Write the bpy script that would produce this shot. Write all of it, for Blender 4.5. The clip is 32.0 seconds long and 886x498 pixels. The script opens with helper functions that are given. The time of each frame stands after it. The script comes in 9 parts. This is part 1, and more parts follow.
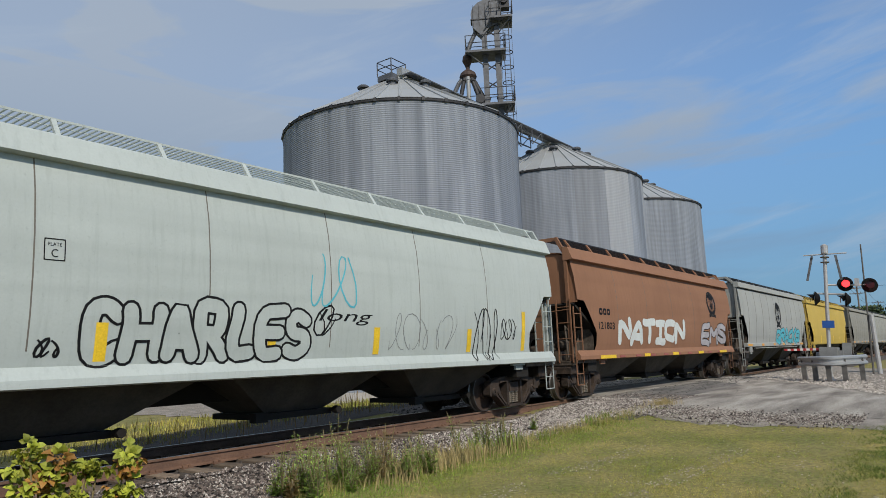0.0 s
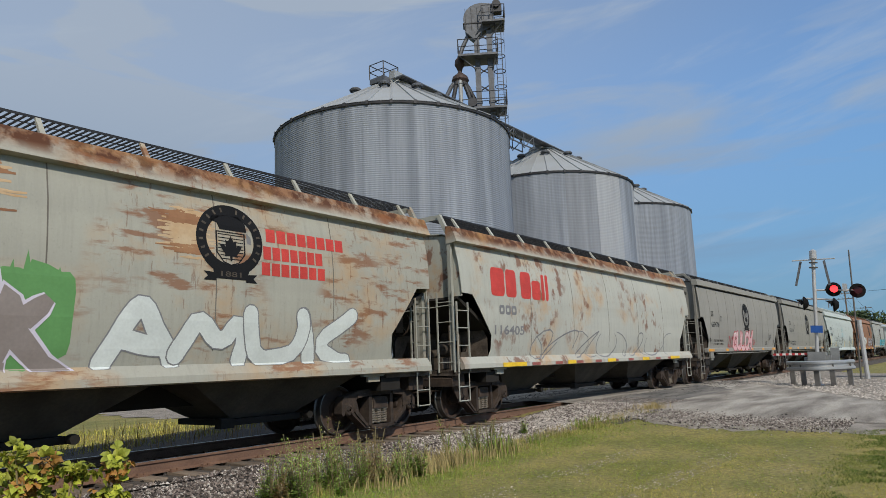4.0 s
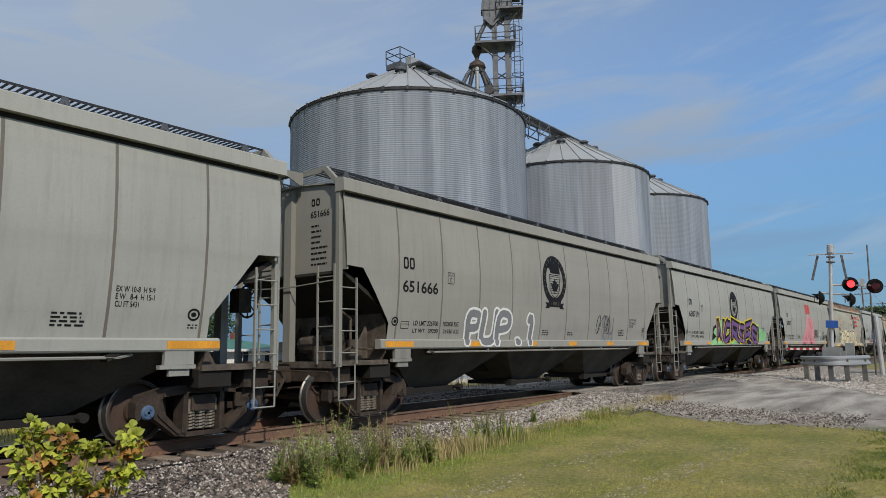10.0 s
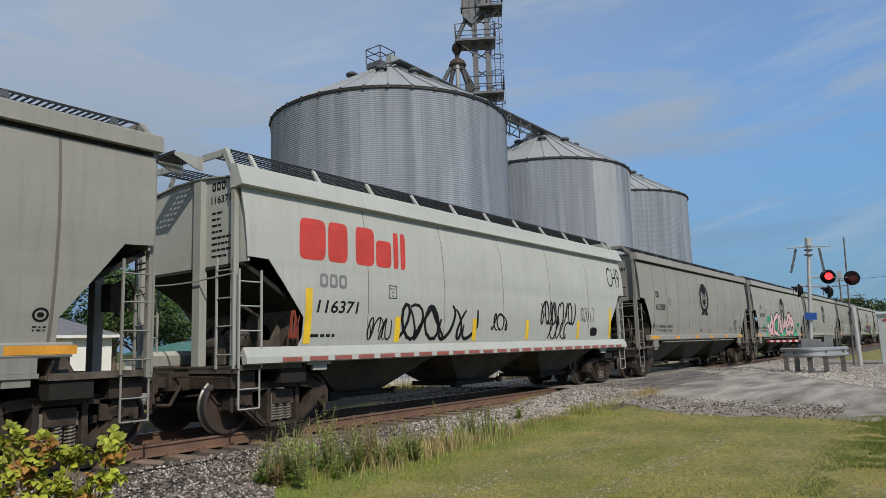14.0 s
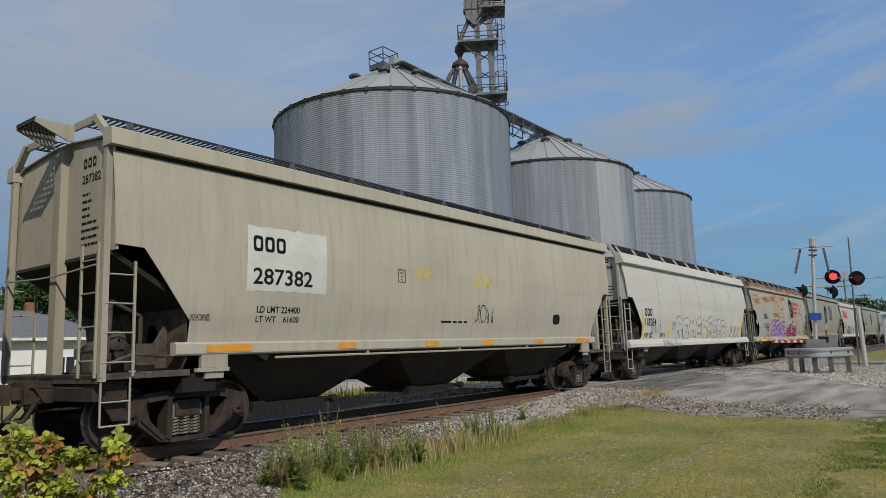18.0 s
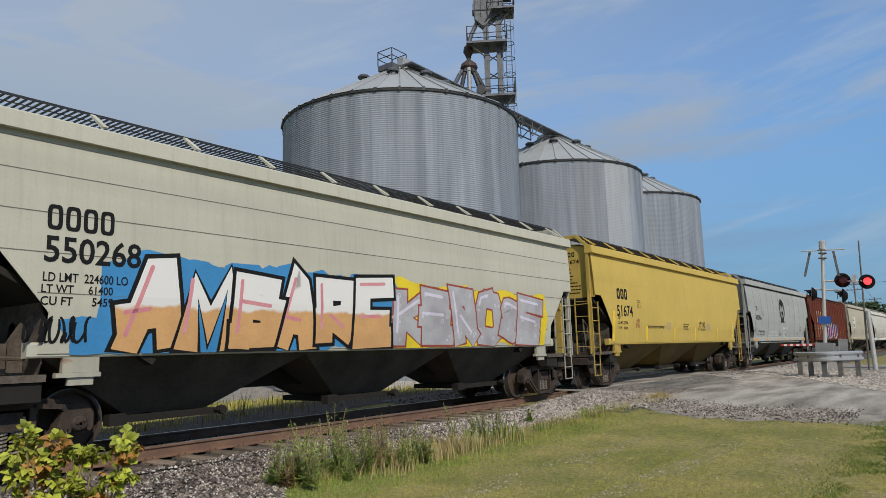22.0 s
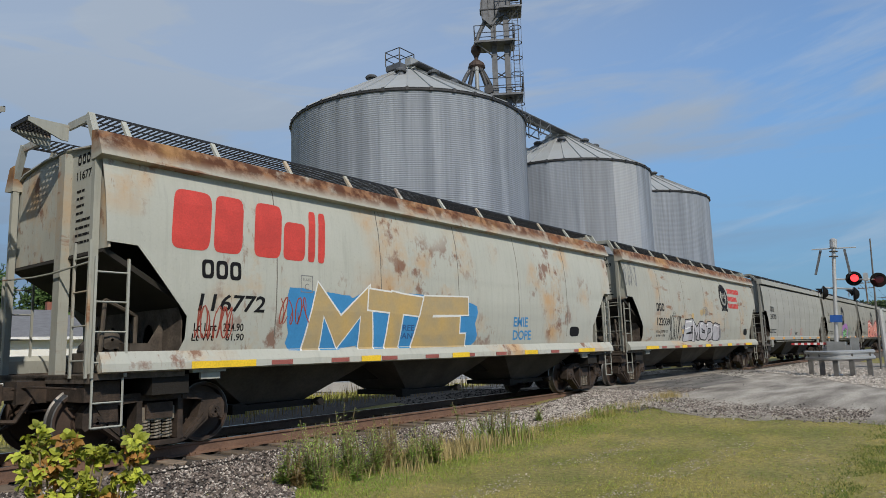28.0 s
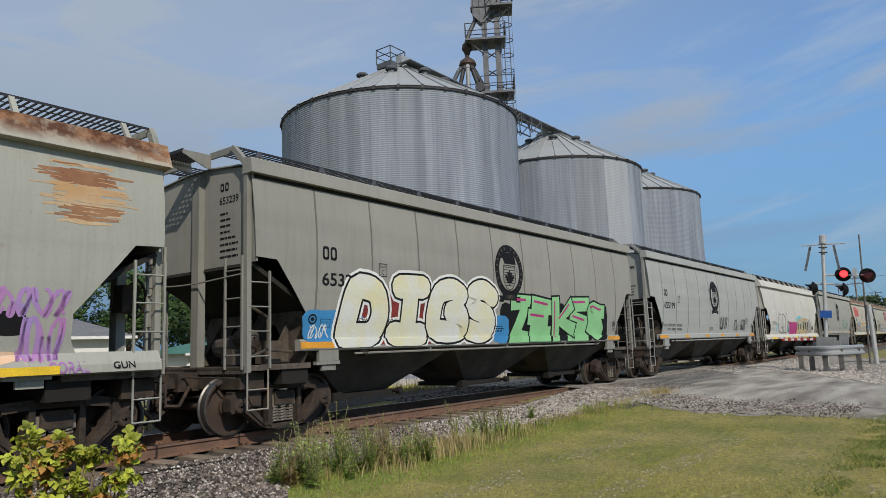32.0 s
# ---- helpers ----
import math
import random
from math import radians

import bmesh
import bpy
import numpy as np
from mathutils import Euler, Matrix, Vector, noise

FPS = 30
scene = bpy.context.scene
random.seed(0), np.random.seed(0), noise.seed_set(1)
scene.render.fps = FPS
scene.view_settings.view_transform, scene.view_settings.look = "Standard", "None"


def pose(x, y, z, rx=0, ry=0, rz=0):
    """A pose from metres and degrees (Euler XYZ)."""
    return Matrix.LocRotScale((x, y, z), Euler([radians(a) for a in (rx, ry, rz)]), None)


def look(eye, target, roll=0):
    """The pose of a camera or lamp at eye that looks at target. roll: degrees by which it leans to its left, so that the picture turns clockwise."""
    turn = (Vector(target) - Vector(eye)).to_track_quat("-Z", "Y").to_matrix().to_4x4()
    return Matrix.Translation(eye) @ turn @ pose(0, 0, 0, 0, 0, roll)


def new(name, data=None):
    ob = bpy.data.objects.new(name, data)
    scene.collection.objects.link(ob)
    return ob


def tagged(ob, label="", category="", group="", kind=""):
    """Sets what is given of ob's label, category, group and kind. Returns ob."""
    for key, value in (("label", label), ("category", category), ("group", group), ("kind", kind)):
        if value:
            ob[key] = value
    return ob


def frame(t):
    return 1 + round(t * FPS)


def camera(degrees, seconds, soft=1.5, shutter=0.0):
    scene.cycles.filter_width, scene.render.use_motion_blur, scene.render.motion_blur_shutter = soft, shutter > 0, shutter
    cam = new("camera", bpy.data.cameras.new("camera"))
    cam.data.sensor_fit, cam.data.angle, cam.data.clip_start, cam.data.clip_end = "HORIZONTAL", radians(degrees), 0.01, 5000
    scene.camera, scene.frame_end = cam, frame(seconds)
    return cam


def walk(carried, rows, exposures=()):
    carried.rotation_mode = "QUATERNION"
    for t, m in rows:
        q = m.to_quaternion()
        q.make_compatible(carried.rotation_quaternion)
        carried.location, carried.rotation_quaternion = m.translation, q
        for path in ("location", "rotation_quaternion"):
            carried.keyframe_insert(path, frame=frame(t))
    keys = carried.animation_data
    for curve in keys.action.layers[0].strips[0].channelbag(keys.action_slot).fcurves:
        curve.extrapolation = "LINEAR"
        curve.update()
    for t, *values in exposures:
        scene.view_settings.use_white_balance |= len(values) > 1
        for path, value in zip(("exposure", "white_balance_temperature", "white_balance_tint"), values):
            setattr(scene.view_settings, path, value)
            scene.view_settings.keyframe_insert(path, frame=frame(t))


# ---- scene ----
cam = camera(65.05, 32.0, soft=0.6)
EYE = (0.0, -10.580, 1.248)
# seconds, yaw, pitch, roll: hand-held, standing still
TURNS = [
    (0, -52.75, 9.14, -2.38),
    (0.5, -52.84, 9.14, -2.37),
    (1, -53.21, 9.11, -2.45),
    (1.5, -53.32, 9.14, -2.43),
    (2, -53.37, 9.14, -2.37),
    (2.5, -53.32, 9.22, -2.27),
    (4.5, -53.51, 9.40, -2.14),
    (5, -53.10, 9.47, -1.97),
    (5.5, -52.73, 9.56, -1.64),
    (6, -52.49, 9.61, -1.42),
    (6.5, -52.51, 9.32, -1.34),
    (7, -52.20, 9.11, -1.24),
    (7.5, -52.25, 8.98, -1.28),
    (8, -52.24, 8.87, -1.21),
    (8.5, -52.18, 8.66, -1.10),
    (9, -52.24, 8.46, -1.05),
    (9.5, -52.28, 8.35, -1.05),
    (10, -52.34, 8.37, -0.95),
    (10.5, -52.29, 8.42, -0.97),
    (11, -52.70, 8.49, -0.82),
    (11.5, -53.07, 8.46, -0.88),
    (12, -53.23, 8.42, -1.05),
    (12.5, -53.41, 8.40, -1.49),
    (13, -53.55, 8.24, -1.83),
    (13.5, -53.68, 8.28, -1.93),
    (14, -53.76, 8.19, -1.95),
    (14.5, -53.86, 8.08, -2.08),
    (16.5, -54.46, 7.89, -2.37),
    (17, -54.58, 7.92, -2.33),
    (17.5, -53.78, 8.11, -2.21),
    (18, -53.48, 8.30, -2.07),
    (18.5, -53.01, 8.29, -2.18),
    (19, -52.88, 8.23, -2.45),
    (19.5, -53.14, 8.33, -2.57),
    (20, -52.89, 8.37, -2.40),
    (20.5, -53.44, 8.39, -2.06),
    (21, -53.33, 8.40, -1.74),
    (21.5, -53.60, 8.35, -1.71),
    (22, -52.85, 8.40, -1.66),
    (22.5, -52.63, 8.40, -1.68),
    (23, -52.32, 8.42, -1.72),
    (23.5, -52.06, 8.43, -1.78),
    (24, -51.89, 8.50, -1.66),
    (24.5, -51.88, 8.60, -1.59),
    (26.5, -52.43, 8.62, -1.83),
    (27, -52.41, 8.45, -1.77),
    (27.5, -52.19, 8.36, -1.70),
    (28, -52.15, 8.40, -1.79),
    (28.5, -52.41, 8.36, -1.77),
    (29, -52.51, 8.27, -1.74),
    (29.5, -52.76, 8.17, -1.76),
    (30, -52.92, 8.17, -1.77),
    (30.5, -53.01, 8.17, -1.81),
    (31, -53.02, 8.17, -1.83),
    (31.5, -53.07, 8.19, -1.92),
    (32, -52.82, 8.20, -2.16),
]
walk(cam, [(t, pose(*EYE, 90 + pitch, 0, yaw) @ pose(0, 0, 0, 0, 0, roll)) for t, yaw, pitch, roll in TURNS],
     [(0, -0.03), (14.5, -0.03), (16.5, -0.03), (17.3, -0.15), (18.2, -0.18), (18.7, 0.1), (19, 0.18), (20.2, 0.2), (20.7, 0.0), (32, 0.0)])

# ---- light ----
SUN_EL, SUN_AZ = 40.0, -28.0  # azimuth: degrees from -y towards +x
world = bpy.data.worlds.new("sky")
scene.world = world
world.use_nodes = True
wn, wl = world.node_tree.nodes, world.node_tree.links
wn.clear()
sky = wn.new("ShaderNodeTexSky")
sky.sky_type, sky.sun_disc = "NISHITA", False
sky.sun_elevation, sky.sun_rotation = radians(SUN_EL), radians(180 - SUN_AZ)
sky.air_density, sky.dust_density, sky.ozone_density = 1.0, 0.25, 1.6
tc = wn.new("ShaderNodeTexCoord")
mp = wn.new("ShaderNodeMapping")
mp.inputs["Scale"].default_value = (1.0, 1.0, 6.5)
mp.inputs["Rotation"].default_value = (0.1, -0.16, 0.5)
nz = wn.new("ShaderNodeTexNoise")
nz.inputs["Scale"].default_value, nz.inputs["Detail"].default_value, nz.inputs["Roughness"].default_value = 1.7, 7.0, 0.55
nz.inputs["Distortion"].default_value = 0.6
rp = wn.new("ShaderNodeValToRGB")
rp.color_ramp.elements[0].position, rp.color_ramp.elements[0].color = 0.47, (0, 0, 0, 1)
rp.color_ramp.elements[1].position, rp.color_ramp.elements[1].color = 0.66, (1, 1, 1, 1)
# thin high haze, thicker over the bins than over the road
hz = wn.new("ShaderNodeVectorMath")
hz.operation = "DOT_PRODUCT"
hz.inputs[1].default_value = (-0.62, 0.62, 0.48)
hr = wn.new("ShaderNodeMapRange")
hr.interpolation_type = "SMOOTHSTEP"
hr.inputs["From Min"].default_value, hr.inputs["From Max"].default_value = -0.75, 0.55
hr.inputs["To Min"].default_value, hr.inputs["To Max"].default_value = 0.0, 0.85
ad = wn.new("ShaderNodeMath")
ad.operation, ad.use_clamp = "MULTIPLY_ADD", True
ad.inputs[1].default_value = 0.75
tint = wn.new("ShaderNodeMixRGB")
tint.blend_type = "MULTIPLY"
tint.inputs[0].default_value, tint.inputs[2].default_value = 1.0, (0.85, 1.22, 1.5, 1)
mx = wn.new("ShaderNodeMixRGB")
mx.inputs[2].default_value = (3.15, 3.8, 4.75, 1)
# the sky stays blue down to the horizon
sx = wn.new("ShaderNodeSeparateXYZ")
lo = wn.new("ShaderNodeMapRange")
lo.interpolation_type = "SMOOTHSTEP"
lo.inputs["From Min"].default_value, lo.inputs["From Max"].default_value = 0.0, 0.42
lo.inputs["To Min"].default_value, lo.inputs["To Max"].default_value = 0.85, 0.0
low = wn.new("ShaderNodeMixRGB")
low.inputs[2].default_value = (1.05, 2.1, 3.5, 1)
# thin white wisps that climb towards the road
wu, ww = wn.new("ShaderNodeVectorMath"), wn.new("ShaderNodeVectorMath")
wu.operation = ww.operation = "DOT_PRODUCT"
wu.inputs[1].default_value, ww.inputs[1].default_value = (1.1, -1.5, 0.0), (-1.7, 2.3, 10.0)
wc = wn.new("ShaderNodeCombineXYZ")
wz = wn.new("ShaderNodeTexNoise")
wz.inputs["Scale"].default_value, wz.inputs["Detail"].default_value, wz.inputs["Roughness"].default_value = 1.5, 8.0, 0.62
wz.inputs["Distortion"].default_value = 0.35
wr_ = wn.new("ShaderNodeMapRange")
wr_.interpolation_type = "SMOOTHSTEP"
wr_.inputs["From Min"].default_value, wr_.inputs["From Max"].default_value = 0.50, 0.74
wr_.inputs["To Min"].default_value, wr_.inputs["To Max"].default_value = 0.0, 0.36
wisp = wn.new("ShaderNodeMixRGB")
wisp.inputs[2].default_value = (4.0, 4.6, 5.3, 1)
bg = wn.new("ShaderNodeBackground")
bg.inputs["Strength"].default_value = 0.114
wo = wn.new("ShaderNodeOutputWorld")
wl.new(tc.outputs["Generated"], mp.inputs["Vector"])
wl.new(mp.outputs["Vector"], nz.inputs["Vector"])
wl.new(nz.outputs["Fac"], rp.inputs["Fac"])
wl.new(tc.outputs["Generated"], hz.inputs[0])
wl.new(hz.outputs["Value"], hr.inputs["Value"])
wl.new(rp.outputs["Color"], ad.inputs[0])
wl.new(hr.outputs["Result"], ad.inputs[2])
wl.new(ad.outputs[0], mx.inputs["Fac"])
wl.new(sky.outputs["Color"], tint.inputs[1])
wl.new(tint.outputs["Color"], mx.inputs[1])
wl.new(tc.outputs["Generated"], sx.inputs[0])
wl.new(sx.outputs["Z"], lo.inputs["Value"])
wl.new(lo.outputs["Result"], low.inputs["Fac"])
wl.new(mx.outputs["Color"], low.inputs[2 - 1])
wl.new(tc.outputs["Generated"], wu.inputs[0])
wl.new(tc.outputs["Generated"], ww.inputs[0])
wl.new(wu.outputs["Value"], wc.inputs["X"])
wl.new(ww.outputs["Value"], wc.inputs["Y"])
wl.new(wc.outputs["Vector"], wz.inputs["Vector"])
wl.new(wz.outputs["Fac"], wr_.inputs["Value"])
wl.new(wr_.outputs["Result"], wisp.inputs["Fac"])
wl.new(low.outputs["Color"], wisp.inputs[1])
wl.new(wisp.outputs["Color"], bg.inputs["Color"])
wl.new(bg.outputs["Background"], wo.inputs["Surface"])

sun = new("sun", bpy.data.lights.new("sun", "SUN"))
sun.data.energy, sun.data.angle, sun.data.color = 3.45, radians(0.6), (1.0, 0.92, 0.79)
sun.matrix_world = look((0, 0, 0), (-math.sin(radians(SUN_AZ)) * math.cos(radians(SUN_EL)), math.cos(radians(SUN_AZ)) * math.cos(radians(SUN_EL)), -math.sin(radians(SUN_EL))))
scene.view_settings.exposure = 0.0

# ---- materials ----
def mat(name, base, rough=0.6, metal=0.0, dark=None, scale=3.0, amount=0.5, fine=40.0, fine_amount=0.15, bump=0.1, bump_scale=60.0, stretch=(1, 1, 1), island=0.0, rand=0.0, spec=0.5, fixed_place=False):
    """Base colour broken up by a broad and a fine noise, with relief; island / rand: variation from piece to piece."""
    m = bpy.data.materials.new(name)
    m.use_nodes = True
    n, l = m.node_tree.nodes, m.node_tree.links
    b = n["Principled BSDF"]
    b.inputs["Roughness"].default_value, b.inputs["Metallic"].default_value = rough, metal
    b.inputs["Specular IOR Level"].default_value = spec
    co = n.new("ShaderNodeTexCoord")
    mpn = n.new("ShaderNodeMapping")
    mpn.inputs["Scale"].default_value = stretch
    l.new(n.new("ShaderNodeNewGeometry").outputs["Position"] if fixed_place else co.outputs["Object"], mpn.inputs["Vector"])
    n1 = n.new("ShaderNodeTexNoise")
    n1.inputs["Scale"].default_value, n1.inputs["Detail"].default_value = scale, 5.0
    l.new(mpn.outputs["Vector"], n1.inputs["Vector"])
    r1 = n.new("ShaderNodeValToRGB")
    r1.color_ramp.elements[0].position, r1.color_ramp.elements[1].position = 0.35, 0.68
    l.new(n1.outputs["Fac"], r1.inputs["Fac"])
    m1 = n.new("ShaderNodeMixRGB")
    dk = dark or tuple(c * 0.6 for c in base)
    m1.inputs[1].default_value, m1.inputs[2].default_value = (*base, 1), (*dk, 1)
    ma = n.new("ShaderNodeMath")
    ma.operation = "MULTIPLY"
    ma.inputs[1].default_value = amount
    l.new(r1.outputs["Color"], ma.inputs[0])
    l.new(ma.outputs[0], m1.inputs[0])
    n2 = n.new("ShaderNodeTexNoise")
    n2.inputs["Scale"].default_value, n2.inputs["Detail"].default_value = fine, 3.0
    l.new(mpn.outputs["Vector"], n2.inputs["Vector"])
    hs = n.new("ShaderNodeHueSaturation")
    mr = n.new("ShaderNodeMapRange")
    mr.inputs["To Min"].default_value, mr.inputs["To Max"].default_value = 1 - fine_amount * 2, 1 + fine_amount * 2
    l.new(n2.outputs["Fac"], mr.inputs["Value"])
    last = mr.outputs["Result"]
    for amount_, node, sock in ((island, "ShaderNodeNewGeometry", "Random Per Island"), (rand, "ShaderNodeObjectInfo", "Random")):
        if amount_:
            g = n.new(node)
            mg = n.new("ShaderNodeMapRange")
            mg.inputs["To Min"].default_value, mg.inputs["To Max"].default_value = 1 - amount_, 1 + amount_
            l.new(g.outputs[sock], mg.inputs["Value"])
            mm = n.new("ShaderNodeMath")
            mm.operation = "MULTIPLY"
            l.new(last, mm.inputs[0])
            l.new(mg.outputs["Result"], mm.inputs[1])
            last = mm.outputs[0]
    l.new(last, hs.inputs["Value"])
    l.new(m1.outputs["Color"], hs.inputs["Color"])
    l.new(hs.outputs["Color"], b.inputs["Base Color"])
    if bump:
        n3 = n.new("ShaderNodeTexNoise")
        n3.inputs["Scale"].default_value, n3.inputs["Detail"].default_value = bump_scale, 4.0
        l.new(mpn.outputs["Vector"], n3.inputs["Vector"])
        bp = n.new("ShaderNodeBump")
        bp.inputs["Strength"].default_value, bp.inputs["Distance"].default_value = bump, 0.02
        l.new(n3.outputs["Fac"], bp.inputs["Height"])
        l.new(bp.outputs["Normal"], b.inputs["Normal"])
    return m


def glow(name, colour, strength):
    m = mat(name, colour, 0.4)
    b = m.node_tree.nodes["Principled BSDF"]
    b.inputs["Emission Color"].default_value, b.inputs["Emission Strength"].default_value = (*colour, 1), strength
    return m


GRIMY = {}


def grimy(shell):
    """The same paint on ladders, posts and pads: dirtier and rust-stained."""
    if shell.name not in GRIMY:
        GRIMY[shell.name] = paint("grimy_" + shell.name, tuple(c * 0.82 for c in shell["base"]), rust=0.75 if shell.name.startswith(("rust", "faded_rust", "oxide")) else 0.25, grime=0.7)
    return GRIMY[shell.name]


def paint(name, base, dark=None, amount=0.35, rust=0.0, grime=0.25, edge=None, patchy=False):
    """Weathered wagon paint: vertical rain streaks, broad fading, grime, and rust in level smears where rust > 0."""
    m = mat(name, base, 0.7, 0.0, dark or tuple(c * 0.72 for c in base), 0.6, amount, 30, 0.03, 0.05, 25, spec=0.12)
    m["base"] = base
    n, l = m.node_tree.nodes, m.node_tree.links
    b = n["Principled BSDF"]
    src = b.inputs["Base Color"].links[0].from_socket
    co = n.new("ShaderNodeTexCoord")
    oi = n.new("ShaderNodeObjectInfo")
    sh = n.new("ShaderNodeVectorMath")
    sh.operation = "ADD"
    cx = n.new("ShaderNodeCombineXYZ")
    mm = n.new("ShaderNodeMath")
    mm.operation = "MULTIPLY"
    mm.inputs[1].default_value = 90.0
    l.new(oi.outputs["Random"], mm.inputs[0])
    l.new(mm.outputs[0], cx.inputs["X"])
    l.new(co.outputs["Object"], sh.inputs[0])
    l.new(cx.outputs[0], sh.inputs[1])

    def layer(scale, stretch, lo, hi, colour, strength, detail=6.0, mask=None):
        nonlocal src
        mp_ = n.new("ShaderNodeMapping")
        mp_.inputs["Scale"].default_value = stretch
        l.new(sh.outputs[0], mp_.inputs["Vector"])
        nn = n.new("ShaderNodeTexNoise")
        nn.inputs["Scale"].default_value, nn.inputs["Detail"].default_value, nn.inputs["Roughness"].default_value = scale, detail, 0.62
        l.new(mp_.outputs["Vector"], nn.inputs["Vector"])
        r = n.new("ShaderNodeMapRange")
        r.inputs["From Min"].default_value, r.inputs["From Max"].default_value, r.inputs["To Max"].default_value = lo, hi, strength
        l.new(nn.outputs["Fac"], r.inputs["Value"])
        x = n.new("ShaderNodeMixRGB")
        x.inputs[2].default_value = (*colour, 1)
        if mask:
            mu = n.new("ShaderNodeMath")
            mu.operation = "MULTIPLY"
            l.new(r.outputs["Result"], mu.inputs[0])
            l.new(mask, mu.inputs[1])
            l.new(mu.outputs[0], x.inputs[0])
        else:
            l.new(r.outputs["Result"], x.inputs[0])
        l.new(src, x.inputs[1])
        src = x.outputs["Color"]

    layer(2.6, (3.0, 1.0, 0.16), 0.5, 0.85, tuple(c * 0.45 for c in base), grime)
    layer(0.35, (1.0, 1.0, 1.4), 0.45, 0.8, tuple(c * 0.8 for c in base), 0.5)
    layer(1.1, (0.05, 1.0, 1.7), 0.50, 0.72, tuple(c * 0.72 for c in base), 0.35, 2.0)
    layer(7.0, (1.6, 1.0, 0.12), 0.52, 0.80, tuple(c * 0.55 for c in base), 0.35)
    layer(22.0, (1.0, 1.0, 0.8), 0.60, 0.74, tuple(c * 0.5 for c in base), 0.30)
    if edge:
        # rust creeping down from the top edge, at heights in the wagon's space
        sz = n.new("ShaderNodeSeparateXYZ")
        l.new(co.outputs["Object"], sz.inputs[0])
        ez = n.new("ShaderNodeMapRange")
        ez.inputs["From Min"].default_value, ez.inputs["From Max"].default_value = edge
        l.new(sz.outputs["Z"], ez.inputs["Value"])
        layer(2.2, (1.0, 1.0, 1.5), 0.30, 0.50, (0.24, 0.11, 0.05), 0.9, 9.0, ez.outputs["Result"])
        layer(3.5, (1.2, 1.0, 1.2), 0.42, 0.56, (0.085, 0.035, 0.02), 0.95, 9.0, ez.outputs["Result"])
    if rust:
        # rust gathers in a few broad areas
        ar = n.new("ShaderNodeTexNoise")
        ar.inputs["Scale"].default_value, ar.inputs["Detail"].default_value = 0.42, 2.0
        l.new(sh.outputs[0], ar.inputs["Vector"])
        am = n.new("ShaderNodeMapRange")
        am.inputs["From Min"].default_value, am.inputs["From Max"].default_value = 0.56 - 0.09 * rust, 0.66 - 0.09 * rust
        l.new(ar.outputs["Fac"], am.inputs["Value"])
        area = am.outputs["Result"]
        layer(1.0, (0.8, 1.0, 0.9), 0.60 - 0.10 * rust, 0.78 - 0.10 * rust, (0.47, 0.27, 0.11), 0.75 if patchy else 0.55, 6.0, area)
        layer(2.4 if patchy else 1.3, (1.0, 1.0, 0.8) if patchy else (0.8, 1.0, 3.2), 0.655 - 0.10 * rust, 0.73 - 0.10 * rust, (0.16, 0.05, 0.022) if patchy else (0.21, 0.08, 0.033), 0.75, 13.0, area)
        layer(9.0, (2.0, 1.0, 0.35), 0.66 - 0.05 * rust, 0.72 - 0.05 * rust, (0.17, 0.065, 0.03), 0.5, 6.0, area)
    l.new(src, b.inputs["Base Color"])
    return m


M_GRASS = mat("mown_grass", (0.15, 0.15, 0.036), 0.95, 0, (0.26, 0.215, 0.072), 0.8, 1.0, 14, 0.45, 0.9, 60)
M_BALLAST = mat("ballast_bed", (0.0806, 0.0651, 0.0546), 0.95, 0, (0.0744, 0.0682, 0.062), 1.5, 0.8, 30, 0.3, 1.0, 30)
M_STONE = mat("ballast_stone", (0.165, 0.135, 0.118), 0.9, 0, (0.05, 0.037, 0.031), 2.5, 0.85, 60, 0.2, 0.4, 60, island=0.9)
M_LIGHTSTONE = mat("light_ballast_stone", (0.42, 0.385, 0.345), 0.9, 0, (0.26, 0.225, 0.195), 2.5, 0.7, 60, 0.15, 0.4, 60, island=0.45)
M_ASPHALT = mat("worn_asphalt", (0.42, 0.385, 0.335), 0.95, 0, (0.15, 0.13, 0.11), 0.8, 1.0, 30, 0.4, 0.8, 60, stretch=(0.45, 2.2, 1))
M_TAR = mat("dark_asphalt", (0.085, 0.08, 0.074), 0.9, 0, (0.23, 0.21, 0.185), 0.9, 1.0, 40, 0.3, 0.5, 60, stretch=(0.5, 2.5, 1))
M_GRAVEL = mat("gravel", (0.32, 0.285, 0.245), 0.95, 0, (0.14, 0.12, 0.10), 2.0, 0.8, 60, 0.45, 1.0, 60)
M_RAIL = mat("rusty_rail", (0.185, 0.105, 0.068), 0.8, 0.1, (0.10, 0.055, 0.038), 3, 0.6, 40, 0.2, 0.2, 80)
M_RAILTOP = mat("polished_rail", (0.45, 0.44, 0.43), 0.3, 1.0)
M_TIE = mat("weathered_tie", (0.20, 0.155, 0.115), 0.9, 0, (0.085, 0.062, 0.047), 4, 0.8, 30, 0.25, 0.6, 40, stretch=(1, 0.3, 1), rand=0.35)
M_GALV = mat("galvanised_sheet", (0.262, 0.29, 0.335), 0.75, 0.0, (0.17, 0.19, 0.225), 1.5, 0.9, 7, 0.16, 0.03, 30, stretch=(1, 1, 0.05), rand=0.02, spec=0.3, fixed_place=True)
M_GALVROOF = mat("galvanised_roof", (0.34, 0.36, 0.375), 0.6, 0.2, (0.30, 0.30, 0.29), 0.8, 0.6, 20, 0.06, 0.05, 30, rand=0.06)
M_STEEL = mat("painted_steel", (0.135, 0.143, 0.16), 0.55, 0.4, (0.06, 0.058, 0.058), 3, 0.6)
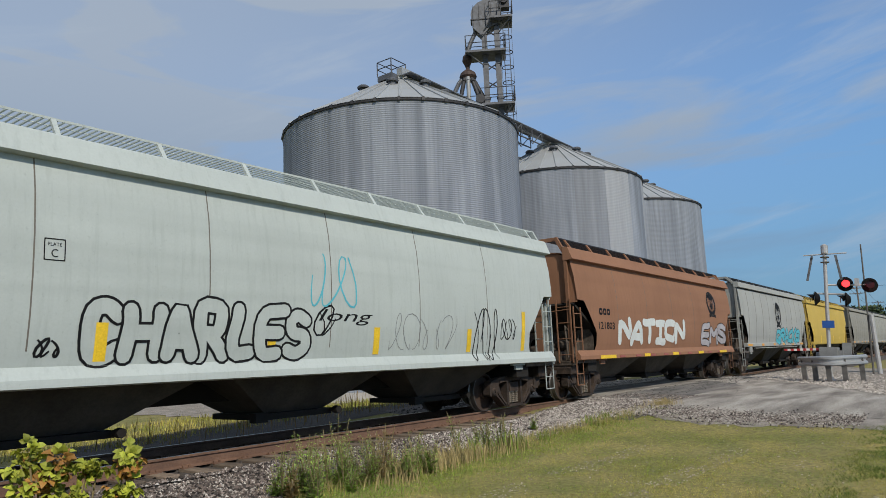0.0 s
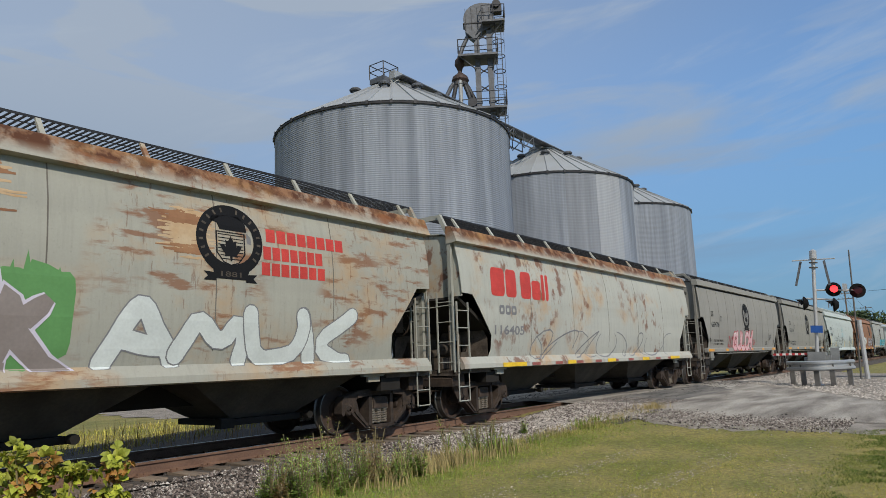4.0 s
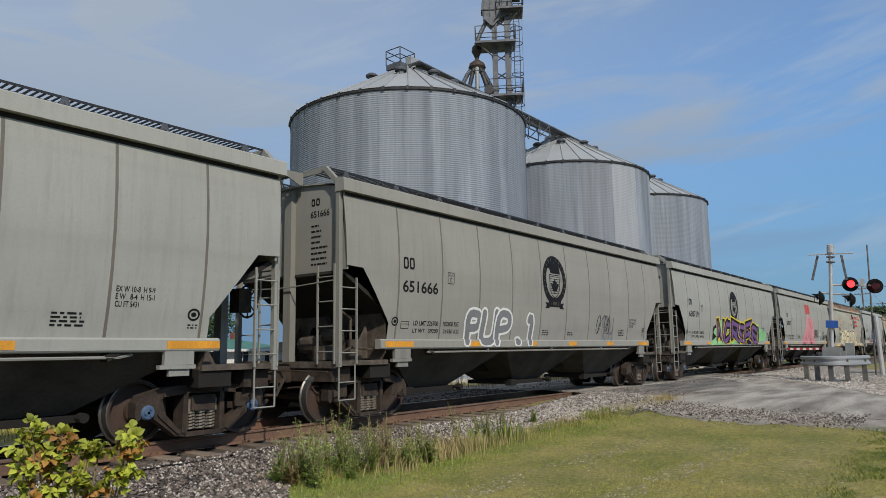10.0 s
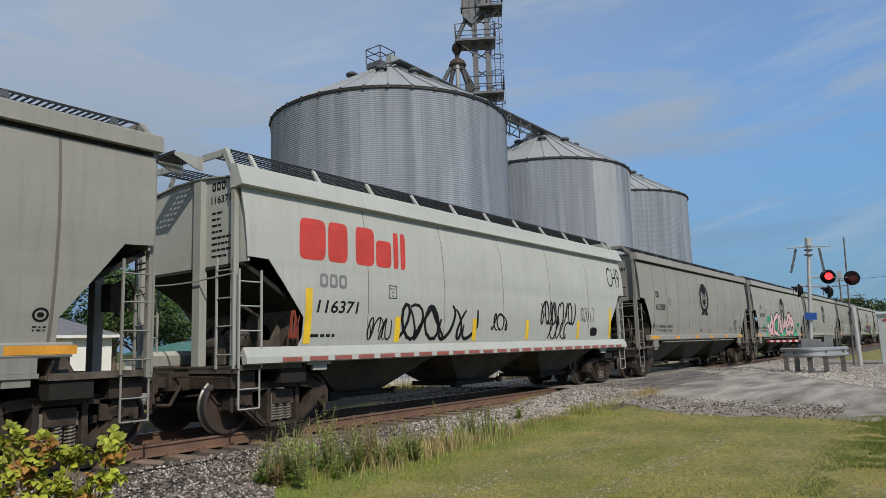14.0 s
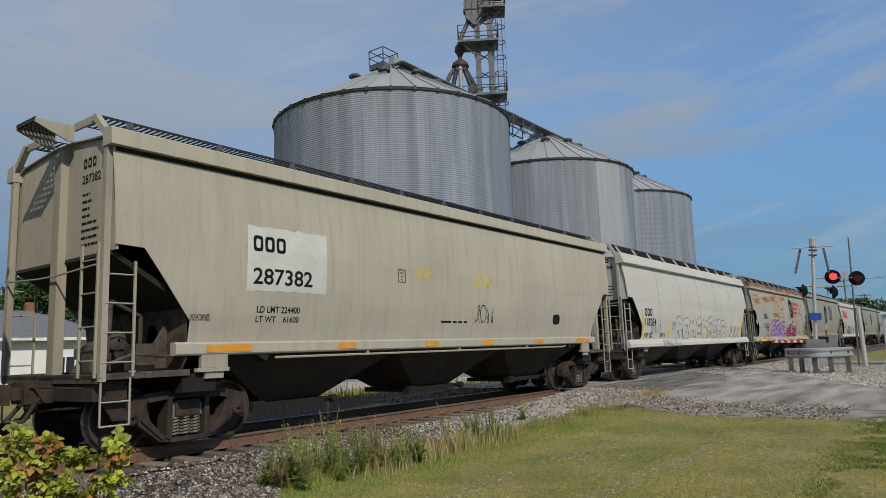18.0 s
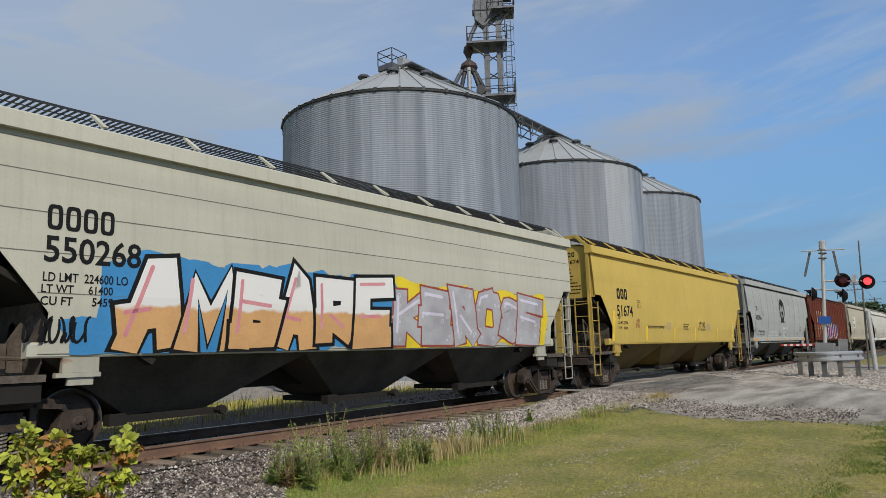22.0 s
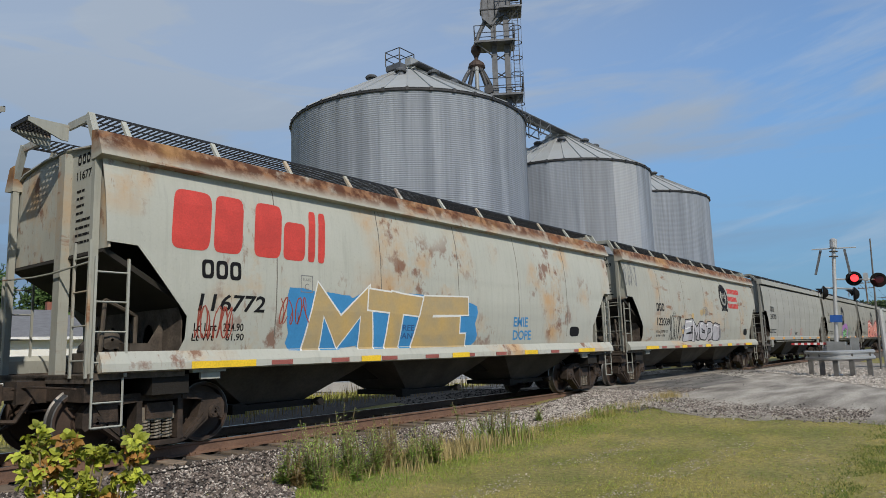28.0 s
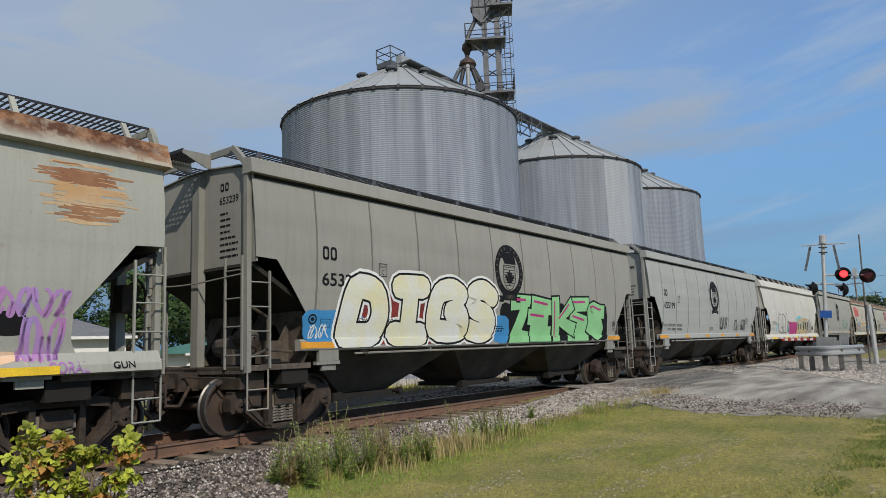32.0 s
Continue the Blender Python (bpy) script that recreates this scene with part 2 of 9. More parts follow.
M_DARKSTEEL = mat("dark_steel", (0.06, 0.06, 0.065), 0.6, 0.5)
M_TRUCK = mat("grimy_cast_steel", (0.058, 0.039, 0.028), 0.85, 0.05, (0.018, 0.013, 0.010), 5, 0.9, 30, 0.3, 0.4, 50)
M_WHEEL = mat("rusty_wheel", (0.07, 0.043, 0.031), 0.75, 0.2, (0.035, 0.026, 0.021), 3, 0.6)
M_TREAD = mat("polished_tread", (0.17, 0.16, 0.15), 0.45, 0.8)
M_BLACK = mat("black_paint", (0.006, 0.006, 0.006), 0.7, spec=0.15)
# Ballast darkened for dirt and for the shade under the train.
M_SHADEBALLAST = mat("dirty_shaded_ballast", (0.045, 0.038, 0.032), 0.9, 0, (0.025, 0.020, 0.017), 2, 0.8, 30, 0.3, 1.0, 30, island=0.5)
M_INK = mat("black_lettering", (0.009, 0.009, 0.010), 0.7, spec=0.2)
M_WHITE = mat("white_lettering", (0.75, 0.75, 0.73), 0.6)
M_RED = mat("red_lettering", (0.55, 0.05, 0.036), 0.6)
M_ORANGE = mat("orange_reflector", (0.72, 0.32, 0.03), 0.45)
M_YELLOW = mat("yellow_reflector", (0.85, 0.56, 0.03), 0.45)

# ---- shapes ----
def crisp(bm):
    """Keeps real edges sharp on smooth-shaded parts."""
    for e in bm.edges:
        if len(e.link_faces) == 2 and e.calc_face_angle(0) > 0.55:
            e.smooth = False


def part(name, bm, material, parent=None, label="", smooth=False):
    me = bpy.data.meshes.new(name)
    if smooth:
        crisp(bm)
    bm.to_mesh(me)
    bm.free()
    if smooth:
        me.shade_smooth()
    me.materials.append(material)
    ob = new(name, me)
    ob.parent = parent
    if label:
        ob["label"] = label
    return ob


def thing(name, label, category, m=None, group="", kind=""):
    ob = new(name)
    if m is not None:
        ob.matrix_world = m
    return tagged(ob, label, category, group, kind)


def box(bm, x0, x1, y0, y1, z0, z1, m=None):
    vs = [bm.verts.new((x, y, z)) for z in (z0, z1) for y in (y0, y1) for x in (x0, x1)]
    if m is not None:
        for v in vs:
            v.co = m @ v.co
    for f in ((0, 2, 3, 1), (4, 5, 7, 6), (0, 1, 5, 4), (2, 6, 7, 3), (0, 4, 6, 2), (1, 3, 7, 5)):
        bm.faces.new([vs[i] for i in f])
    return vs


def rod(bm, a, b, r, n=6, r2=None):
    a, b = Vector(a), Vector(b)
    d = (b - a).normalized()
    u = d.orthogonal().normalized()
    w = d.cross(u)
    r2 = r if r2 is None else r2
    rings = [[bm.verts.new(p + (u * math.cos(2 * math.pi * i / n) + w * math.sin(2 * math.pi * i / n)) * q) for i in range(n)] for p, q in ((a, r), (b, r2))]
    for i in range(n):
        bm.faces.new((rings[0][i], rings[0][(i + 1) % n], rings[1][(i + 1) % n], rings[1][i]))
    bm.faces.new(rings[0][::-1])
    bm.faces.new(rings[1])


def path_rod(bm, pts, r, n=6):
    for a, b in zip(pts, pts[1:]):
        rod(bm, a, b, r, n)


def prism(bm, outline, y0, y1, axis="y"):
    """An outline in the x-z plane made solid from y0 to y1 (or, axis x, an outline in y-z from x = y0 to y1; axis z: x-y)."""
    def put(p, d):
        return (p[0], d, p[1]) if axis == "y" else (d, p[0], p[1]) if axis == "x" else (p[0], p[1], d)
    a, b = ([bm.verts.new(put(p, d)) for p in outline] for d in (y0, y1))
    k = len(outline)
    for i in range(k):
        bm.faces.new((a[i], a[(i + 1) % k], b[(i + 1) % k], b[i]))
    bm.faces.new(a[::-1])
    bm.faces.new(b)
    return a, b


def lathe(bm, profile, n=32, centre=(0, 0, 0), axis="z", close=False):
    """profile: (radius, height) pairs turned round an axis."""
    rings = []
    for r, z in profile:
        ring = []
        for i in range(n):
            a = 2 * math.pi * i / n
            p = (r * math.cos(a), r * math.sin(a), z) if axis == "z" else (r * math.cos(a), z, r * math.sin(a))
            ring.append(bm.verts.new(Vector(p) + Vector(centre)))
        rings.append(ring)
    for ra, rb in zip(rings, rings[1:]):
        for i in range(n):
            bm.faces.new((ra[i], ra[(i + 1) % n], rb[(i + 1) % n], rb[i]))
    if close:
        bm.faces.new(rings[0][::-1])
        bm.faces.new(rings[-1])
    return rings


def fixed(bm):
    bmesh.ops.recalc_face_normals(bm, faces=bm.faces)
    return bm

# ---- ground, track, road ----
rng = random.Random(7)


def smooth01(a, b, x):
    t = min(1, max(0, (x - a) / (b - a)))
    return t * t * (3 - 2 * t)


def ground_z(x, y):
    """The lawn lies 0.42 m below the rail heads and rises to them at the level crossing."""
    z = -0.42 + 0.03 * math.sin(x * 0.31) * math.sin(y * 0.27 + 1)
    road = smooth01(11, 19, x + 0.35 * (y + 4)) * (1 - smooth01(36, 60, x)) * (1 - smooth01(4, 16, abs(y + 1)))
    return z + road * 0.30


def sheet(name, xs, ys, zf, material, label="", kind="structure", category="ground", inside=None):
    bm = bmesh.new()
    g = {}
    for i, x in enumerate(xs):
        for j, y in enumerate(ys):
            g[i, j] = (x, y)
    made = {}

    def v(k):
        if k not in made:
            x, y = g[k]
            made[k] = bm.verts.new((x, y, zf(x, y)))
        return made[k]
    for i in range(len(xs) - 1):
        for j in range(len(ys) - 1):
            if inside is None or inside((xs[i] + xs[i + 1]) / 2, (ys[j] + ys[j + 1]) / 2):
                bm.faces.new([v((i, j)), v((i + 1, j)), v((i + 1, j + 1)), v((i, j + 1))])
    ob = part(name, bm, material, None, smooth=True)
    return tagged(ob, label, category, kind=kind)


def steps(*spans):
    out = []
    for a, b, k in spans:
        out += [a + (b - a) * i / k for i in range(k)]
    return out + [spans[-1][1]]


sheet("ground", steps((-3000, -60, 6), (-60, -10, 12), (-10, 70, 110), (70, 200, 12), (200, 3000, 6)),
      steps((-3000, -60, 6), (-60, -16, 8), (-16, 6, 44), (6, 40, 12), (40, 3000, 8)), ground_z, M_GRASS, "mown dry summer lawn grass and weeds")

ROAD_NEAR = [(30, 40), (24, 14), (19.5, 3), (18.6, -2.2), (17.4, -4.0), (16.6, -6.2), (16.7, -8.2), (17.0, -11), (16, -16), (12, -34)]
ROAD_FAR = [(40, 40), (37, 14), (35, 3), (33.5, -2.4), (29, -5.6), (23.2, -8.7), (22.4, -11), (22, -16), (20, -34)]


def road_x(line, y):
    for (xa, ya), (xb, yb) in zip(line, line[1:]):
        if yb <= y <= ya:
            return xa + (xb - xa) * (ya - y) / (ya - yb)
    return line[0][0] if y > line[0][1] else line[-1][0]


def strip(name, near, far, ys, zf, material, label, category, n=14, ragged=0.0, off=0.0):
    bm = bmesh.new()
    rows = []
    for y in ys:
        a, b = near(y), far(y)
        row = []
        for i in range(n + 1):
            x = a + (b - a) * i / n
            if i in (0, n):
                x += ragged * noise.noise((y * 1.3, i, 3.1))
            row.append(bm.verts.new((x, y, zf(x, y) + off)))
        rows.append(row)
    for ra, rb in zip(rows, rows[1:]):
        for i in range(n):
            bm.faces.new((ra[i], ra[i + 1], rb[i + 1], rb[i]))
    ob = part(name, fixed(bm), material, None, smooth=True)
    return tagged(ob, label, category, kind="structure")


def road_z(x, y):
    """The road meets the rail heads at the crossing."""
    up = (1 - smooth01(1.5, 5.5, abs(y))) * smooth01(14, 19, x)
    return ground_z(x, y) * (1 - up) + up * -0.012


YS = [40 - 1.0 * i for i in range(38)] + [2.4 - 0.4 * i for i in range(62)]
strip("road", lambda y: road_x(ROAD_NEAR, y), lambda y: road_x(ROAD_FAR, y), YS, road_z, M_ASPHALT, "cracked pale asphalt road over the level crossing", "road", ragged=0.9, off=0.014)
strip("asphalt_patch", lambda y: 20.2 + 0.4 * y, lambda y: 30.5 + 0.9 * y, [-1.5 - 0.3 * i for i in range(8)], road_z, M_TAR, "dark asphalt patch at the track", "road", ragged=1.6, off=0.02)
for k_, (xa_, ya_, xb_, yb_) in enumerate(((19.5, -5.0, 27.0, -3.4), (22.5, -3.4, 24.5, -8.0))):
    bm = bmesh.new()
    pr_ = []
    for i in range(25):
        u = i / 24
        x, y = xa_ + (xb_ - xa_) * u + 0.25 * noise.noise((u * 6, k_, 0)), ya_ + (yb_ - ya_) * u + 0.35 * noise.noise((u * 5, k_, 4))
        w = 0.009 + 0.012 * noise.noise((u * 9, k_, 8))
        pr_.append((bm.verts.new((x, y - w, road_z(x, y) + 0.019)), bm.verts.new((x, y + w, road_z(x, y) + 0.019))))
    for a, b in zip(pr_, pr_[1:]):
        bm.faces.new((a[0], b[0], b[1], a[1]))
    tagged(part("road_crack", fixed(bm), M_TAR), "tar-filled crack in the asphalt", "crack", kind="structure")
strip("gravel_verge", lambda y: road_x(ROAD_FAR, y) - 1.2, lambda y: 52 + 0.4 * y, [-1.9 - 0.35 * i for i in range(24)], road_z, M_GRAVEL, "pale gravel beside the crossing", "gravel", ragged=0.8, off=0.015)
strip("gravel_apron", lambda y: road_x(ROAD_NEAR, y) - 1.5, lambda y: road_x(ROAD_NEAR, y) + 1.0, [-1.5 - 0.3 * i for i in range(40)], road_z, M_GRAVEL, "loose grey gravel edging the road", "gravel", ragged=1.0, off=0.006)
# Takes the shade-darkened ballast colour, where the train's shadow falls.
strip("dirt_verge", lambda y: 4.6 + 0.4 * y, lambda y: 22.0, [3.2 + 0.5 * i for i in range(8)], ground_z, M_SHADEBALLAST, "dark dirt beyond the track", "ground", ragged=1.5, off=0.012)
strip("gravel_yard", lambda y: 12 + 0.2 * y, lambda y: 75, [9.5 + 1.0 * i for i in range(14)], ground_z, M_GRAVEL, "gravel yard round the grain bins", "gravel", ragged=1.0, off=0.02)

# track bed: a ballast bank with flat top
TIE_TOP = -0.185


def bed_z(x, y):
    k = abs(y)
    z = -0.23 + 0.02 * noise.noise((x * 3, y * 3, 0)) if k < 1.65 else -0.23 - (k - 1.65) * 0.17 + 0.05 * noise.noise((x * 0.8, y * 1.5, 4))
    if k > 1.25 and 12 < x < 45:
        z += (max(z, road_z(x, y) - 0.006) - z) * smooth01(12.5, 15.5, x)
    return z


bed = sheet("track_bed", steps((-600, -20, 30), (-20, 62, 240), (62, 800, 40)), [-4.1, -3.7, -3.3, -3.0, -2.7, -2.4, -2.1, -1.8, -1.5, -1.2, -0.8, -0.4, 0, 0.4, 0.8, 1.2, 1.5, 1.8, 2.1, 2.4, 2.8, 3.3, 3.8], bed_z, M_BALLAST, "grey crushed-stone railway ballast bank", category="ballast")


def stones(name, count, place, size, material, label, seed):
    r = random.Random(seed)
    vs, fs = [], []
    for _ in range(count):
        x, y, z = place(r)
        s = size(r)
        k = len(vs)
        a = r.random() * 6.28
        ca, sa = math.cos(a), math.sin(a)
        for dx, dy, dz in ((1, 0, 0), (0, 1, 0), (-1, 0, 0), (0, -1, 0), (0, 0, 0.8), (0, 0, -0.6)):
            dx, dy, dz = (q * s * r.uniform(0.65, 1.2) + r.uniform(-0.2, 0.2) * s for q in (dx, dy, dz))
            vs.append((x + dx * ca - dy * sa, y + dx * sa + dy * ca, z + dz))
        fs += [(k + i, k + (i + 1) % 4, k + 4) for i in range(4)] + [(k + (i + 1) % 4, k + i, k + 5) for i in range(4)]
    me = bpy.data.meshes.new(name)
    me.from_pydata(vs, [], fs)
    me.materials.append(material)
    ob = new(name, me)
    return tagged(ob, label, "gravel", kind="stuff")


def on_bed(r):
    x = 2.0 + 19 * r.random() ** 1.25
    y = r.uniform(-3.3 - 0.5 * smooth01(13, 18, x) - 1.2 * (1 - smooth01(4.9, 6.3, x)), -1.36 - 0.12 * r.random())
    return x, y, max(bed_z(x, y), ground_z(x, y)) + 0.012


def on_bed_far(r):
    x = r.uniform(0, 45)
    y = r.choice((r.uniform(-1.2, 1.2), r.uniform(1.2, 3.2), r.uniform(-3.2, -1.3)))
    return x, y, bed_z(x, y) + 0.008


strip("ballast_toe", lambda y: 1.5, lambda y: 5.7 + 0.9 * (y + 3.6), [-2.9 - 0.25 * i for i in range(9)], ground_z, M_BALLAST, "ballast spilled at the foot of the bank", "ballast", ragged=0.5, off=0.008)
stones("ballast_stones", 26000, on_bed, lambda r: r.uniform(0.018, 0.040), M_STONE, "loose crushed ballast stones", 1)
stones("light_ballast_stones", 8500, on_bed, lambda r: r.uniform(0.014, 0.034), M_LIGHTSTONE, "pale stones scattered in the ballast", 6)
stones("ballast_stones", 9000, on_bed_far, lambda r: r.uniform(0.025, 0.045), M_SHADEBALLAST, "loose crushed ballast stones between the rails", 2)


def on_bed_pale(r):
    x = r.uniform(10.5, 19.0)
    y = r.uniform(-3.0 - 1.0 * smooth01(13.5, 17, x), -1.5)
    return x, y, max(bed_z(x, y), road_z(x, y) if x > 14 else -9, ground_z(x, y)) + 0.012


stones("light_ballast_stones", 6000, on_bed_pale, lambda r: r.uniform(0.018, 0.040), M_LIGHTSTONE, "pale stones heaped towards the crossing", 8)


def on_apron(r):
    y = r.uniform(-8.5, -1.5)
    x = road_x(ROAD_NEAR, y) + r.gauss(-0.45, 0.5)
    return x, y, road_z(x, y) + 0.018


def on_verge(r):
    y = r.uniform(-9, -2.2)
    x = road_x(ROAD_FAR, y) + abs(r.gauss(0, 4.0)) - 1.0
    return x, y, road_z(x, y) + 0.02


stones("apron_dark_stones", 3600, on_apron, lambda r: r.uniform(0.010, 0.030), M_STONE, "dark stones and dirt at the road edge", 9)
stones("apron_stones", 3000, on_apron, lambda r: r.uniform(0.008, 0.028), M_LIGHTSTONE, "loose pale stones at the road edge", 3)
M_PALESTONE = mat("pale_stone", (0.352, 0.304, 0.224), 0.9, 0, (0.24, 0.208, 0.144), 4, 0.6, island=0.4)
stones("verge_stones", 3000, on_verge, lambda r: r.uniform(0.02, 0.06), M_LIGHTSTONE, "pale stones on the gravel verge", 4)

# dark strip between the rails: dirt, with the train's shade put into its colour
sheet("oily_strip", steps((-600, -20, 30), (-20, 19.5, 120)), [-0.68, -0.4, 0, 0.4, 0.68, 1.2], lambda x, y: bed_z(x, y) + 0.012, M_SHADEBALLAST, "dirty ballast between the rails, darkened as shade under the train", category="ballast")

# rails and ties
track = thing("railway_track", "single railway track with rusty rails on wooden ties", "track", kind="structure")
RAIL = [(-0.07, -0.185), (0.07, -0.185), (0.07, -0.172), (0.012, -0.15), (0.010, -0.045), (0.036, -0.034), (0.036, -0.006), (0.028, 0.0), (-0.028, 0.0), (-0.036, -0.006), (-0.036, -0.034), (-0.010, -0.045), (-0.012, -0.15), (-0.07, -0.172)]
for yr in (-0.754, 0.754):
    bm = bmesh.new()
    prism(bm, [(y + yr, z) for y, z in RAIL], -600, 800, "x")
    part("rail", fixed(bm), M_RAIL, track, "rusty steel rail")
    bm = bmesh.new()
    box(bm, -600, 800, yr - 0.027, yr + 0.027, 0.0005, 0.002)
    part("rail_head", bm, M_RAILTOP, track, "polished running surface")
tie_meshes = []
for k in range(4):
    bm = bmesh.new()
    box(bm, -0.115, 0.115, -1.42, 1.42, -0.17, 0.0)
    bmesh.ops.bevel(bm, geom=bm.edges[:], offset=0.012, segments=1, affect="EDGES")
    for v in bm.verts:
        v.co += Vector((noise.noise(v.co * 3 + Vector((k, 0, 0))) * 0.015, noise.noise(v.co * 2 + Vector((0, k * 3, 0))) * 0.06, noise.noise(v.co * 4) * 0.01))
    me = bpy.data.meshes.new("tie")
    bm.to_mesh(me)
    bm.free()
    me.materials.append(M_TIE)
    tie_meshes.append(me)
for i in range(150):
    x = -6 + 0.53 * i
    if 19.3 < x < 34.2:
        continue
    ob = new("tie", tie_meshes[i % 4])
    ob.parent = track
    ob.matrix_basis = pose(x + rng.uniform(-0.03, 0.03), rng.uniform(-0.10, 0.10), TIE_TOP, 0, 0, rng.uniform(-1.5, 1.5))
bm = bmesh.new()
for i in range(150):
    x = -6 + 0.53 * i
    if not 19.3 < x < 34.2:
        for yr in (-0.754, 0.754):
            box(bm, x - 0.09, x + 0.09, yr - 0.17, yr + 0.17, TIE_TOP - 0.004, TIE_TOP + 0.012)
            for dx, dy in ((-0.05, 0.1), (0.05, -0.1), (-0.05, -0.1)):
                box(bm, x + dx - 0.012, x + dx + 0.012, yr + dy - 0.016, yr + dy + 0.016, TIE_TOP, TIE_TOP + 0.04)
tagged(part("tie_plates", bm, M_RAIL, track, "rusty tie plates with spikes"), kind="stuff")
bm = bmesh.new()
for x0, x1 in ((-600, -6), (74, 800)):
    for i in range(int((x1 - x0) / 1.06)):
        box(bm, x0 + 1.06 * i - 0.11, x0 + 1.06 * i + 0.11, -1.3, 1.3, -0.3, TIE_TOP)
tagged(part("far_ties", bm, M_TIE, track), kind="stuff")

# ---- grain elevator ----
M_GALVDULL = mat("dull_zinc_sheet", (0.235, 0.255, 0.29), 0.75, 0.0, (0.18, 0.195, 0.22), 1.6, 0.9, 6, 0.1, 0.03, 30, stretch=(1, 1, 0.06), spec=0.25, fixed_place=True)
M_GALVBRIGHT = mat("bright_zinc_sheet", (0.32, 0.34, 0.37), 0.75, 0.0, (0.31, 0.325, 0.35), 1.6, 0.8, 6, 0.1, 0.03, 30, stretch=(1, 1, 0.06), spec=0.3, fixed_place=True)
M_RUSTSTEEL = mat("rusty_dark_steel", (0.075, 0.05, 0.042), 0.7, 0.3, (0.04, 0.03, 0.028), 3, 0.6)
M_CONCRETE = mat("weathered_concrete", (0.48, 0.46, 0.43), 0.9, 0, (0.34, 0.32, 0.29), 1.2, 0.6, 30, 0.1, 0.3, 60)
EAVE, PEAK = 13.15, 16.35
PITCH = 0.1016


def grain_bin(x, y, radius, cols, seed, label):
    r = random.Random(seed)
    ob = thing("grain_bin", label, "grain bin", pose(x, y, -0.35), "grain bins")
    rows = 12
    hgt = EAVE + 0.35 - 0.4
    rh = hgt / rows
    n_c = round(rh / PITCH)
    step = 2 * math.pi / cols
    bm = bmesh.new()
    seg = 6
    grid = []
    for j in range(n_c * 4 + 1):
        z = rh * j / (n_c * 4)
        rr = radius + (0.011 if seed == 3 else 0.004) * math.sin(math.pi * j / 2)
        grid.append([bm.verts.new((rr * math.cos(step * i / seg), rr * math.sin(step * i / seg), z)) for i in range(seg + 1)])
    for a, b in zip(grid, grid[1:]):
        for i in range(seg):
            bm.faces.new((a[i], a[i + 1], b[i + 1], b[i]))
    me = bpy.data.meshes.new("wall_sheet")
    bm.to_mesh(me)
    bm.free()
    me.shade_smooth()
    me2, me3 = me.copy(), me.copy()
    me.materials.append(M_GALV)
    me2.materials.append(M_GALVDULL)
    me3.materials.append(M_GALVBRIGHT)
    for j in range(rows):
        for i in range(cols):
            a = step * (i + (0.5 if j % 2 and seed != 5 else 0)) * 180 / math.pi
            # on the second bin a few columns take the dull or the bright sheet
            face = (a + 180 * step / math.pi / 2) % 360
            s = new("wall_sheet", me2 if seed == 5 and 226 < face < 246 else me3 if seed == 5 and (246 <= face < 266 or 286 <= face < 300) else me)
            s.parent = ob
            s.matrix_basis = pose(0, 0, 0.4 + rh * j, 0, 0, a)
    bm = bmesh.new()
    lathe(bm, [(radius + 0.35, 0.0), (radius + 0.35, 0.4), (radius - 0.3, 0.4)], 48)
    part("foundation", fixed(bm), M_CONCRETE, ob, "concrete ring foundation")
    bm = bmesh.new()
    lathe(bm, [(radius - 0.02, hgt + 0.30), (radius + 0.07, hgt + 0.32), (radius + 0.09, hgt + 0.44), (radius - 0.02, hgt + 0.46)], 72)
    for i in range(36):
        a = 2 * math.pi * i / 36
        box(bm, -0.06, 0.06, -0.07, 0.07, 0, 0.16, Matrix.Rotation(a, 4, "Z") @ Matrix.Translation((radius + 0.06, 0, hgt + 0.30)))
    part("eave_ring", fixed(bm), M_DARKSTEEL, ob, "dark eave ring with brackets")
    # roof: ribbed wedge panels
    panels = 36
    st = 2 * math.pi / panels
    rise = PEAK - EAVE
    top_r = 0.9
    bm = bmesh.new()

    def rp(q, u, lift):
        """q: 0 at the eave, 1 at the cap; u: across the panel."""
        rr = (radius + 0.1) * (1 - q) + top_r * q
        return (rr * math.cos(st * u), rr * math.sin(st * u), hgt + 0.42 + rise * q * (radius + 0.1) / (radius + 0.1) + lift)
    rowsq = []
    for q in (0, 0.33, 0.66, 1.0):
        rowsq.append([bm.verts.new(rp(q, u, l)) for u, l in ((0, 0.07), (0.05, 0.07), (0.06, 0), (0.5, -0.01), (0.99, 0), (1.0, 0.07))])
    for a, b in zip(rowsq, rowsq[1:]):
        for i in range(5):
            bm.faces.new((a[i], a[i + 1], b[i + 1], b[i]))
    me = bpy.data.meshes.new("roof_panel")
    fixed(bm).to_mesh(me)
    bm.free()
    me.materials.append(M_GALVROOF)
    for i in range(panels):
        s = new("roof_panel", me)
        s.parent = ob
        s.matrix_basis = pose(0, 0, 0, 0, 0, 360 / panels * i)
    bm = bmesh.new()
    lathe(bm, [(1.0, hgt + 0.4 + rise), (1.0, hgt + 0.62 + rise), (0.2, hgt + 0.85 + rise), (0.02, hgt + 0.87 + rise)], 24)
    part("roof_cap", fixed(bm), M_GALVROOF, ob, "round filler cap")
    bm = bmesh.new()
    lathe(bm, [(radius * 0.62, hgt + 0.50 + rise * 0.38), (radius * 0.62 + 0.02, hgt + 0.58 + rise * 0.38), (radius * 0.60, hgt + 0.56 + rise * 0.40)], 48)
    part("roof_band", fixed(bm), M_GALVROOF, ob)
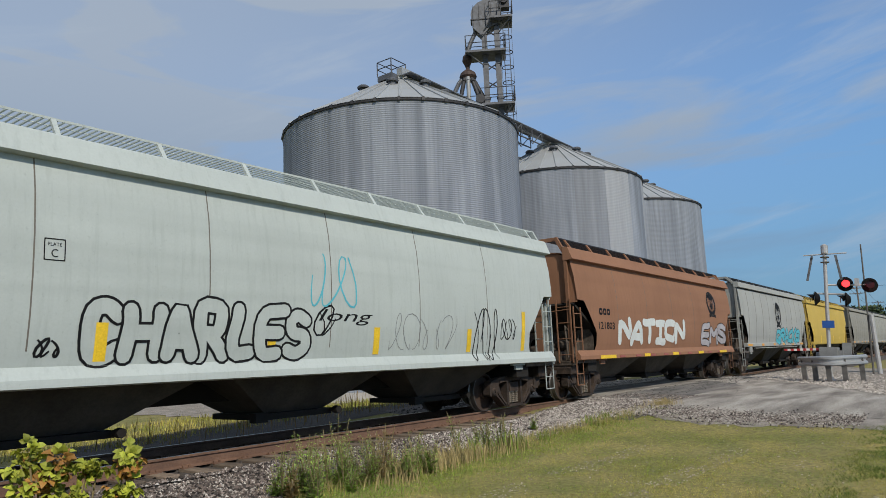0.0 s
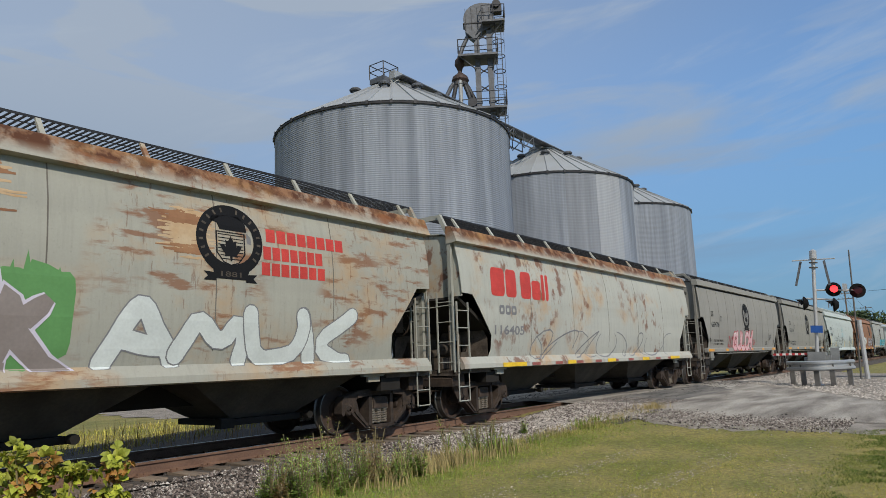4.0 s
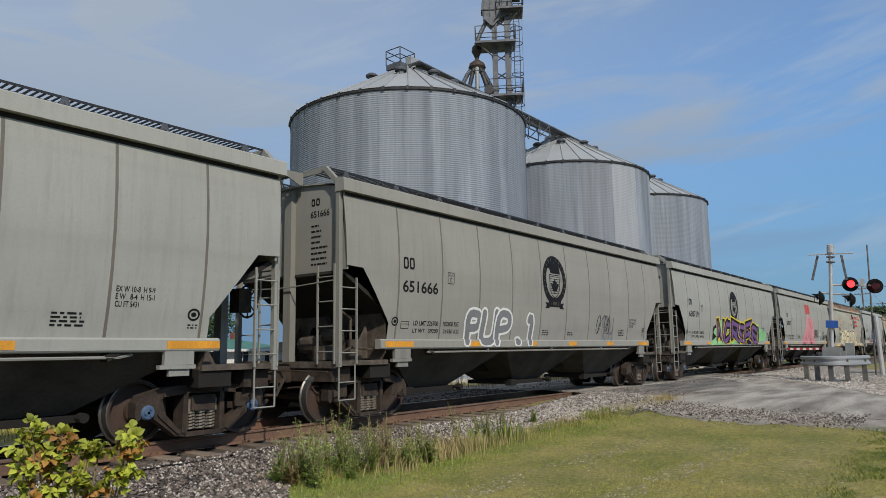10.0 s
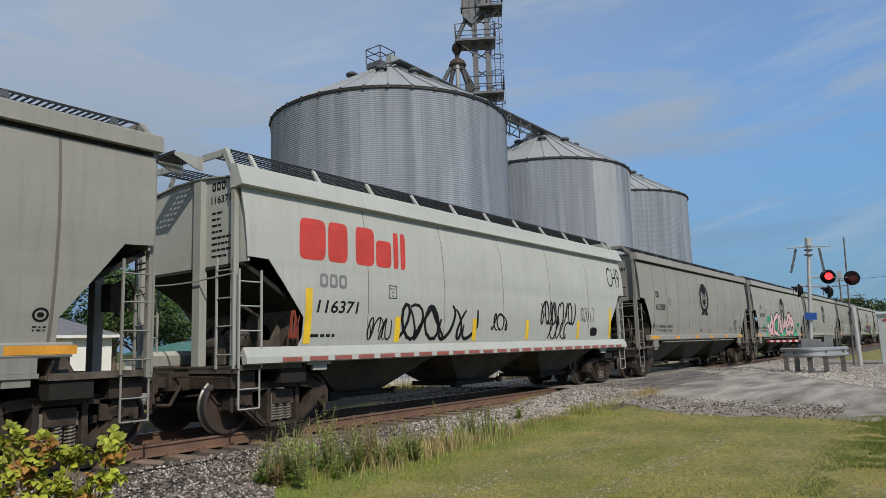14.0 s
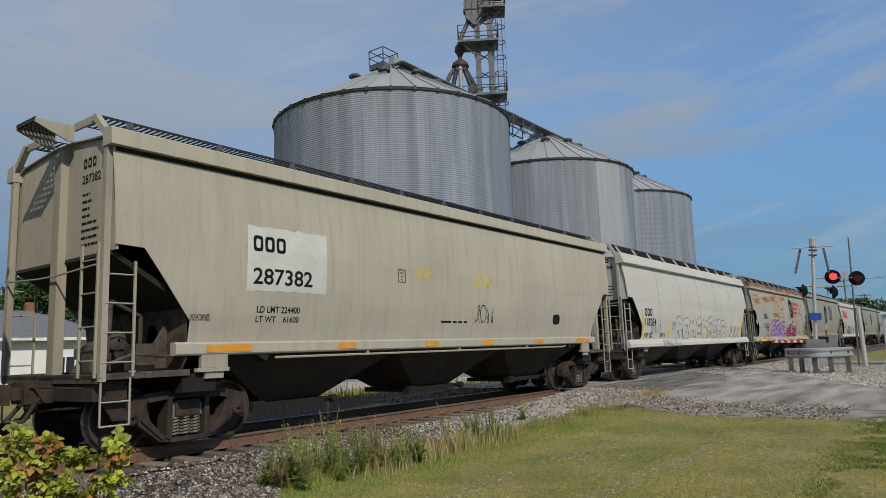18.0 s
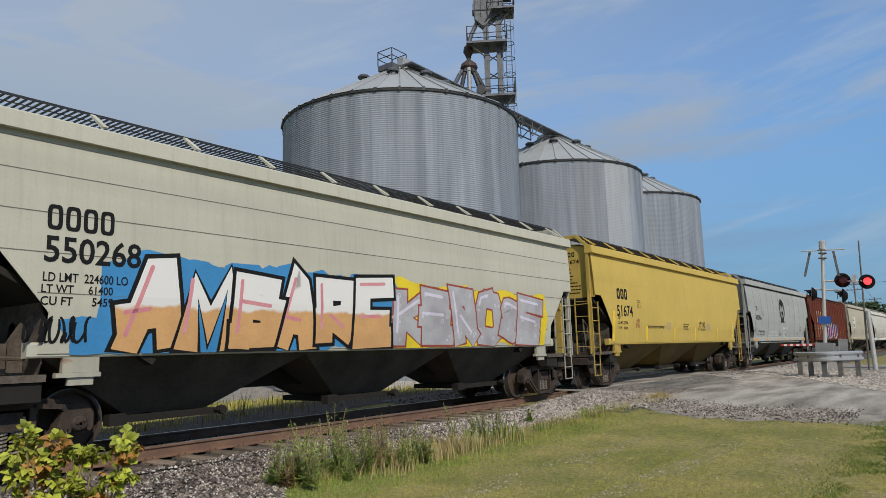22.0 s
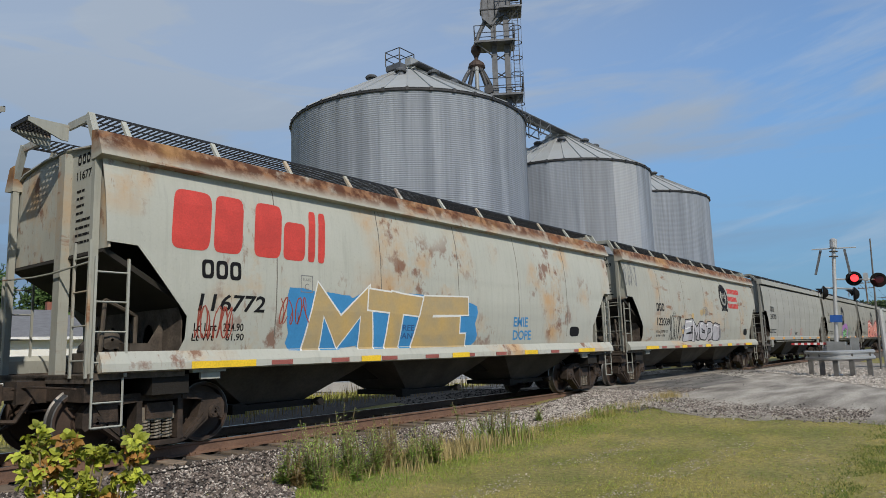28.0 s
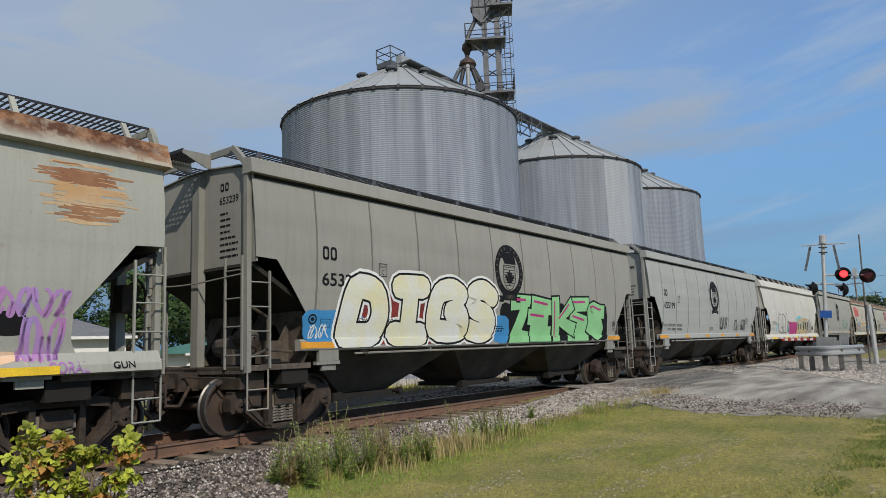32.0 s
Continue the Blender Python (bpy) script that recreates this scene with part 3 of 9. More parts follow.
    for i in range(9):
        a = 2 * math.pi * (i + 0.3) / 9
        q = 0.70
        rr = (radius + 0.1) * (1 - q) + top_r * q
        bm = bmesh.new()
        lathe(bm, [(0.2, -0.3), (0.2, 0.12), (0.31, 0.10), (0.33, 0.18), (0.23, 0.27), (0.02, 0.30)], 14, (rr * math.cos(a), rr * math.sin(a), hgt + 0.42 + rise * q))
        part("roof_vent", fixed(bm), M_STEEL, ob, "round roof vent")
    return ob, hgt


def railing(bm, pts, h=1.05, closed=True, r=0.022):
    pts = [Vector(p) for p in pts]
    loop = pts + pts[:1] if closed else pts
    for a, b in zip(loop, loop[1:]):
        for k in (0.5, 1.0):
            rod(bm, a + Vector((0, 0, h * k)), b + Vector((0, 0, h * k)), r, 5)
    for p in pts:
        rod(bm, p, p + Vector((0, 0, h)), r * 1.2, 5)


BINS = [(27.8, 13.1, 6.27, 18, 3, "large corrugated galvanised steel grain bin with conical roof"),
        (44.2, 12.7, 6.2, 18, 5, "corrugated galvanised steel grain bin with streaked panels"),
        (56.9, 12.7, 6.25, 18, 8, "corrugated galvanised steel grain bin at the end of the row")]
for b in BINS:
    bin_ob, hgt = grain_bin(*b)
    bm = bmesh.new()
    z0 = hgt + 0.45 + PEAK - EAVE + 0.15
    bx, by = (-0.75, -0.1) if b[4] == 3 else (1.6, -1.2)
    if b[4] != 3:
        z0 -= 1.9
    box(bm, bx - 0.6, bx + 0.6, by - 0.5, by + 0.5, z0 - 0.30, z0)
    for cx_ in (-0.5, 0.5):
        for cy_ in (-0.4, 0.4):
            rod(bm, (bx + cx_, by + cy_, z0 - 1.3), (bx + cx_, by + cy_, z0), 0.04)
    part("peak_platform", bm, M_STEEL, bin_ob, "steel service platform")
    bm = bmesh.new()
    railing(bm, [(bx - 0.6, by - 0.5, z0), (bx + 0.6, by - 0.5, z0), (bx + 0.6, by + 0.5, z0), (bx - 0.6, by + 0.5, z0)], 0.80, True, 0.026)
    part("platform_railing", bm, M_DARKSTEEL, bin_ob)

# conveyor bridge over the peaks
bridge = thing("conveyor_bridge", "galvanised steel conveyor bridge joining the bin peaks", "conveyor")
ZB = PEAK + 0.15
bm = bmesh.new()
box(bm, 27.0, 57.2, 12.2, 12.6, ZB, ZB + 0.42)
part("conveyor_casing", bm, M_GALVROOF, bridge, "rectangular conveyor casing")
bm = bmesh.new()
box(bm, 27.0, 57.2, 11.6, 12.15, ZB - 0.06, ZB)
part("walkway", bm, M_STEEL, bridge, "grated walkway")
for x0, x1 in ((33.0, 41.0), (49.5, 53.0)):
    bm = bmesh.new()
    k = max(2, round((x1 - x0) / 1.4))
    for yy in (11.65, 12.55):
        rod(bm, (x0, yy, ZB - 0.9), (x1, yy, ZB - 0.9), 0.05)
        rod(bm, (x0, yy, ZB - 0.05), (x1, yy, ZB - 0.05), 0.05)
        for i in range(k + 1):
            x = x0 + (x1 - x0) * i / k
            rod(bm, (x, yy, ZB - 0.9), (x, yy, ZB - 0.05), 0.035)
            if i < k:
                rod(bm, (x, yy, ZB - (1.1 if i % 2 else 0.05)), (x0 + (x1 - x0) * (i + 1) / k, yy, ZB - (0.05 if i % 2 else 1.1)), 0.03)
    part("truss", bm, M_STEEL, bridge, "lattice truss")

# bucket elevator tower
tower = thing("bucket_elevator", "tall steel bucket elevator leg with platforms and caged ladder", "elevator tower", pose(36.9, 12.55, -0.35, 0, 0, -57))
HT = 25.25
for dx in (-0.78, 0.06):
    bm = bmesh.new()
    box(bm, dx, dx + 0.36, -0.24, 0.24, 0, HT - 1.6)
    for i in range(10):
        box(bm, dx - 0.03, dx + 0.39, -0.27, 0.27, 2.3 * i, 2.3 * i + 0.06)
    part("leg_casing", bm, M_STEEL, tower, "flanged leg casing")
bm = bmesh.new()
arc = [(-0.70, HT - 2.6), (-1.30, HT - 2.0), (-1.42, HT - 1.0)] + [(-0.2 - 1.2 * math.cos(a), HT - 1.0 + 1.0 * math.sin(a)) for a in [math.pi * k / 10 for k in range(1, 7)]] + [(0.55, HT - 0.1), (0.62, HT - 1.7), (-0.2, HT - 2.0)]
prism(bm, arc, -0.36, 0.36)
part("head_housing", fixed(bm), M_STEEL, tower, "round-backed head housing")
for i in range(5):
    bm = bmesh.new()
    box(bm, -1.3 + 0.4 * i, -1.27 + 0.4 * i, -0.38, 0.38, HT - 1.9, HT - 0.35)
    part("head_flange", bm, M_DARKSTEEL, tower, "dark flange of the head housing")
bm = bmesh.new()
box(bm, -1.45, 0.7, -0.40, 0.40, HT - 1.45, HT - 1.38)
part("head_band", bm, M_DARKSTEEL, tower, "dark band round the head housing")
bm = bmesh.new()
box(bm, 0.45, 1.15, -0.45, 0.1, HT - 0.75, HT - 0.15)
lathe(bm, [(0.26, -0.6), (0.26, 0.4)], 14, (0.8, 0, HT - 0.2), "y", True)
part("drive_motor", fixed(bm), M_DARKSTEEL, tower, "drive motor")
for zp, x0, x1 in ((HT - 1.45, -0.2, 1.3), (HT - 3.75, -1.85, 0.75), (HT - 7.4, -1.0, 1.15)):
    bm = bmesh.new()
    box(bm, x0, x1, -0.85, 0.85, zp - 0.14, zp)
    rod(bm, (x1 - 0.1, -0.7, zp - 0.1), (0.4, -0.3, zp - 0.9), 0.045)
    rod(bm, (x0 + 0.1, -0.7, zp - 0.1), (-0.7, -0.3, zp - 0.9), 0.045)
    part("platform", bm, M_STEEL, tower, "service platform")
    bm = bmesh.new()
    railing(bm, [(x0, -0.85, zp), ((x0 + x1) / 2, -0.85, zp), (x1, -0.85, zp), (x1, 0.85, zp), (x0, 0.85, zp)], 1.0, True, 0.028)
    part("platform_railing", bm, M_DARKSTEEL, tower)
for zc in (HT - 2.6, HT - 5.0, HT - 6.2, HT - 9.5, HT - 12):
    bm = bmesh.new()
    rod(bm, (-0.6, -0.2, zc), (0.2, -0.2, zc + 0.5), 0.04)
    rod(bm, (-0.6, -0.2, zc + 0.5), (0.2, -0.2, zc), 0.04)
    part("cross_brace", bm, M_DARKSTEEL, tower)
bm = bmesh.new()
for dx in (0.66, 1.02):
    rod(bm, (dx, -0.2, 0), (dx, -0.2, HT - 1), 0.022)
for i in range(int((HT - 1) / 0.3)):
    rod(bm, (0.66, -0.2, 0.3 * i + 0.2), (1.02, -0.2, 0.3 * i + 0.2), 0.012, 4)
part("ladder", bm, M_STEEL, tower)
bm = bmesh.new()
hoops = [(0.84 + 0.38 * math.cos(a), -0.2 + 0.36 * math.sin(a)) for a in [2 * math.pi * k / 12 for k in range(13)]]
for i in range(9):
    z = HT - 1.7 - 1.05 * i
    path_rod(bm, [(hx, hy, z) for hx, hy in hoops], 0.026, 4)
for k in (0, 2, 4, 6, 8, 10):
    rod(bm, (*hoops[k], HT - 10.2), (*hoops[k], HT - 1.2), 0.013, 4)
part("ladder_cage", bm, M_DARKSTEEL, tower, "hooped safety cage")
# distributor and spouts
XD, ZD = -1.80, 20.1
bm = bmesh.new()
lathe(bm, [(0.12, 1.55), (0.30, 1.30), (0.34, 1.0), (0.2, 0.75), (0.13, 0.55), (0.13, 0.45), (0.5, 0.15), (0.58, -0.1), (0.40, -0.35)], 16, (XD, 0, ZD))
part("distributor", fixed(bm), M_RUSTSTEEL, tower, "round rusty grain distributor")
bm = bmesh.new()
path_rod(bm, [(-1.15, 0, HT - 2.1), (-1.55, 0, HT - 2.9), (XD, 0, HT - 3.6), (XD, 0, ZD + 1.4)], 0.14, 10)
part("head_spout", bm, M_STEEL, tower, "pipe from the head to the distributor")
for dx, dy, dz, m_ in ((-1.5, -0.2, -2.3, M_STEEL), (-0.65, -0.5, -2.2, M_DARKSTEEL), (0.02, -0.6, -2.4, M_GALVROOF), (0.75, -0.4, -2.0, M_DARKSTEEL), (1.25, 0.1, -2.2, M_DARKSTEEL)):
    bm = bmesh.new()
    path_rod(bm, [(XD + dx * 0.2, dy * 0.4, ZD - 0.1), (XD + dx * 0.42, dy, ZD - 0.6), (XD + dx, dy, ZD + dz)], 0.14, 10)
    part("spout", bm, m_, tower, "grain spout pipe")
bm = bmesh.new()
for dx in (-1.2, 0.9):
    rod(bm, (XD + dx, -0.7, ZD - 2.6), (XD + dx * 0.4, -0.3, ZD - 0.3), 0.035)
rod(bm, (XD - 1.0, -0.7, ZD - 1.7), (XD + 0.8, -0.7, ZD - 1.7), 0.03)
box(bm, XD - 1.3, -0.7, -0.75, 0.75, ZD - 2.75, ZD - 2.65)
part("distributor_frame", bm, M_STEEL, tower)
bm = bmesh.new()
lathe(bm, [(0.30, -0.9), (0.30, 0.7)], 14, (XD + 0.75, 0, ZD - 1.95), "y", True)
part("conveyor_head", fixed(bm), M_DARKSTEEL, tower, "round conveyor drive head")

# ---- level crossing equipment ----
M_MAST = mat("aluminium_mast", (0.50, 0.50, 0.50), 0.5, 0.4)
M_GUARD = mat("galvanised_guardrail", (0.42, 0.43, 0.44), 0.45, 0.6, (0.4, 0.41, 0.42), 2, 0.5)
M_POSTDARK = mat("weathered_post", (0.13, 0.125, 0.12), 0.8, 0, (0.06, 0.055, 0.05), 4, 0.6)
M_BLADEBACK = mat("dull_sign_back", (0.20, 0.21, 0.22), 0.6, 0.3, (0.07, 0.07, 0.075), 6, 0.9)
M_CABINET = mat("cabinet_aluminium", (0.50, 0.54, 0.53), 0.5, 0.2, (0.42, 0.45, 0.44), 1, 0.5)
M_GEARBOX = mat("grey_gearbox_paint", (0.27, 0.28, 0.28), 0.6, 0.2, (0.16, 0.16, 0.16), 2, 0.6)
M_LENS_OFF = mat("dark_red_lens", (0.06, 0.006, 0.006), 0.25)
M_LENS_ON = glow("lit_red_lens", (1.0, 0.03, 0.035), 2.6)
M_STRIPE_R = mat("red_stripe", (0.48, 0.04, 0.04), 0.5)
M_STRIPE_W = mat("white_stripe", (0.75, 0.75, 0.74), 0.5)
M_SIGNBLUE = mat("blue_sign", (0.02, 0.10, 0.38), 0.5)

MX, MY, MZ = 30.65, -5.95, -0.16
signal = thing("crossing_signal", "aluminium crossing signal mast with red flashing lamps and gate", "crossing signal", pose(MX - 0.13, MY + 0.18, MZ, 3.6, 2.7, 0))
bm = bmesh.new()
rod(bm, (0, 0, 0), (0, 0, 5.3), 0.07, 12)
lathe(bm, [(0.22, 0), (0.22, 0.06), (0.10, 0.12), (0.10, 0.3)], 12)
lathe(bm, [(0.10, 4.95), (0.13, 5.0), (0.13, 5.3), (0.05, 5.36)], 12)
part("mast", fixed(bm), M_MAST, signal, "aluminium mast on a base plate")
for z in (4.62, 4.82):
    bm = bmesh.new()
    lathe(bm, [(0.16, z), (0.16, z + 0.03)], 12, close=True)
    part("clamp", fixed(bm), M_POSTDARK, signal)
bm = bmesh.new()
rod(bm, (-0.1, 0.75, 4.93), (0.1, -0.75, 4.98), 0.025)
part("crossarm", bm, M_MAST, signal)
for a, y0 in ((24, 0.62), (-24, -0.5)):
    bm = bmesh.new()
    box(bm, -0.5, 0.5, -0.006, 0.006, -0.045, 0.045)
    b = part("crossbuck_blade", bm, M_BLADEBACK, signal, "dull grey back of a crossbuck blade")
    b.matrix_basis = pose(0.05, y0 * 0.9, 4.42, 0, 78 if a > 0 else -80, 84)


def lamp_head(y, x, z, facing, flips):
    """Round backplate, hood and a lens disc that turns its lit or its dark face outwards."""
    turn = pose(x, y, z, 0, 0, facing)
    bm = bmesh.new()
    lathe(bm, [(0.0, 0.0), (0.27, 0.0), (0.28, 0.02), (0.27, 0.04), (0.12, 0.18), (0.0, 0.2)], 28, axis="y")
    bp = part("backplate", fixed(bm), M_BLACK, signal, "round black lamp backplate")
    bp.matrix_basis = turn
    bm = bmesh.new()
    for k in range(9):
        a0, a1 = math.pi * (-0.1 + 1.2 * k / 9), math.pi * (-0.1 + 1.2 * (k + 1) / 9)
        q = [bm.verts.new(p) for p in ((0.165 * math.cos(a0), -0.02, 0.165 * math.sin(a0)), (0.165 * math.cos(a1), -0.02, 0.165 * math.sin(a1)), (0.16 * math.cos(a1), -0.28 * max(0.3, math.sin(a1)), 0.16 * math.sin(a1)), (0.16 * math.cos(a0), -0.28 * max(0.3, math.sin(a0)), 0.16 * math.sin(a0)))]
        bm.faces.new(q)
    hd = part("hood", bm, M_BLACK, signal, "curved lamp hood")
    hd.matrix_basis = turn
    bm = bmesh.new()
    lathe(bm, [(0.0, -0.012), (0.135, -0.008), (0.14, 0.0), (0.135, 0.008), (0.0, 0.012)], 24, axis="y")
    for f in bm.faces:
        f.material_index = 0 if f.calc_center_median().y < 0 else 1
    lens = part("lens", fixed(bm), M_LENS_ON if flips < 2 else M_LENS_OFF, signal, "red lens, lit on one face" if flips < 2 else "dark red lens")
    lens.data.materials.append(M_LENS_OFF)
    lens.matrix_basis = turn @ pose(0, -0.16, 0)
    return lens, turn @ pose(0, -0.16, 0)


# the lamps face down the road, towards the viewer
LAMPS = [lamp_head(-0.65, 0.08, 3.76, -76, 0), lamp_head(-1.45, 0.18, 3.70, -76, 1)]
for y, x, z, f in ((0.42, 0.0, 3.22, 132), (-0.62, 0.1, 3.16, 132)):
    lamp_head(y, x, z, f + 60, 2)[0].matrix_basis = pose(x, y, z, 0, 0, f + 60) @ pose(0, -0.16, 0, 0, 0, 180)
bm = bmesh.new()
rod(bm, (0.04, 0, 3.74), (0.18, -1.45, 3.72), 0.035, 8)
rod(bm, (0.0, 0.45, 3.42), (0.1, -0.62, 3.36), 0.035, 8)
box(bm, -0.1, 0.14, -1.12, -0.98, 3.66, 3.95)
part("lamp_arm", bm, M_MAST, signal)
bm = bmesh.new()
box(bm, -0.28, 0.28, -0.32, 0.30, 0.85, 1.32)
box(bm, -0.2, 0.2, -0.5, -0.32, 0.9, 1.2)
rod(bm, (0, -0.45, 1.0), (0, 0.45, 1.0), 0.12, 10)
part("gate_mechanism", bm, M_GEARBOX, signal, "grey gate mechanism box")
bm = bmesh.new()
box(bm, -0.04, 0.06, -0.75, -0.45, 0.8, 1.5)
part("counterweight", bm, M_GEARBOX, signal)
bm = bmesh.new()
box(bm, -0.12, -0.10, -0.24, 0.18, 2.06, 2.34)
part("number_sign", bm, M_SIGNBLUE, signal, "small blue notice plate")
for i in range(12):
    bm = bmesh.new()
    y = 0.2 + 0.11 * i
    box(bm, -0.20 - 0.011 * i, -0.17 - 0.011 * i, y, y + 0.11, 1.19 - 0.005 * i, 1.28 - 0.006 * i)
    part("gate_arm_section", bm, M_STRIPE_R if i % 2 else M_STRIPE_W, signal, "red and white gate arm section")

rail_ob = thing("guard_rail", "curved galvanised guard rail protecting the signal mast", "guard rail", pose(0, 0, 0))
arc_pts = [(30.55 - 1.15 * math.sin(math.pi * k / 14), -4.75 - 2.3 * (k / 14), 0) for k in range(15)]
bm = bmesh.new()
prof = [(0.0, 0.47), (0.06, 0.51), (0.06, 0.57), (-0.02, 0.63), (-0.02, 0.68), (0.06, 0.74), (0.06, 0.80), (0.0, 0.84)]
rows_ = []
for k, (x, y, _) in enumerate(arc_pts):
    a, b = arc_pts[max(0, k - 1)], arc_pts[min(14, k + 1)]
    d = Vector((b[0] - a[0], b[1] - a[1], 0)).normalized()
    nrm = Vector((d.y, -d.x, 0))
    if nrm.x > 0:
        nrm = -nrm
    rows_.append([bm.verts.new(Vector((x, y, z)) + nrm * o) for o, z in prof])
for a, b in zip(rows_, rows_[1:]):
    for i in range(len(prof) - 1):
        bm.faces.new((a[i], a[i + 1], b[i + 1], b[i]))
part("beam", fixed(bm), M_GUARD, rail_ob, "corrugated rail beam", True)
for k in (1, 4, 7, 10, 13):
    x, y, _ = arc_pts[k]
    bm = bmesh.new()
    box(bm, x + 0.05, x + 0.22, y - 0.08, y + 0.08, -0.22, 0.80)
    part("post", bm, M_POSTDARK, rail_ob)

cab = thing("signal_cabinet", "pale grey aluminium signal equipment cabinet", "cabinet", pose(39.6, -9.0, -0.2))
bm = bmesh.new()
box(bm, -1.3, 1.3, -1.1, 1.5, 0.08, 2.35)
bmesh.ops.bevel(bm, geom=bm.edges[:], offset=0.03, segments=1, affect="EDGES")
part("body", bm, M_CABINET, cab)
bm = bmesh.new()
prism(bm, [(-1.4, 2.35), (1.4, 2.35), (1.4, 2.42), (0, 2.52), (-1.4, 2.42)], -1.2, 1.6)
part("roof", fixed(bm), M_CABINET, cab)
bm = bmesh.new()
box(bm, -1.33, -1.30, -0.4, 0.6, 0.2, 2.2)
part("door", bm, M_CABINET, cab)
bm = bmesh.new()
box(bm, -1.335, -1.30, 0.75, 1.25, 2.05, 2.15)
part("notice", bm, M_STRIPE_R, cab, "small notice")
bm = bmesh.new()
box(bm, -1.5, 1.5, -1.3, 1.7, -0.15, 0.08)
part("plinth", bm, M_CONCRETE, cab, "concrete plinth")

ap = thing("antenna_pole", "thin leaning dark pole on a grey steel post", "pole", pose(36.2, -6.6, -0.2))
bm = bmesh.new()
rod(bm, (0, 0, 0), (0.15, -0.15, 5.9), 0.045, 8, 0.03)
part("pole", bm, M_POSTDARK, ap)
bm = bmesh.new()
rod(bm, (0.05, -0.25, 0), (0.05, -0.2, 2.7), 0.10, 10)
part("post", bm, M_MAST, ap)

for px_, py_, hh in ((139.0, 5.5, 11.6), (195.0, 8.0, 11.6), (270.0, 11.0, 11.6)):
    up = thing("utility_pole", "wooden utility pole with crossarms", "utility pole", pose(px_, py_, -0.45), "utility poles")
    bm = bmesh.new()
    rod(bm, (0, 0, 0), (0, 0, hh), 0.16, 8, 0.11)
    part("pole", bm, M_TIE, up)
    for z in (hh - 0.5, hh - 1.4):
        bm = bmesh.new()
        box(bm, -0.06, 0.06, -1.25, 1.25, z, z + 0.12)
        for q in (-1.1, -0.5, 0.5, 1.1):
            rod(bm, (0, q, z + 0.1), (0, q, z + 0.3), 0.05, 6)
        part("crossarm", bm, M_TIE, up)
wires = thing("overhead_wires", "thin black overhead utility wires", "wire")
for q in (-1.1, 0.5, 1.1):
    for (xa, ya), (xb, yb) in (((139.0, 5.5), (195.0, 8.0)), ((195.0, 8.0), (270.0, 11.0)), ((90.0, -30.0), (139.0, 5.5))):
        bm = bmesh.new()
        pts = [(xa + (xb - xa) * k / 8, ya + (yb - ya) * k / 8 + q, 10.9 - 1.2 * math.sin(math.pi * k / 8)) for k in range(9)]
        path_rod(bm, pts, 0.02, 4)
        part("wire", bm, M_BLACK, wires)

# ---- plants ----
M_BLADE = mat("grass_blades", (0.22, 0.25, 0.045), 0.8, 0, (0.45, 0.375, 0.11), 0.8, 1.0, 5, 0.25, 0, island=0.5, spec=0.2)
M_STRAW = mat("dry_straw", (0.378, 0.301, 0.14), 0.85, 0, (0.23, 0.19, 0.085), 2, 0.6, island=0.3, bump=0, spec=0.2)
M_TALL = mat("tall_green_grass", (0.13, 0.20, 0.034), 0.75, 0, (0.23, 0.25, 0.06), 1.5, 0.7, island=0.5, bump=0, spec=0.2)
M_TURF = mat("green_turf", (0.17, 0.26, 0.042), 0.8, 0, (0.26, 0.30, 0.06), 1.2, 0.8, island=0.5, bump=0, spec=0.2)
M_DARKGRASS = mat("dark_green_grass", (0.085, 0.135, 0.024), 0.75, 0, (0.16, 0.19, 0.045), 1.5, 0.8, island=0.5, bump=0, spec=0.2)
M_WEED = mat("weed_leaves", (0.22, 0.36, 0.055), 0.75, 0, (0.34, 0.37, 0.10), 2.5, 0.8, island=0.45, bump=0, spec=0.2)
M_WEEDRED = mat("reddish_weed", (0.24, 0.15, 0.06), 0.8, 0, (0.28, 0.24, 0.09), 2, 0.7, island=0.4, bump=0, spec=0.2)
M_LEAF = mat("yellow_green_leaf", (0.25, 0.29, 0.034), 0.6, 0, (0.37, 0.33, 0.038), 5, 0.7, 50, 0.1, 0.1, 30, rand=0.5, spec=0.3)
M_LEAFRED = mat("orange_tinged_leaf", (0.315, 0.165, 0.0375), 0.6, 0, (0.225, 0.09, 0.03), 5, 0.7, rand=0.3, spec=0.3)
M_STEM = mat("brown_stem", (0.24, 0.19, 0.09), 0.85)
M_FOLIAGE = mat("tree_foliage", (0.060, 0.105, 0.028), 0.8, 0, (0.035, 0.065, 0.02), 0.5, 0.8, island=0.5, bump=0, spec=0.2)
M_FOLIAGE2 = mat("far_tree_foliage", (0.065, 0.09, 0.035), 0.85, 0, (0.04, 0.06, 0.03), 0.3, 0.8, island=0.4, bump=0, spec=0.2)
M_BARK = mat("bark", (0.13, 0.10, 0.075), 0.9)


def mesh_of(name, vs, fs, material, label, category, kind="stuff", parent=None):
    me = bpy.data.meshes.new(name)
    me.from_pydata(vs, [], fs)
    me.materials.append(material)
    ob = new(name, me)
    if parent:
        ob.parent = parent
        return ob
    return tagged(ob, label, category, kind=kind)


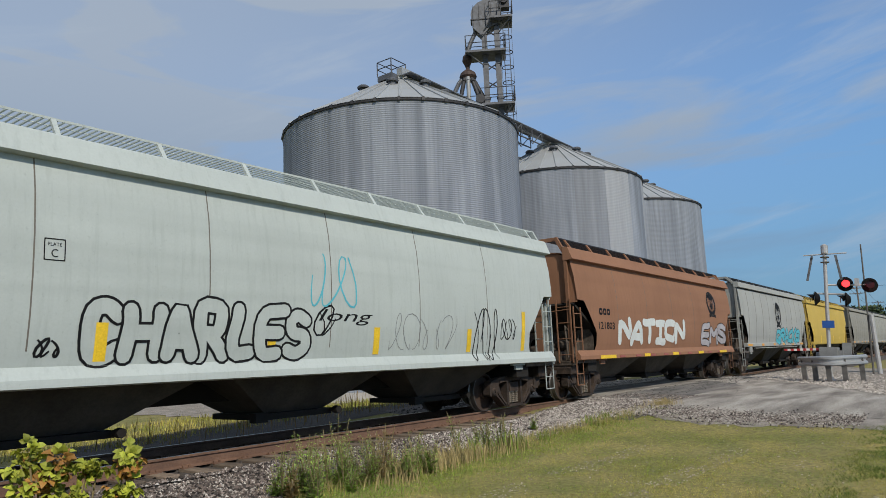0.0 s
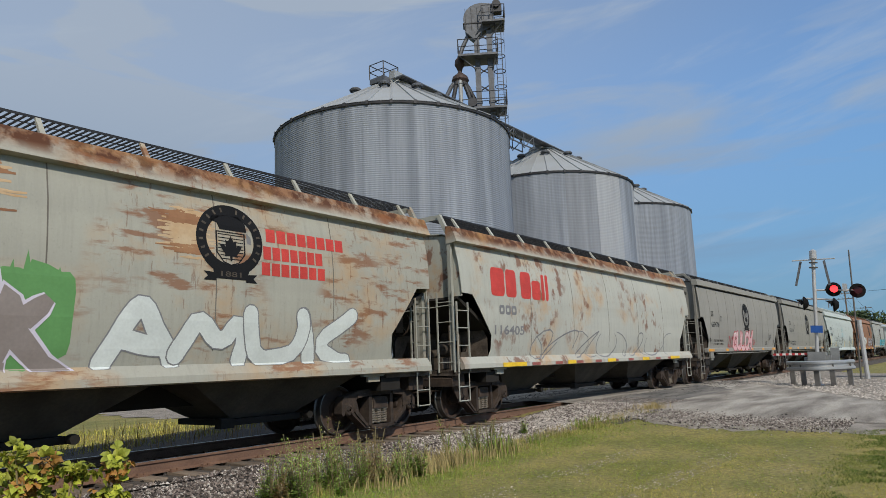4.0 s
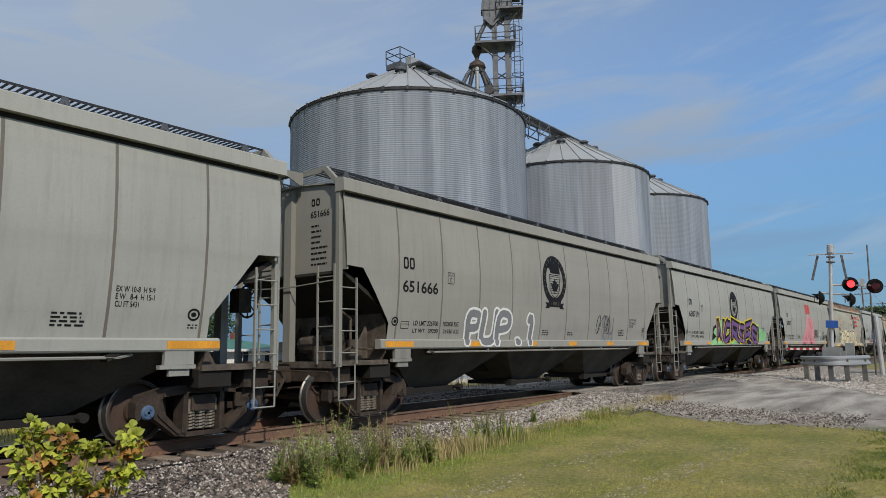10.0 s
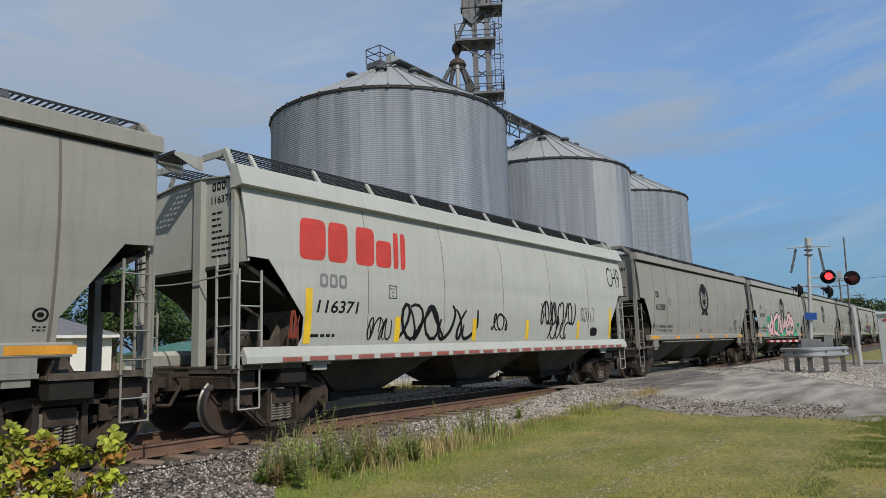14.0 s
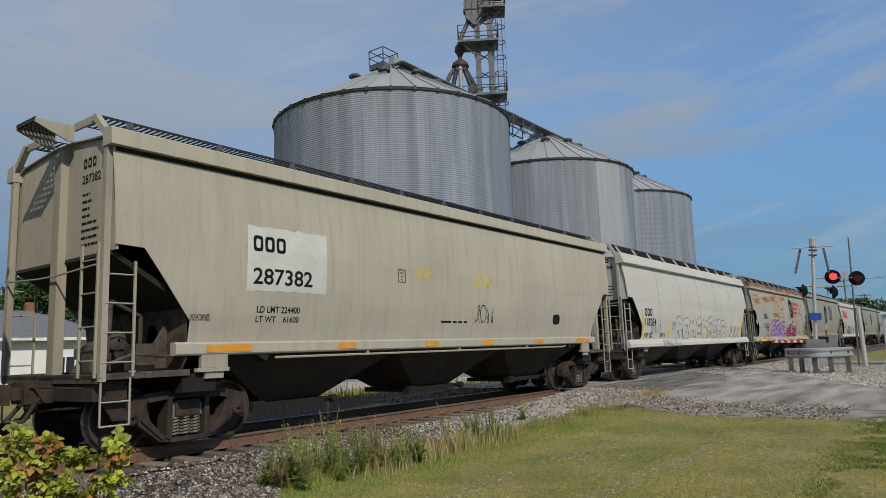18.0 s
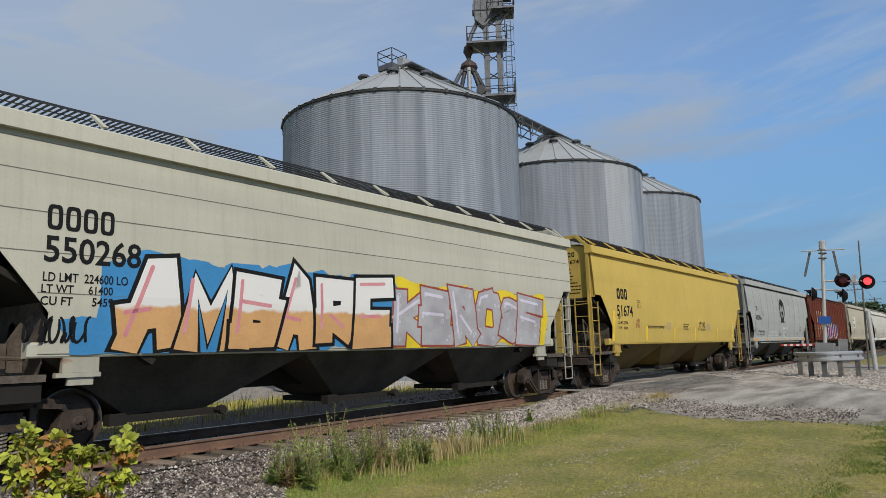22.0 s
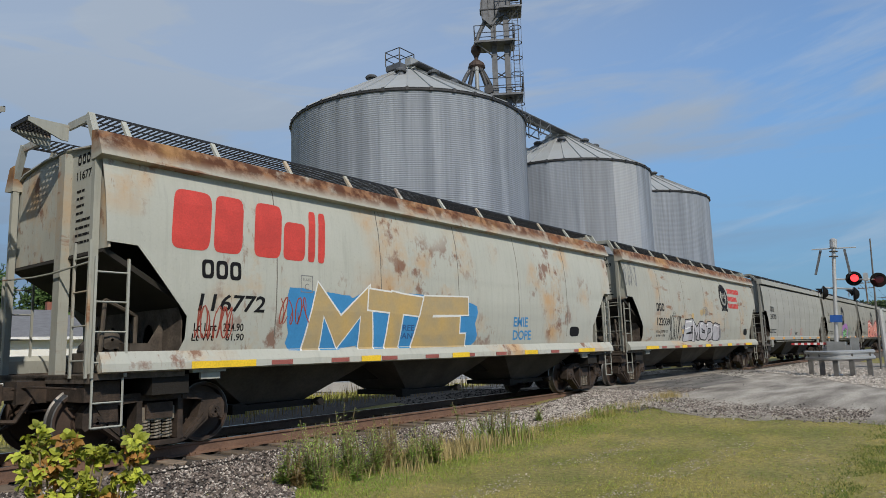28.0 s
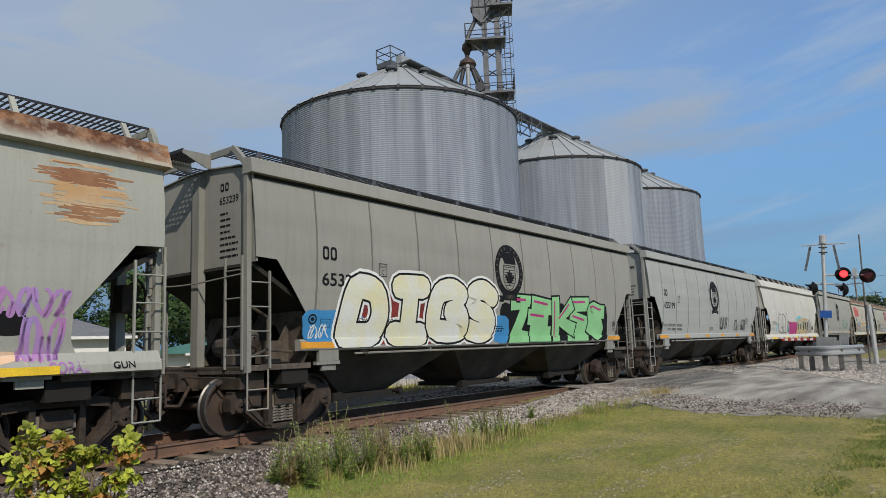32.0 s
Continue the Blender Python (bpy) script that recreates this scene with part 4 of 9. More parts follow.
def blade_patch(name, count, place, height, width, lean, material, label, seed):
    r = random.Random(seed)
    vs, fs = [], []
    for _ in range(count):
        x, y = place(r)
        z = max(ground_z(x, y), bed_z(x, y) if abs(y) < 3.3 else -9)
        if 12 < x < 40:
            z = max(z, ground_z(x, y))
        h = height(r)
        a, b = r.random() * 6.283, r.random() * 6.283
        w = width * r.uniform(0.6, 1.3)
        l = lean * h * r.uniform(0.2, 1.0)
        ca, sa = math.cos(a) * w, math.sin(a) * w
        dx, dy = math.cos(b) * l, math.sin(b) * l
        k = len(vs)
        if h > 0.15:
            vs += [(x - ca, y - sa, z), (x + ca, y + sa, z), (x + dx * 0.35 + ca * 0.8, y + dy * 0.35 + sa * 0.8, z + h * 0.6), (x + dx * 0.35 - ca * 0.8, y + dy * 0.35 - sa * 0.8, z + h * 0.6), (x + dx, y + dy, z + h)]
            fs += [(k, k + 1, k + 2, k + 3), (k + 3, k + 2, k + 4)]
        else:
            vs += [(x - ca, y - sa, z - 0.01), (x + ca, y + sa, z - 0.01), (x + dx, y + dy, z + h)]
            fs += [(k, k + 1, k + 2)]
    return mesh_of(name, vs, fs, material, label, "grass")


def in_lawn(r):
    while True:
        d = 4.5 + 14.5 * r.random() ** 1.35
        a = math.radians(r.uniform(34, 92))
        x, y = d * math.sin(a), -10.58 + d * math.cos(a)
        edge = -3.15 + 0.35 * noise.noise((x * 0.9, 0, 0)) - (0.9 * smooth01(12, 18, x)) - 1.5 * (1 - smooth01(4.9, 6.3, x))
        if y < edge and x < road_x(ROAD_NEAR, y) - 0.95 + 0.8 * noise.noise((y * 1.2, 3, 0)) and noise.noise((x * 0.8, y * 0.8, 2.0)) > -0.62:
            return x, y


def dryness(x, y):
    return noise.noise((x * 0.55, y * 0.9, 5.0)) + 0.5 * noise.noise((x * 2.1, y * 2.6, 1.0))


def bare(x, y):
    """Two worn wheel tracks across the lawn, and scattered thin spots."""
    q = abs(y + 5.55 + 0.02 * (x - 9)) < 0.22 or abs(y + 7.1 + 0.03 * (x - 9)) < 0.20
    return (0.75 if q and noise.noise((x * 1.1, y * 1.1, 9.0)) > -0.15 and x < 12.5 else 0.0) + max(0, noise.noise((x * 1.5, y * 1.5, 3.0)) - 0.28) * 1.6


def green_lawn(r):
    while True:
        x, y = in_lawn(r)
        if r.random() > bare(x, y) and r.random() > 0.5 + dryness(x, y) * 0.9:
            return x, y


def dry_lawn(r):
    while True:
        x, y = in_lawn(r)
        if r.random() > bare(x, y) * 0.9 and r.random() < 0.5 + dryness(x, y) * 0.9 and x < 17:
            return x, y


def bare_spots(r):
    while True:
        x, y = in_lawn(r)
        if r.random() < bare(x, y) + 0.03 and x < 14:
            return x, y, ground_z(x, y) + 0.004


blade_patch("lawn_blades", 135000, green_lawn, lambda r: r.uniform(0.008, 0.026), 0.0045, 1.8, M_BLADE, "short mown grass with yellowed patches", 11)
blade_patch("straw_blades", 14000, dry_lawn, lambda r: r.uniform(0.008, 0.024), 0.0045, 2.0, M_STRAW, "dry cut grass lying in the lawn", 12)
def rough_edge(r):
    while True:
        x, y = in_lawn(r)
        if r.random() < 0.06 + 0.94 * smooth01(-5.0, -3.8, y + 0.5 * noise.noise((x * 0.8, y * 0.8, 6.0))):
            return x, y


blade_patch("deep_green_blades", 26000, rough_edge, lambda r: r.uniform(0.012, 0.05), 0.005, 1.5, M_TURF, "greener tufts in the lawn", 15)
blade_patch("lawn_blades", 26000, lambda r: (r.uniform(-9, 4.5), r.uniform(-17, -4.0)), lambda r: r.uniform(0.03, 0.08), 0.006, 0.9, M_BLADE, "short mown grass round the viewpoint", 17)
blade_patch("lawn_blades", 16000, lambda r: (r.uniform(4, 15), r.uniform(-18, -10.2)), lambda r: r.uniform(0.015, 0.05), 0.006, 1.4, M_BLADE, "short mown grass towards the road", 18)
stones("lawn_stones", 2600, bare_spots, lambda r: r.uniform(0.006, 0.020), M_PALESTONE, "pale stones showing in the worn lawn", 16)


def around(cx, cy, sx, sy):
    return lambda r: (cx + r.gauss(0, sx), cy + r.gauss(0, sy))


def along_edge(r):
    x = 6.1 + 11 * r.random() ** 1.3
    while noise.noise((x * 1.6, 2.0, 3.0)) + 0.5 * noise.noise((x * 5.0, 1.0, 3.0)) < r.uniform(-0.35, 0.15):
        x = 6.1 + 11 * r.random() ** 1.3
    return x, -3.25 + 0.25 * noise.noise((x * 0.9, 0, 0)) + r.gauss(0, 0.22) - 0.6 * smooth01(12, 18, x)


blade_patch("edge_grass", 3600, along_edge, lambda r: r.uniform(0.03, 0.12), 0.005, 0.7, M_BLADE, "rough unmown grass along the ballast", 13)
blade_patch("edge_green", 4200, along_edge, lambda r: r.uniform(0.03, 0.13), 0.006, 0.7, M_TALL, "green tufts along the ballast", 19)
blade_patch("edge_straw", 2600, along_edge, lambda r: r.uniform(0.06, 0.22), 0.0045, 0.6, M_STRAW, "dry tall straw along the ballast", 14)
for i, (cx, cy, n, h) in enumerate(((9.99, -3.20, 14, 0.55), (10.35, -3.3, 22, 0.36), (10.75, -3.3, 22, 0.55), (11.0, -3.4, 26, 0.45), (11.6, -3.35, 22, 0.34), (12.6, -3.4, 50, 0.20), (14.7, -3.35, 70, 0.20), (15.3, -3.45, 60, 0.20))):
    blade_patch("tall_grass_clump", n, around(cx, cy, 0.14, 0.12), (lambda h: lambda r: h * r.uniform(0.45, 1.1))(h), 0.009, 0.45, M_TALL, "clump of tall green grass in the ballast", 20 + i)
for i, (cx, cy, n, h) in enumerate(((8.5, -3.5, 240, 0.36), (9.2, -3.5, 240, 0.38), (9.9, -3.5, 150, 0.32), (10.9, -3.55, 90, 0.26), (7.6, -3.75, 160, 0.25), (17.7, -3.85, 200, 0.24), (18.0, -3.95, 170, 0.22))):
    blade_patch("straw_clump", n, around(cx, cy, 0.38 if cx < 15 else 0.17, 0.2 if cx < 15 else 0.12), (lambda h: lambda r: h * r.uniform(0.4, 1.1))(h), 0.006, 0.5, M_STRAW, "clump of tall dry straw-coloured grass", 40 + i)


def dark_corner(r):
    while True:
        x = r.uniform(7.5, 16.0)
        y = -9.40 + 0.03 * (x - 10) + r.gauss(-0.1, 0.30)
        if noise.noise((x * 0.7, y * 1.1, 8.0)) + 0.4 * noise.noise((x * 3, y * 3, 2.0)) > -0.02:
            return x, y


blade_patch("lush_grass", 13000, dark_corner, lambda r: r.uniform(0.012, 0.045), 0.007, 1.6, M_DARKGRASS, "darker green longer grass", 60)


def weed(x, y, h, seed, leafm):
    """A branching weed: stems with small narrow leaves."""
    r = random.Random(seed)
    ob = thing("weed", "bushy green roadside weed growing in the ballast", "weed", pose(x, y, max(bed_z(x, y), ground_z(x, y)) - 0.02), "weeds by the track")
    bm = bmesh.new()
    vs, fs = [], []
    for s in range(r.randint(5, 8)):
        a, l = r.random() * 6.283, h * r.uniform(0.55, 1.05)
        top = Vector((math.cos(a) * l * 0.20, math.sin(a) * l * 0.20, l))
        path_rod(bm, [(0, 0, 0), top * 0.5 + Vector((0, 0, 0.05)), top], 0.005, 4)
        for i in range(46):
            t = r.uniform(0.10, 1.0)
            p = top * t
            b = r.random() * 6.283
            ln = r.uniform(0.04, 0.10) * (1.25 - 0.75 * t)
            d = Vector((math.cos(b), math.sin(b), r.uniform(-0.1, 0.7))).normalized()
            sd = d.cross(Vector((0, 0, 1))).normalized() * ln * 0.15
            k = len(vs)
            q = p + d * r.uniform(0, 0.04)
            vs += [tuple(q), tuple(q + d * ln * 0.5 + sd), tuple(q + d * ln), tuple(q + d * ln * 0.5 - sd)]
            fs.append((k, k + 1, k + 2, k + 3))
    fv, ff = [], []
    for _ in range(7):
        a, t = r.random() * 6.283, r.uniform(0.35, 0.95)
        c = Vector((math.cos(a) * h * 0.2 * t, math.sin(a) * h * 0.2 * t, h * t))
        k = len(fv)
        fv += [tuple(c + Vector(q) * 0.010) for q in ((1, 0, 0), (0, 1, 0), (-1, 0, 0), (0, -1, 0), (0, 0, 1))]
        ff += [(k, k + 1, k + 4), (k + 1, k + 2, k + 4), (k + 2, k + 3, k + 4), (k + 3, k, k + 4)]
    tagged(mesh_of("blossom", fv, ff, M_PALESTONE, "", "", parent=ob), kind="stuff")
    tagged(part("stalk", bm, M_STEM, ob), kind="stuff")
    tagged(mesh_of("foliage", vs, fs, leafm, "", "", parent=ob), kind="stuff")


wr = random.Random(5)
for i in range(46):
    x = wr.uniform(6.05, 8.5)
    weed(x, -3.32 - 0.1 * (x - 6) + wr.gauss(0, 0.20), wr.uniform(0.25, 0.75) * (1.1 if x < 7.6 else 0.85), 100 + i, M_WEEDRED if i % 8 == 0 else M_WEED)
for i, (x, y, h) in enumerate(((9.95, -3.15, 0.82), (10.7, -3.25, 0.62), (11.05, -3.3, 0.80), (11.35, -3.3, 0.55))):
    weed(x, y, h, 300 + i, M_TALL)
for i, (x, y, h) in enumerate(((7.25, -3.0, 0.98), (7.45, -2.9, 0.85), (8.35, -2.95, 0.85), (6.25, -3.35, 0.55), (11.2, -2.7, 0.5), (13.5, -2.6, 0.35))):
    weed(x, y, h, 200 + i, M_WEED if i != 2 else M_WEEDRED)


# leafy sapling close by
def leaf_mesh(k):
    """A leaf of three pointed, folded leaflets."""
    bm = bmesh.new()
    prof_ = [(0.0, 0.0), (0.020, 0.30), (0.030, 0.50), (0.022, 0.78), (0.0, 1.0)]
    for turn, ln in ((0.0, 0.085), (0.95, 0.066), (-0.95, 0.066)):
        spin = Matrix.Rotation(turn, 4, "Z") @ Matrix.Rotation(-0.25 if turn else 0.0, 4, "X")
        mids = [bm.verts.new(spin @ Vector((0, ln * t, 0.012 * math.sin(t * 3.1) - 0.022 * t * t))) for _, t in prof_]
        for sgn in (-1, 1):
            side_ = [bm.verts.new(spin @ Vector((sgn * w * ln / 0.075, ln * t, 0.012 * math.sin(t * 3.1) - 0.022 * t * t + 0.35 * w))) if w else None for w, t in prof_]
            for i in range(4):
                vs = [v for v in (mids[i], side_[i], side_[i + 1], mids[i + 1]) if v is not None]
                bm.faces.new(vs if sgn < 0 else vs[::-1])
    me = bpy.data.meshes.new("leaf")
    bm.to_mesh(me)
    bm.free()
    return me


sapling = thing("sapling", "leafy yellow-green sapling with orange-tinged tips", "shrub", pose(2.07, -6.05, -0.46))
leaf_a, leaf_b = leaf_mesh(1), leaf_mesh(2)
leaf_a.materials.append(M_LEAF)
leaf_b.materials.append(M_LEAFRED)
sr = random.Random(9)
CLUMPS = [(1.89, -5.95, 0.80), (1.86, -5.93, 0.70), (1.93, -5.97, 0.62), (2.03, -6.02, 0.74), (2.02, -6.02, 0.66), (2.18, -6.09, 0.69), (2.23, -6.11, 0.66), (2.38, -6.19, 0.72), (2.40, -6.20, 0.66), (2.33, -6.17, 0.53), (2.36, -6.18, 0.50), (2.06, -6.03, 0.52), (2.12, -6.06, 0.50), (1.87, -5.95, 0.54), (2.0, -6.0, 0.44), (2.22, -6.1, 0.42), (1.9, -5.95, 0.40)]
for i, (x, y, z) in enumerate(CLUMPS):
    c = Vector((x - 2.07, y + 6.05, z + 0.46))
    bm = bmesh.new()
    path_rod(bm, [(sr.uniform(-0.1, 0.1), sr.uniform(-0.05, 0.05), 0), c * 0.55 + Vector((sr.uniform(-0.05, 0.05), 0, 0)), c + Vector((0, 0, 0.03))], 0.006, 5)
    part("stem", bm, M_STEM, sapling)
    for k in range(19):
        d = Vector((sr.gauss(0, 1), sr.gauss(0, 1), sr.gauss(0.1, 0.7))).normalized()
        p = c + d * sr.uniform(0.01, 0.075)
        lf = new("leaf", leaf_b if (k == 0 or (k < 14 and i in (2, 3, 8, 15))) else leaf_a)
        lf.parent = sapling
        q = Vector((0, 1, 0)).rotation_difference((d + Vector((0, 0, -0.25))).normalized())
        lf.matrix_basis = Matrix.LocRotScale(p, q @ Euler((0, sr.uniform(-0.6, 0.6), 0)).to_quaternion(), Vector((1, 1, 1)) * sr.uniform(0.50, 0.92))


def tree(x, y, h, spread, seed, material, leaves=6500, leaf=0.22, label="leafy green tree with an uneven crown"):
    r = random.Random(seed)
    ob = thing("tree", label, "tree", pose(x, y, -0.5), "trees behind the track")
    bm = bmesh.new()
    rod(bm, (0, 0, 0), (0, 0, h * 0.45), 0.035 * h, 8, 0.02 * h)
    tips = []
    for i in range(11):
        a = r.random() * 6.283
        z0 = h * r.uniform(0.2, 0.45)
        tip = Vector((math.cos(a) * spread * r.uniform(0.35, 0.8), math.sin(a) * spread * r.uniform(0.35, 0.8), h * r.uniform(0.42, 0.9)))
        rod(bm, (0, 0, z0), tip, 0.012 * h, 5, 0.004 * h)
        tips.append(tip)
    tips.append(Vector((0, 0, h * 0.88)))
    part("trunk", bm, M_BARK, ob)
    vs, fs = [], []
    for _ in range(leaves):
        t = r.choice(tips)
        g = Vector((r.gauss(0, 1), r.gauss(0, 1), r.gauss(0, 0.8)))
        p = t + g.normalized() * spread * 0.36 * r.random() ** 0.4
        if p.z > h or p.z < h * 0.12:
            continue
        d = Vector((r.gauss(0, 1), r.gauss(0, 1), r.gauss(0, 1))).normalized() * leaf * r.uniform(0.5, 1.2)
        e = d.orthogonal().normalized() * leaf * r.uniform(0.3, 0.6)
        k = len(vs)
        vs += [tuple(p - d), tuple(p + e), tuple(p + d), tuple(p - e)]
        fs.append((k, k + 1, k + 2, k + 3))
    tagged(mesh_of("crown", vs, fs, material, "", "", parent=ob), kind="stuff")


for i, (x, y, h, s) in enumerate(((4, 52, 9.5, 4.2), (11, 47, 8.0, 3.8), (17.5, 50, 10.0, 4.5), (24, 47, 9.0, 4.0), (30, 45, 9.6, 4.2), (36, 52, 9.0, 4.5), (-4, 50, 9.0, 4.2), (43, 55, 8.5, 4.5), (21, 58, 11.0, 5.0))):
    tree(x, y, h, s, 300 + i, M_FOLIAGE)
for i, (x, y, h, s) in enumerate(((150, 4.5, 8.5, 5), (165, 12, 9.5, 6), (185, -1, 10, 6), (140, -6, 8.0, 5), (205, -8, 11, 7), (230, 6, 11, 7), (170, -14, 10, 6), (240, -20, 12, 8))):
    tree(x, y, h, s, 340 + i, M_FOLIAGE2, 1300, 0.5, "distant leafy tree beyond the crossing")
vs, fs = [], []
fr = random.Random(77)
for i in range(9000):
    a = math.radians(fr.uniform(-35, 125))
    d = fr.uniform(420, 620)
    p = Vector((d * math.sin(a), -10 + d * math.cos(a), fr.uniform(-0.5, 9) * (0.6 + 0.4 * noise.noise((a * 30, 0, 0)))))
    k = len(vs)
    e = Vector((math.cos(a), -math.sin(a), 0)) * fr.uniform(1.0, 2.6)
    vs += [tuple(p - e), tuple(p + Vector((0, 0, -1.5))), tuple(p + e), tuple(p + Vector((0, 0, fr.uniform(0.8, 1.8))))]
    fs.append((k, k + 1, k + 2, k + 3))
mesh_of("far_woods", vs, fs, M_FOLIAGE2, "distant belt of woods on the horizon", "woods")

# dead stalks and rubble beyond the track
blade_patch("dead_stalks", 900, lambda r: (r.uniform(8, 34), r.uniform(3.6, 6.0)), lambda r: r.uniform(0.25, 0.8), 0.008, 0.3, M_WEEDRED, "dead brown stalks beside the track", 70)
blade_patch("far_grass", 12000, lambda r: (r.uniform(-4, 30), r.uniform(5.0, 10)), lambda r: r.uniform(0.05, 0.22), 0.010, 0.7, M_BLADE, "rough grass beyond the track", 71)

# ---- houses behind the track ----
M_SIDING = mat("white_siding", (0.72, 0.72, 0.70), 0.7, 0, (0.6, 0.6, 0.57), 1, 0.4, bump=0.05)
M_SHINGLE = mat("grey_shingles", (0.16, 0.165, 0.18), 0.9, 0, (0.10, 0.10, 0.11), 3, 0.6, 20, 0.2, 0.3, 20, stretch=(1, 1, 4))
M_GLASSDARK = mat("dark_window", (0.03, 0.035, 0.045), 0.1)
M_GREENROOF = mat("green_metal_roof", (0.05, 0.17, 0.13), 0.5)


def house(x, y, w, d, eave, ridge, roofm, label, turn=0):
    ob = thing("house", label, "house", pose(x, y, -0.5, 0, 0, turn))
    bm = bmesh.new()
    box(bm, -w / 2, w / 2, -d / 2, d / 2, 0, eave)
    part("wall", bm, M_SIDING, ob, "white clapboard walls")
    bm = bmesh.new()
    o = 0.45
    a = [bm.verts.new(p) for p in ((-w / 2 - o, -d / 2 - o, eave), (w / 2 + o, -d / 2 - o, eave), (w / 2 + o, d / 2 + o, eave), (-w / 2 - o, d / 2 + o, eave))]
    b = [bm.verts.new(p) for p in ((-w / 2 + d * 0.42, 0, ridge), (w / 2 - d * 0.42, 0, ridge))]
    for f in ((a[0], a[1], b[1], b[0]), (a[1], a[2], b[1]), (a[2], a[3], b[0], b[1]), (a[3], a[0], b[0]), a[::-1]):
        bm.faces.new(f)
    rf = part("roof", fixed(bm), roofm, ob, "hipped shingle roof")
    bm = bmesh.new()
    box(bm, -w / 2 - o, w / 2 + o, -d / 2 - o - 0.1, -d / 2 - o, eave - 0.14, eave + 0.02)
    part("gutter", bm, M_STRIPE_W, ob)
    for k in range(3):
        xw = -w / 2 + w * (k + 0.7) / 3.4
        bm = bmesh.new()
        box(bm, xw - 0.5, xw + 0.5, -d / 2 - 0.05, -d / 2 - 0.005, 1.0, 2.2)
        win = part("window", bm, M_STRIPE_W, ob)
        for s_ in (-1, 1):
            bm = bmesh.new()
            box(bm, xw + s_ * 0.24 - 0.2, xw + s_ * 0.24 + 0.2, -d / 2 - 0.06, -d / 2 - 0.052, 1.08, 2.12)
            part("pane", bm, M_GLASSDARK, win)
    bm = bmesh.new()
    box(bm, w * 0.2, w * 0.2 + 0.6, 0.2, 0.8, eave + 0.3, ridge + 0.5)
    part("chimney", bm, M_BRICK, ob, "brick chimney")


M_BRICK = mat("red_brick", (0.26, 0.10, 0.07), 0.9)
house(15.5, 33.5, 12.5, 8.5, 3.15, 4.9, M_SHINGLE, "white single-storey house with a grey hipped roof", -12)
house(30.5, 34.0, 8.0, 6.0, 2.1, 2.9, M_GREENROOF, "low white shed with a green metal roof")
house(3.0, 36.0, 9.0, 7.0, 3.0, 4.4, M_SHINGLE, "white house with a grey roof among trees", 8)

# ---- the train: covered hopper wagons ----
# half-widths of the side at heights above the rail heads
PROFILE = {
    "rib": [(1.30, 1.47), (1.50, 1.475), (1.9, 1.545), (2.4, 1.60), (2.97, 1.625), (3.5, 1.61), (4.0, 1.565), (4.30, 1.525)],
    "curved": [(1.36, 1.50), (1.6, 1.545), (2.0, 1.595), (2.5, 1.615), (3.0, 1.605), (3.5, 1.56), (3.9, 1.48), (4.12, 1.41)],
    "post": [(1.45, 1.56), (4.28, 1.56)],
    "flat": [(1.36, 1.52), (1.6, 1.55), (2.1, 1.59), (2.7, 1.60), (3.3, 1.59), (3.9, 1.55), (4.28, 1.50)],
}


def half_width(kind, z):
    pr = PROFILE[kind]
    if z <= pr[0][0]:
        return pr[0][1]
    for (za, a), (zb, b) in zip(pr, pr[1:]):
        if z <= zb:
            return a + (b - a) * (z - za) / (zb - za)
    return pr[-1][1]


cache = {}


def shared(key, make, material, smooth=False):
    """One mesh for all alike parts."""
    k = (key, material.name)
    if k not in cache:
        bm = make(bmesh.new())
        me = bpy.data.meshes.new(key if isinstance(key, str) else key[0])
        if smooth:
            crisp(bm)
        bm.to_mesh(me)
        bm.free()
        if smooth:
            me.shade_smooth()
        me.materials.append(material)
        cache[k] = me
    return cache[k]


def piece(name, key, make, material, parent, m=None, label="", smooth=False):
    ob = new(name, shared(key, make, material, smooth))
    ob.parent = parent
    if m is not None:
        ob.matrix_basis = m
    if label:
        ob["label"] = label
    return ob


def side_outline(hl, z0, z1, kind):
    """The side's outline: cut away under both ends."""
    a = hl
    left = [(-a + 1.22, z0), (-a + 1.30, z0 + 0.18), (-a + 1.30, z0 + 0.50), (-a + 0.52, 2.80), (-a + 0.10, 2.82), (-a + 0.06, z1)]
    if kind == "post":
        left = [(-a + 1.22, z0), (-a + 1.22, z0 + 0.9), (-a + 0.35, 2.95), (-a + 0.02, 3.1), (-a + 0.02, z1)]
    return left, [(-x, z) for x, z in reversed(left)]


def make_side(hl, kind):
    z0, z1 = PROFILE[kind][0][0], PROFILE[kind][-1][0]

    def go(bm):
        left, right = side_outline(hl, z0, z1, kind)
        f = bm.faces.new([bm.verts.new((x, 0, z)) for x, z in left + right])
        cuts = [z for z, _ in PROFILE[kind]][1:-1]
        for z in cuts + [2.2, 2.7, 3.25]:
            bmesh.ops.bisect_plane(bm, geom=bm.verts[:] + bm.edges[:] + bm.faces[:], plane_co=(0, 0, z), plane_no=(0, 0, 1))
        for v in bm.verts:
            v.co.y = -half_width(kind, v.co.z)
        r = bmesh.ops.extrude_face_region(bm, geom=bm.faces[:])
        for v in r["geom"]:
            if isinstance(v, bmesh.types.BMVert):
                v.co.y += 0.012
        return fixed(bm)
    return go


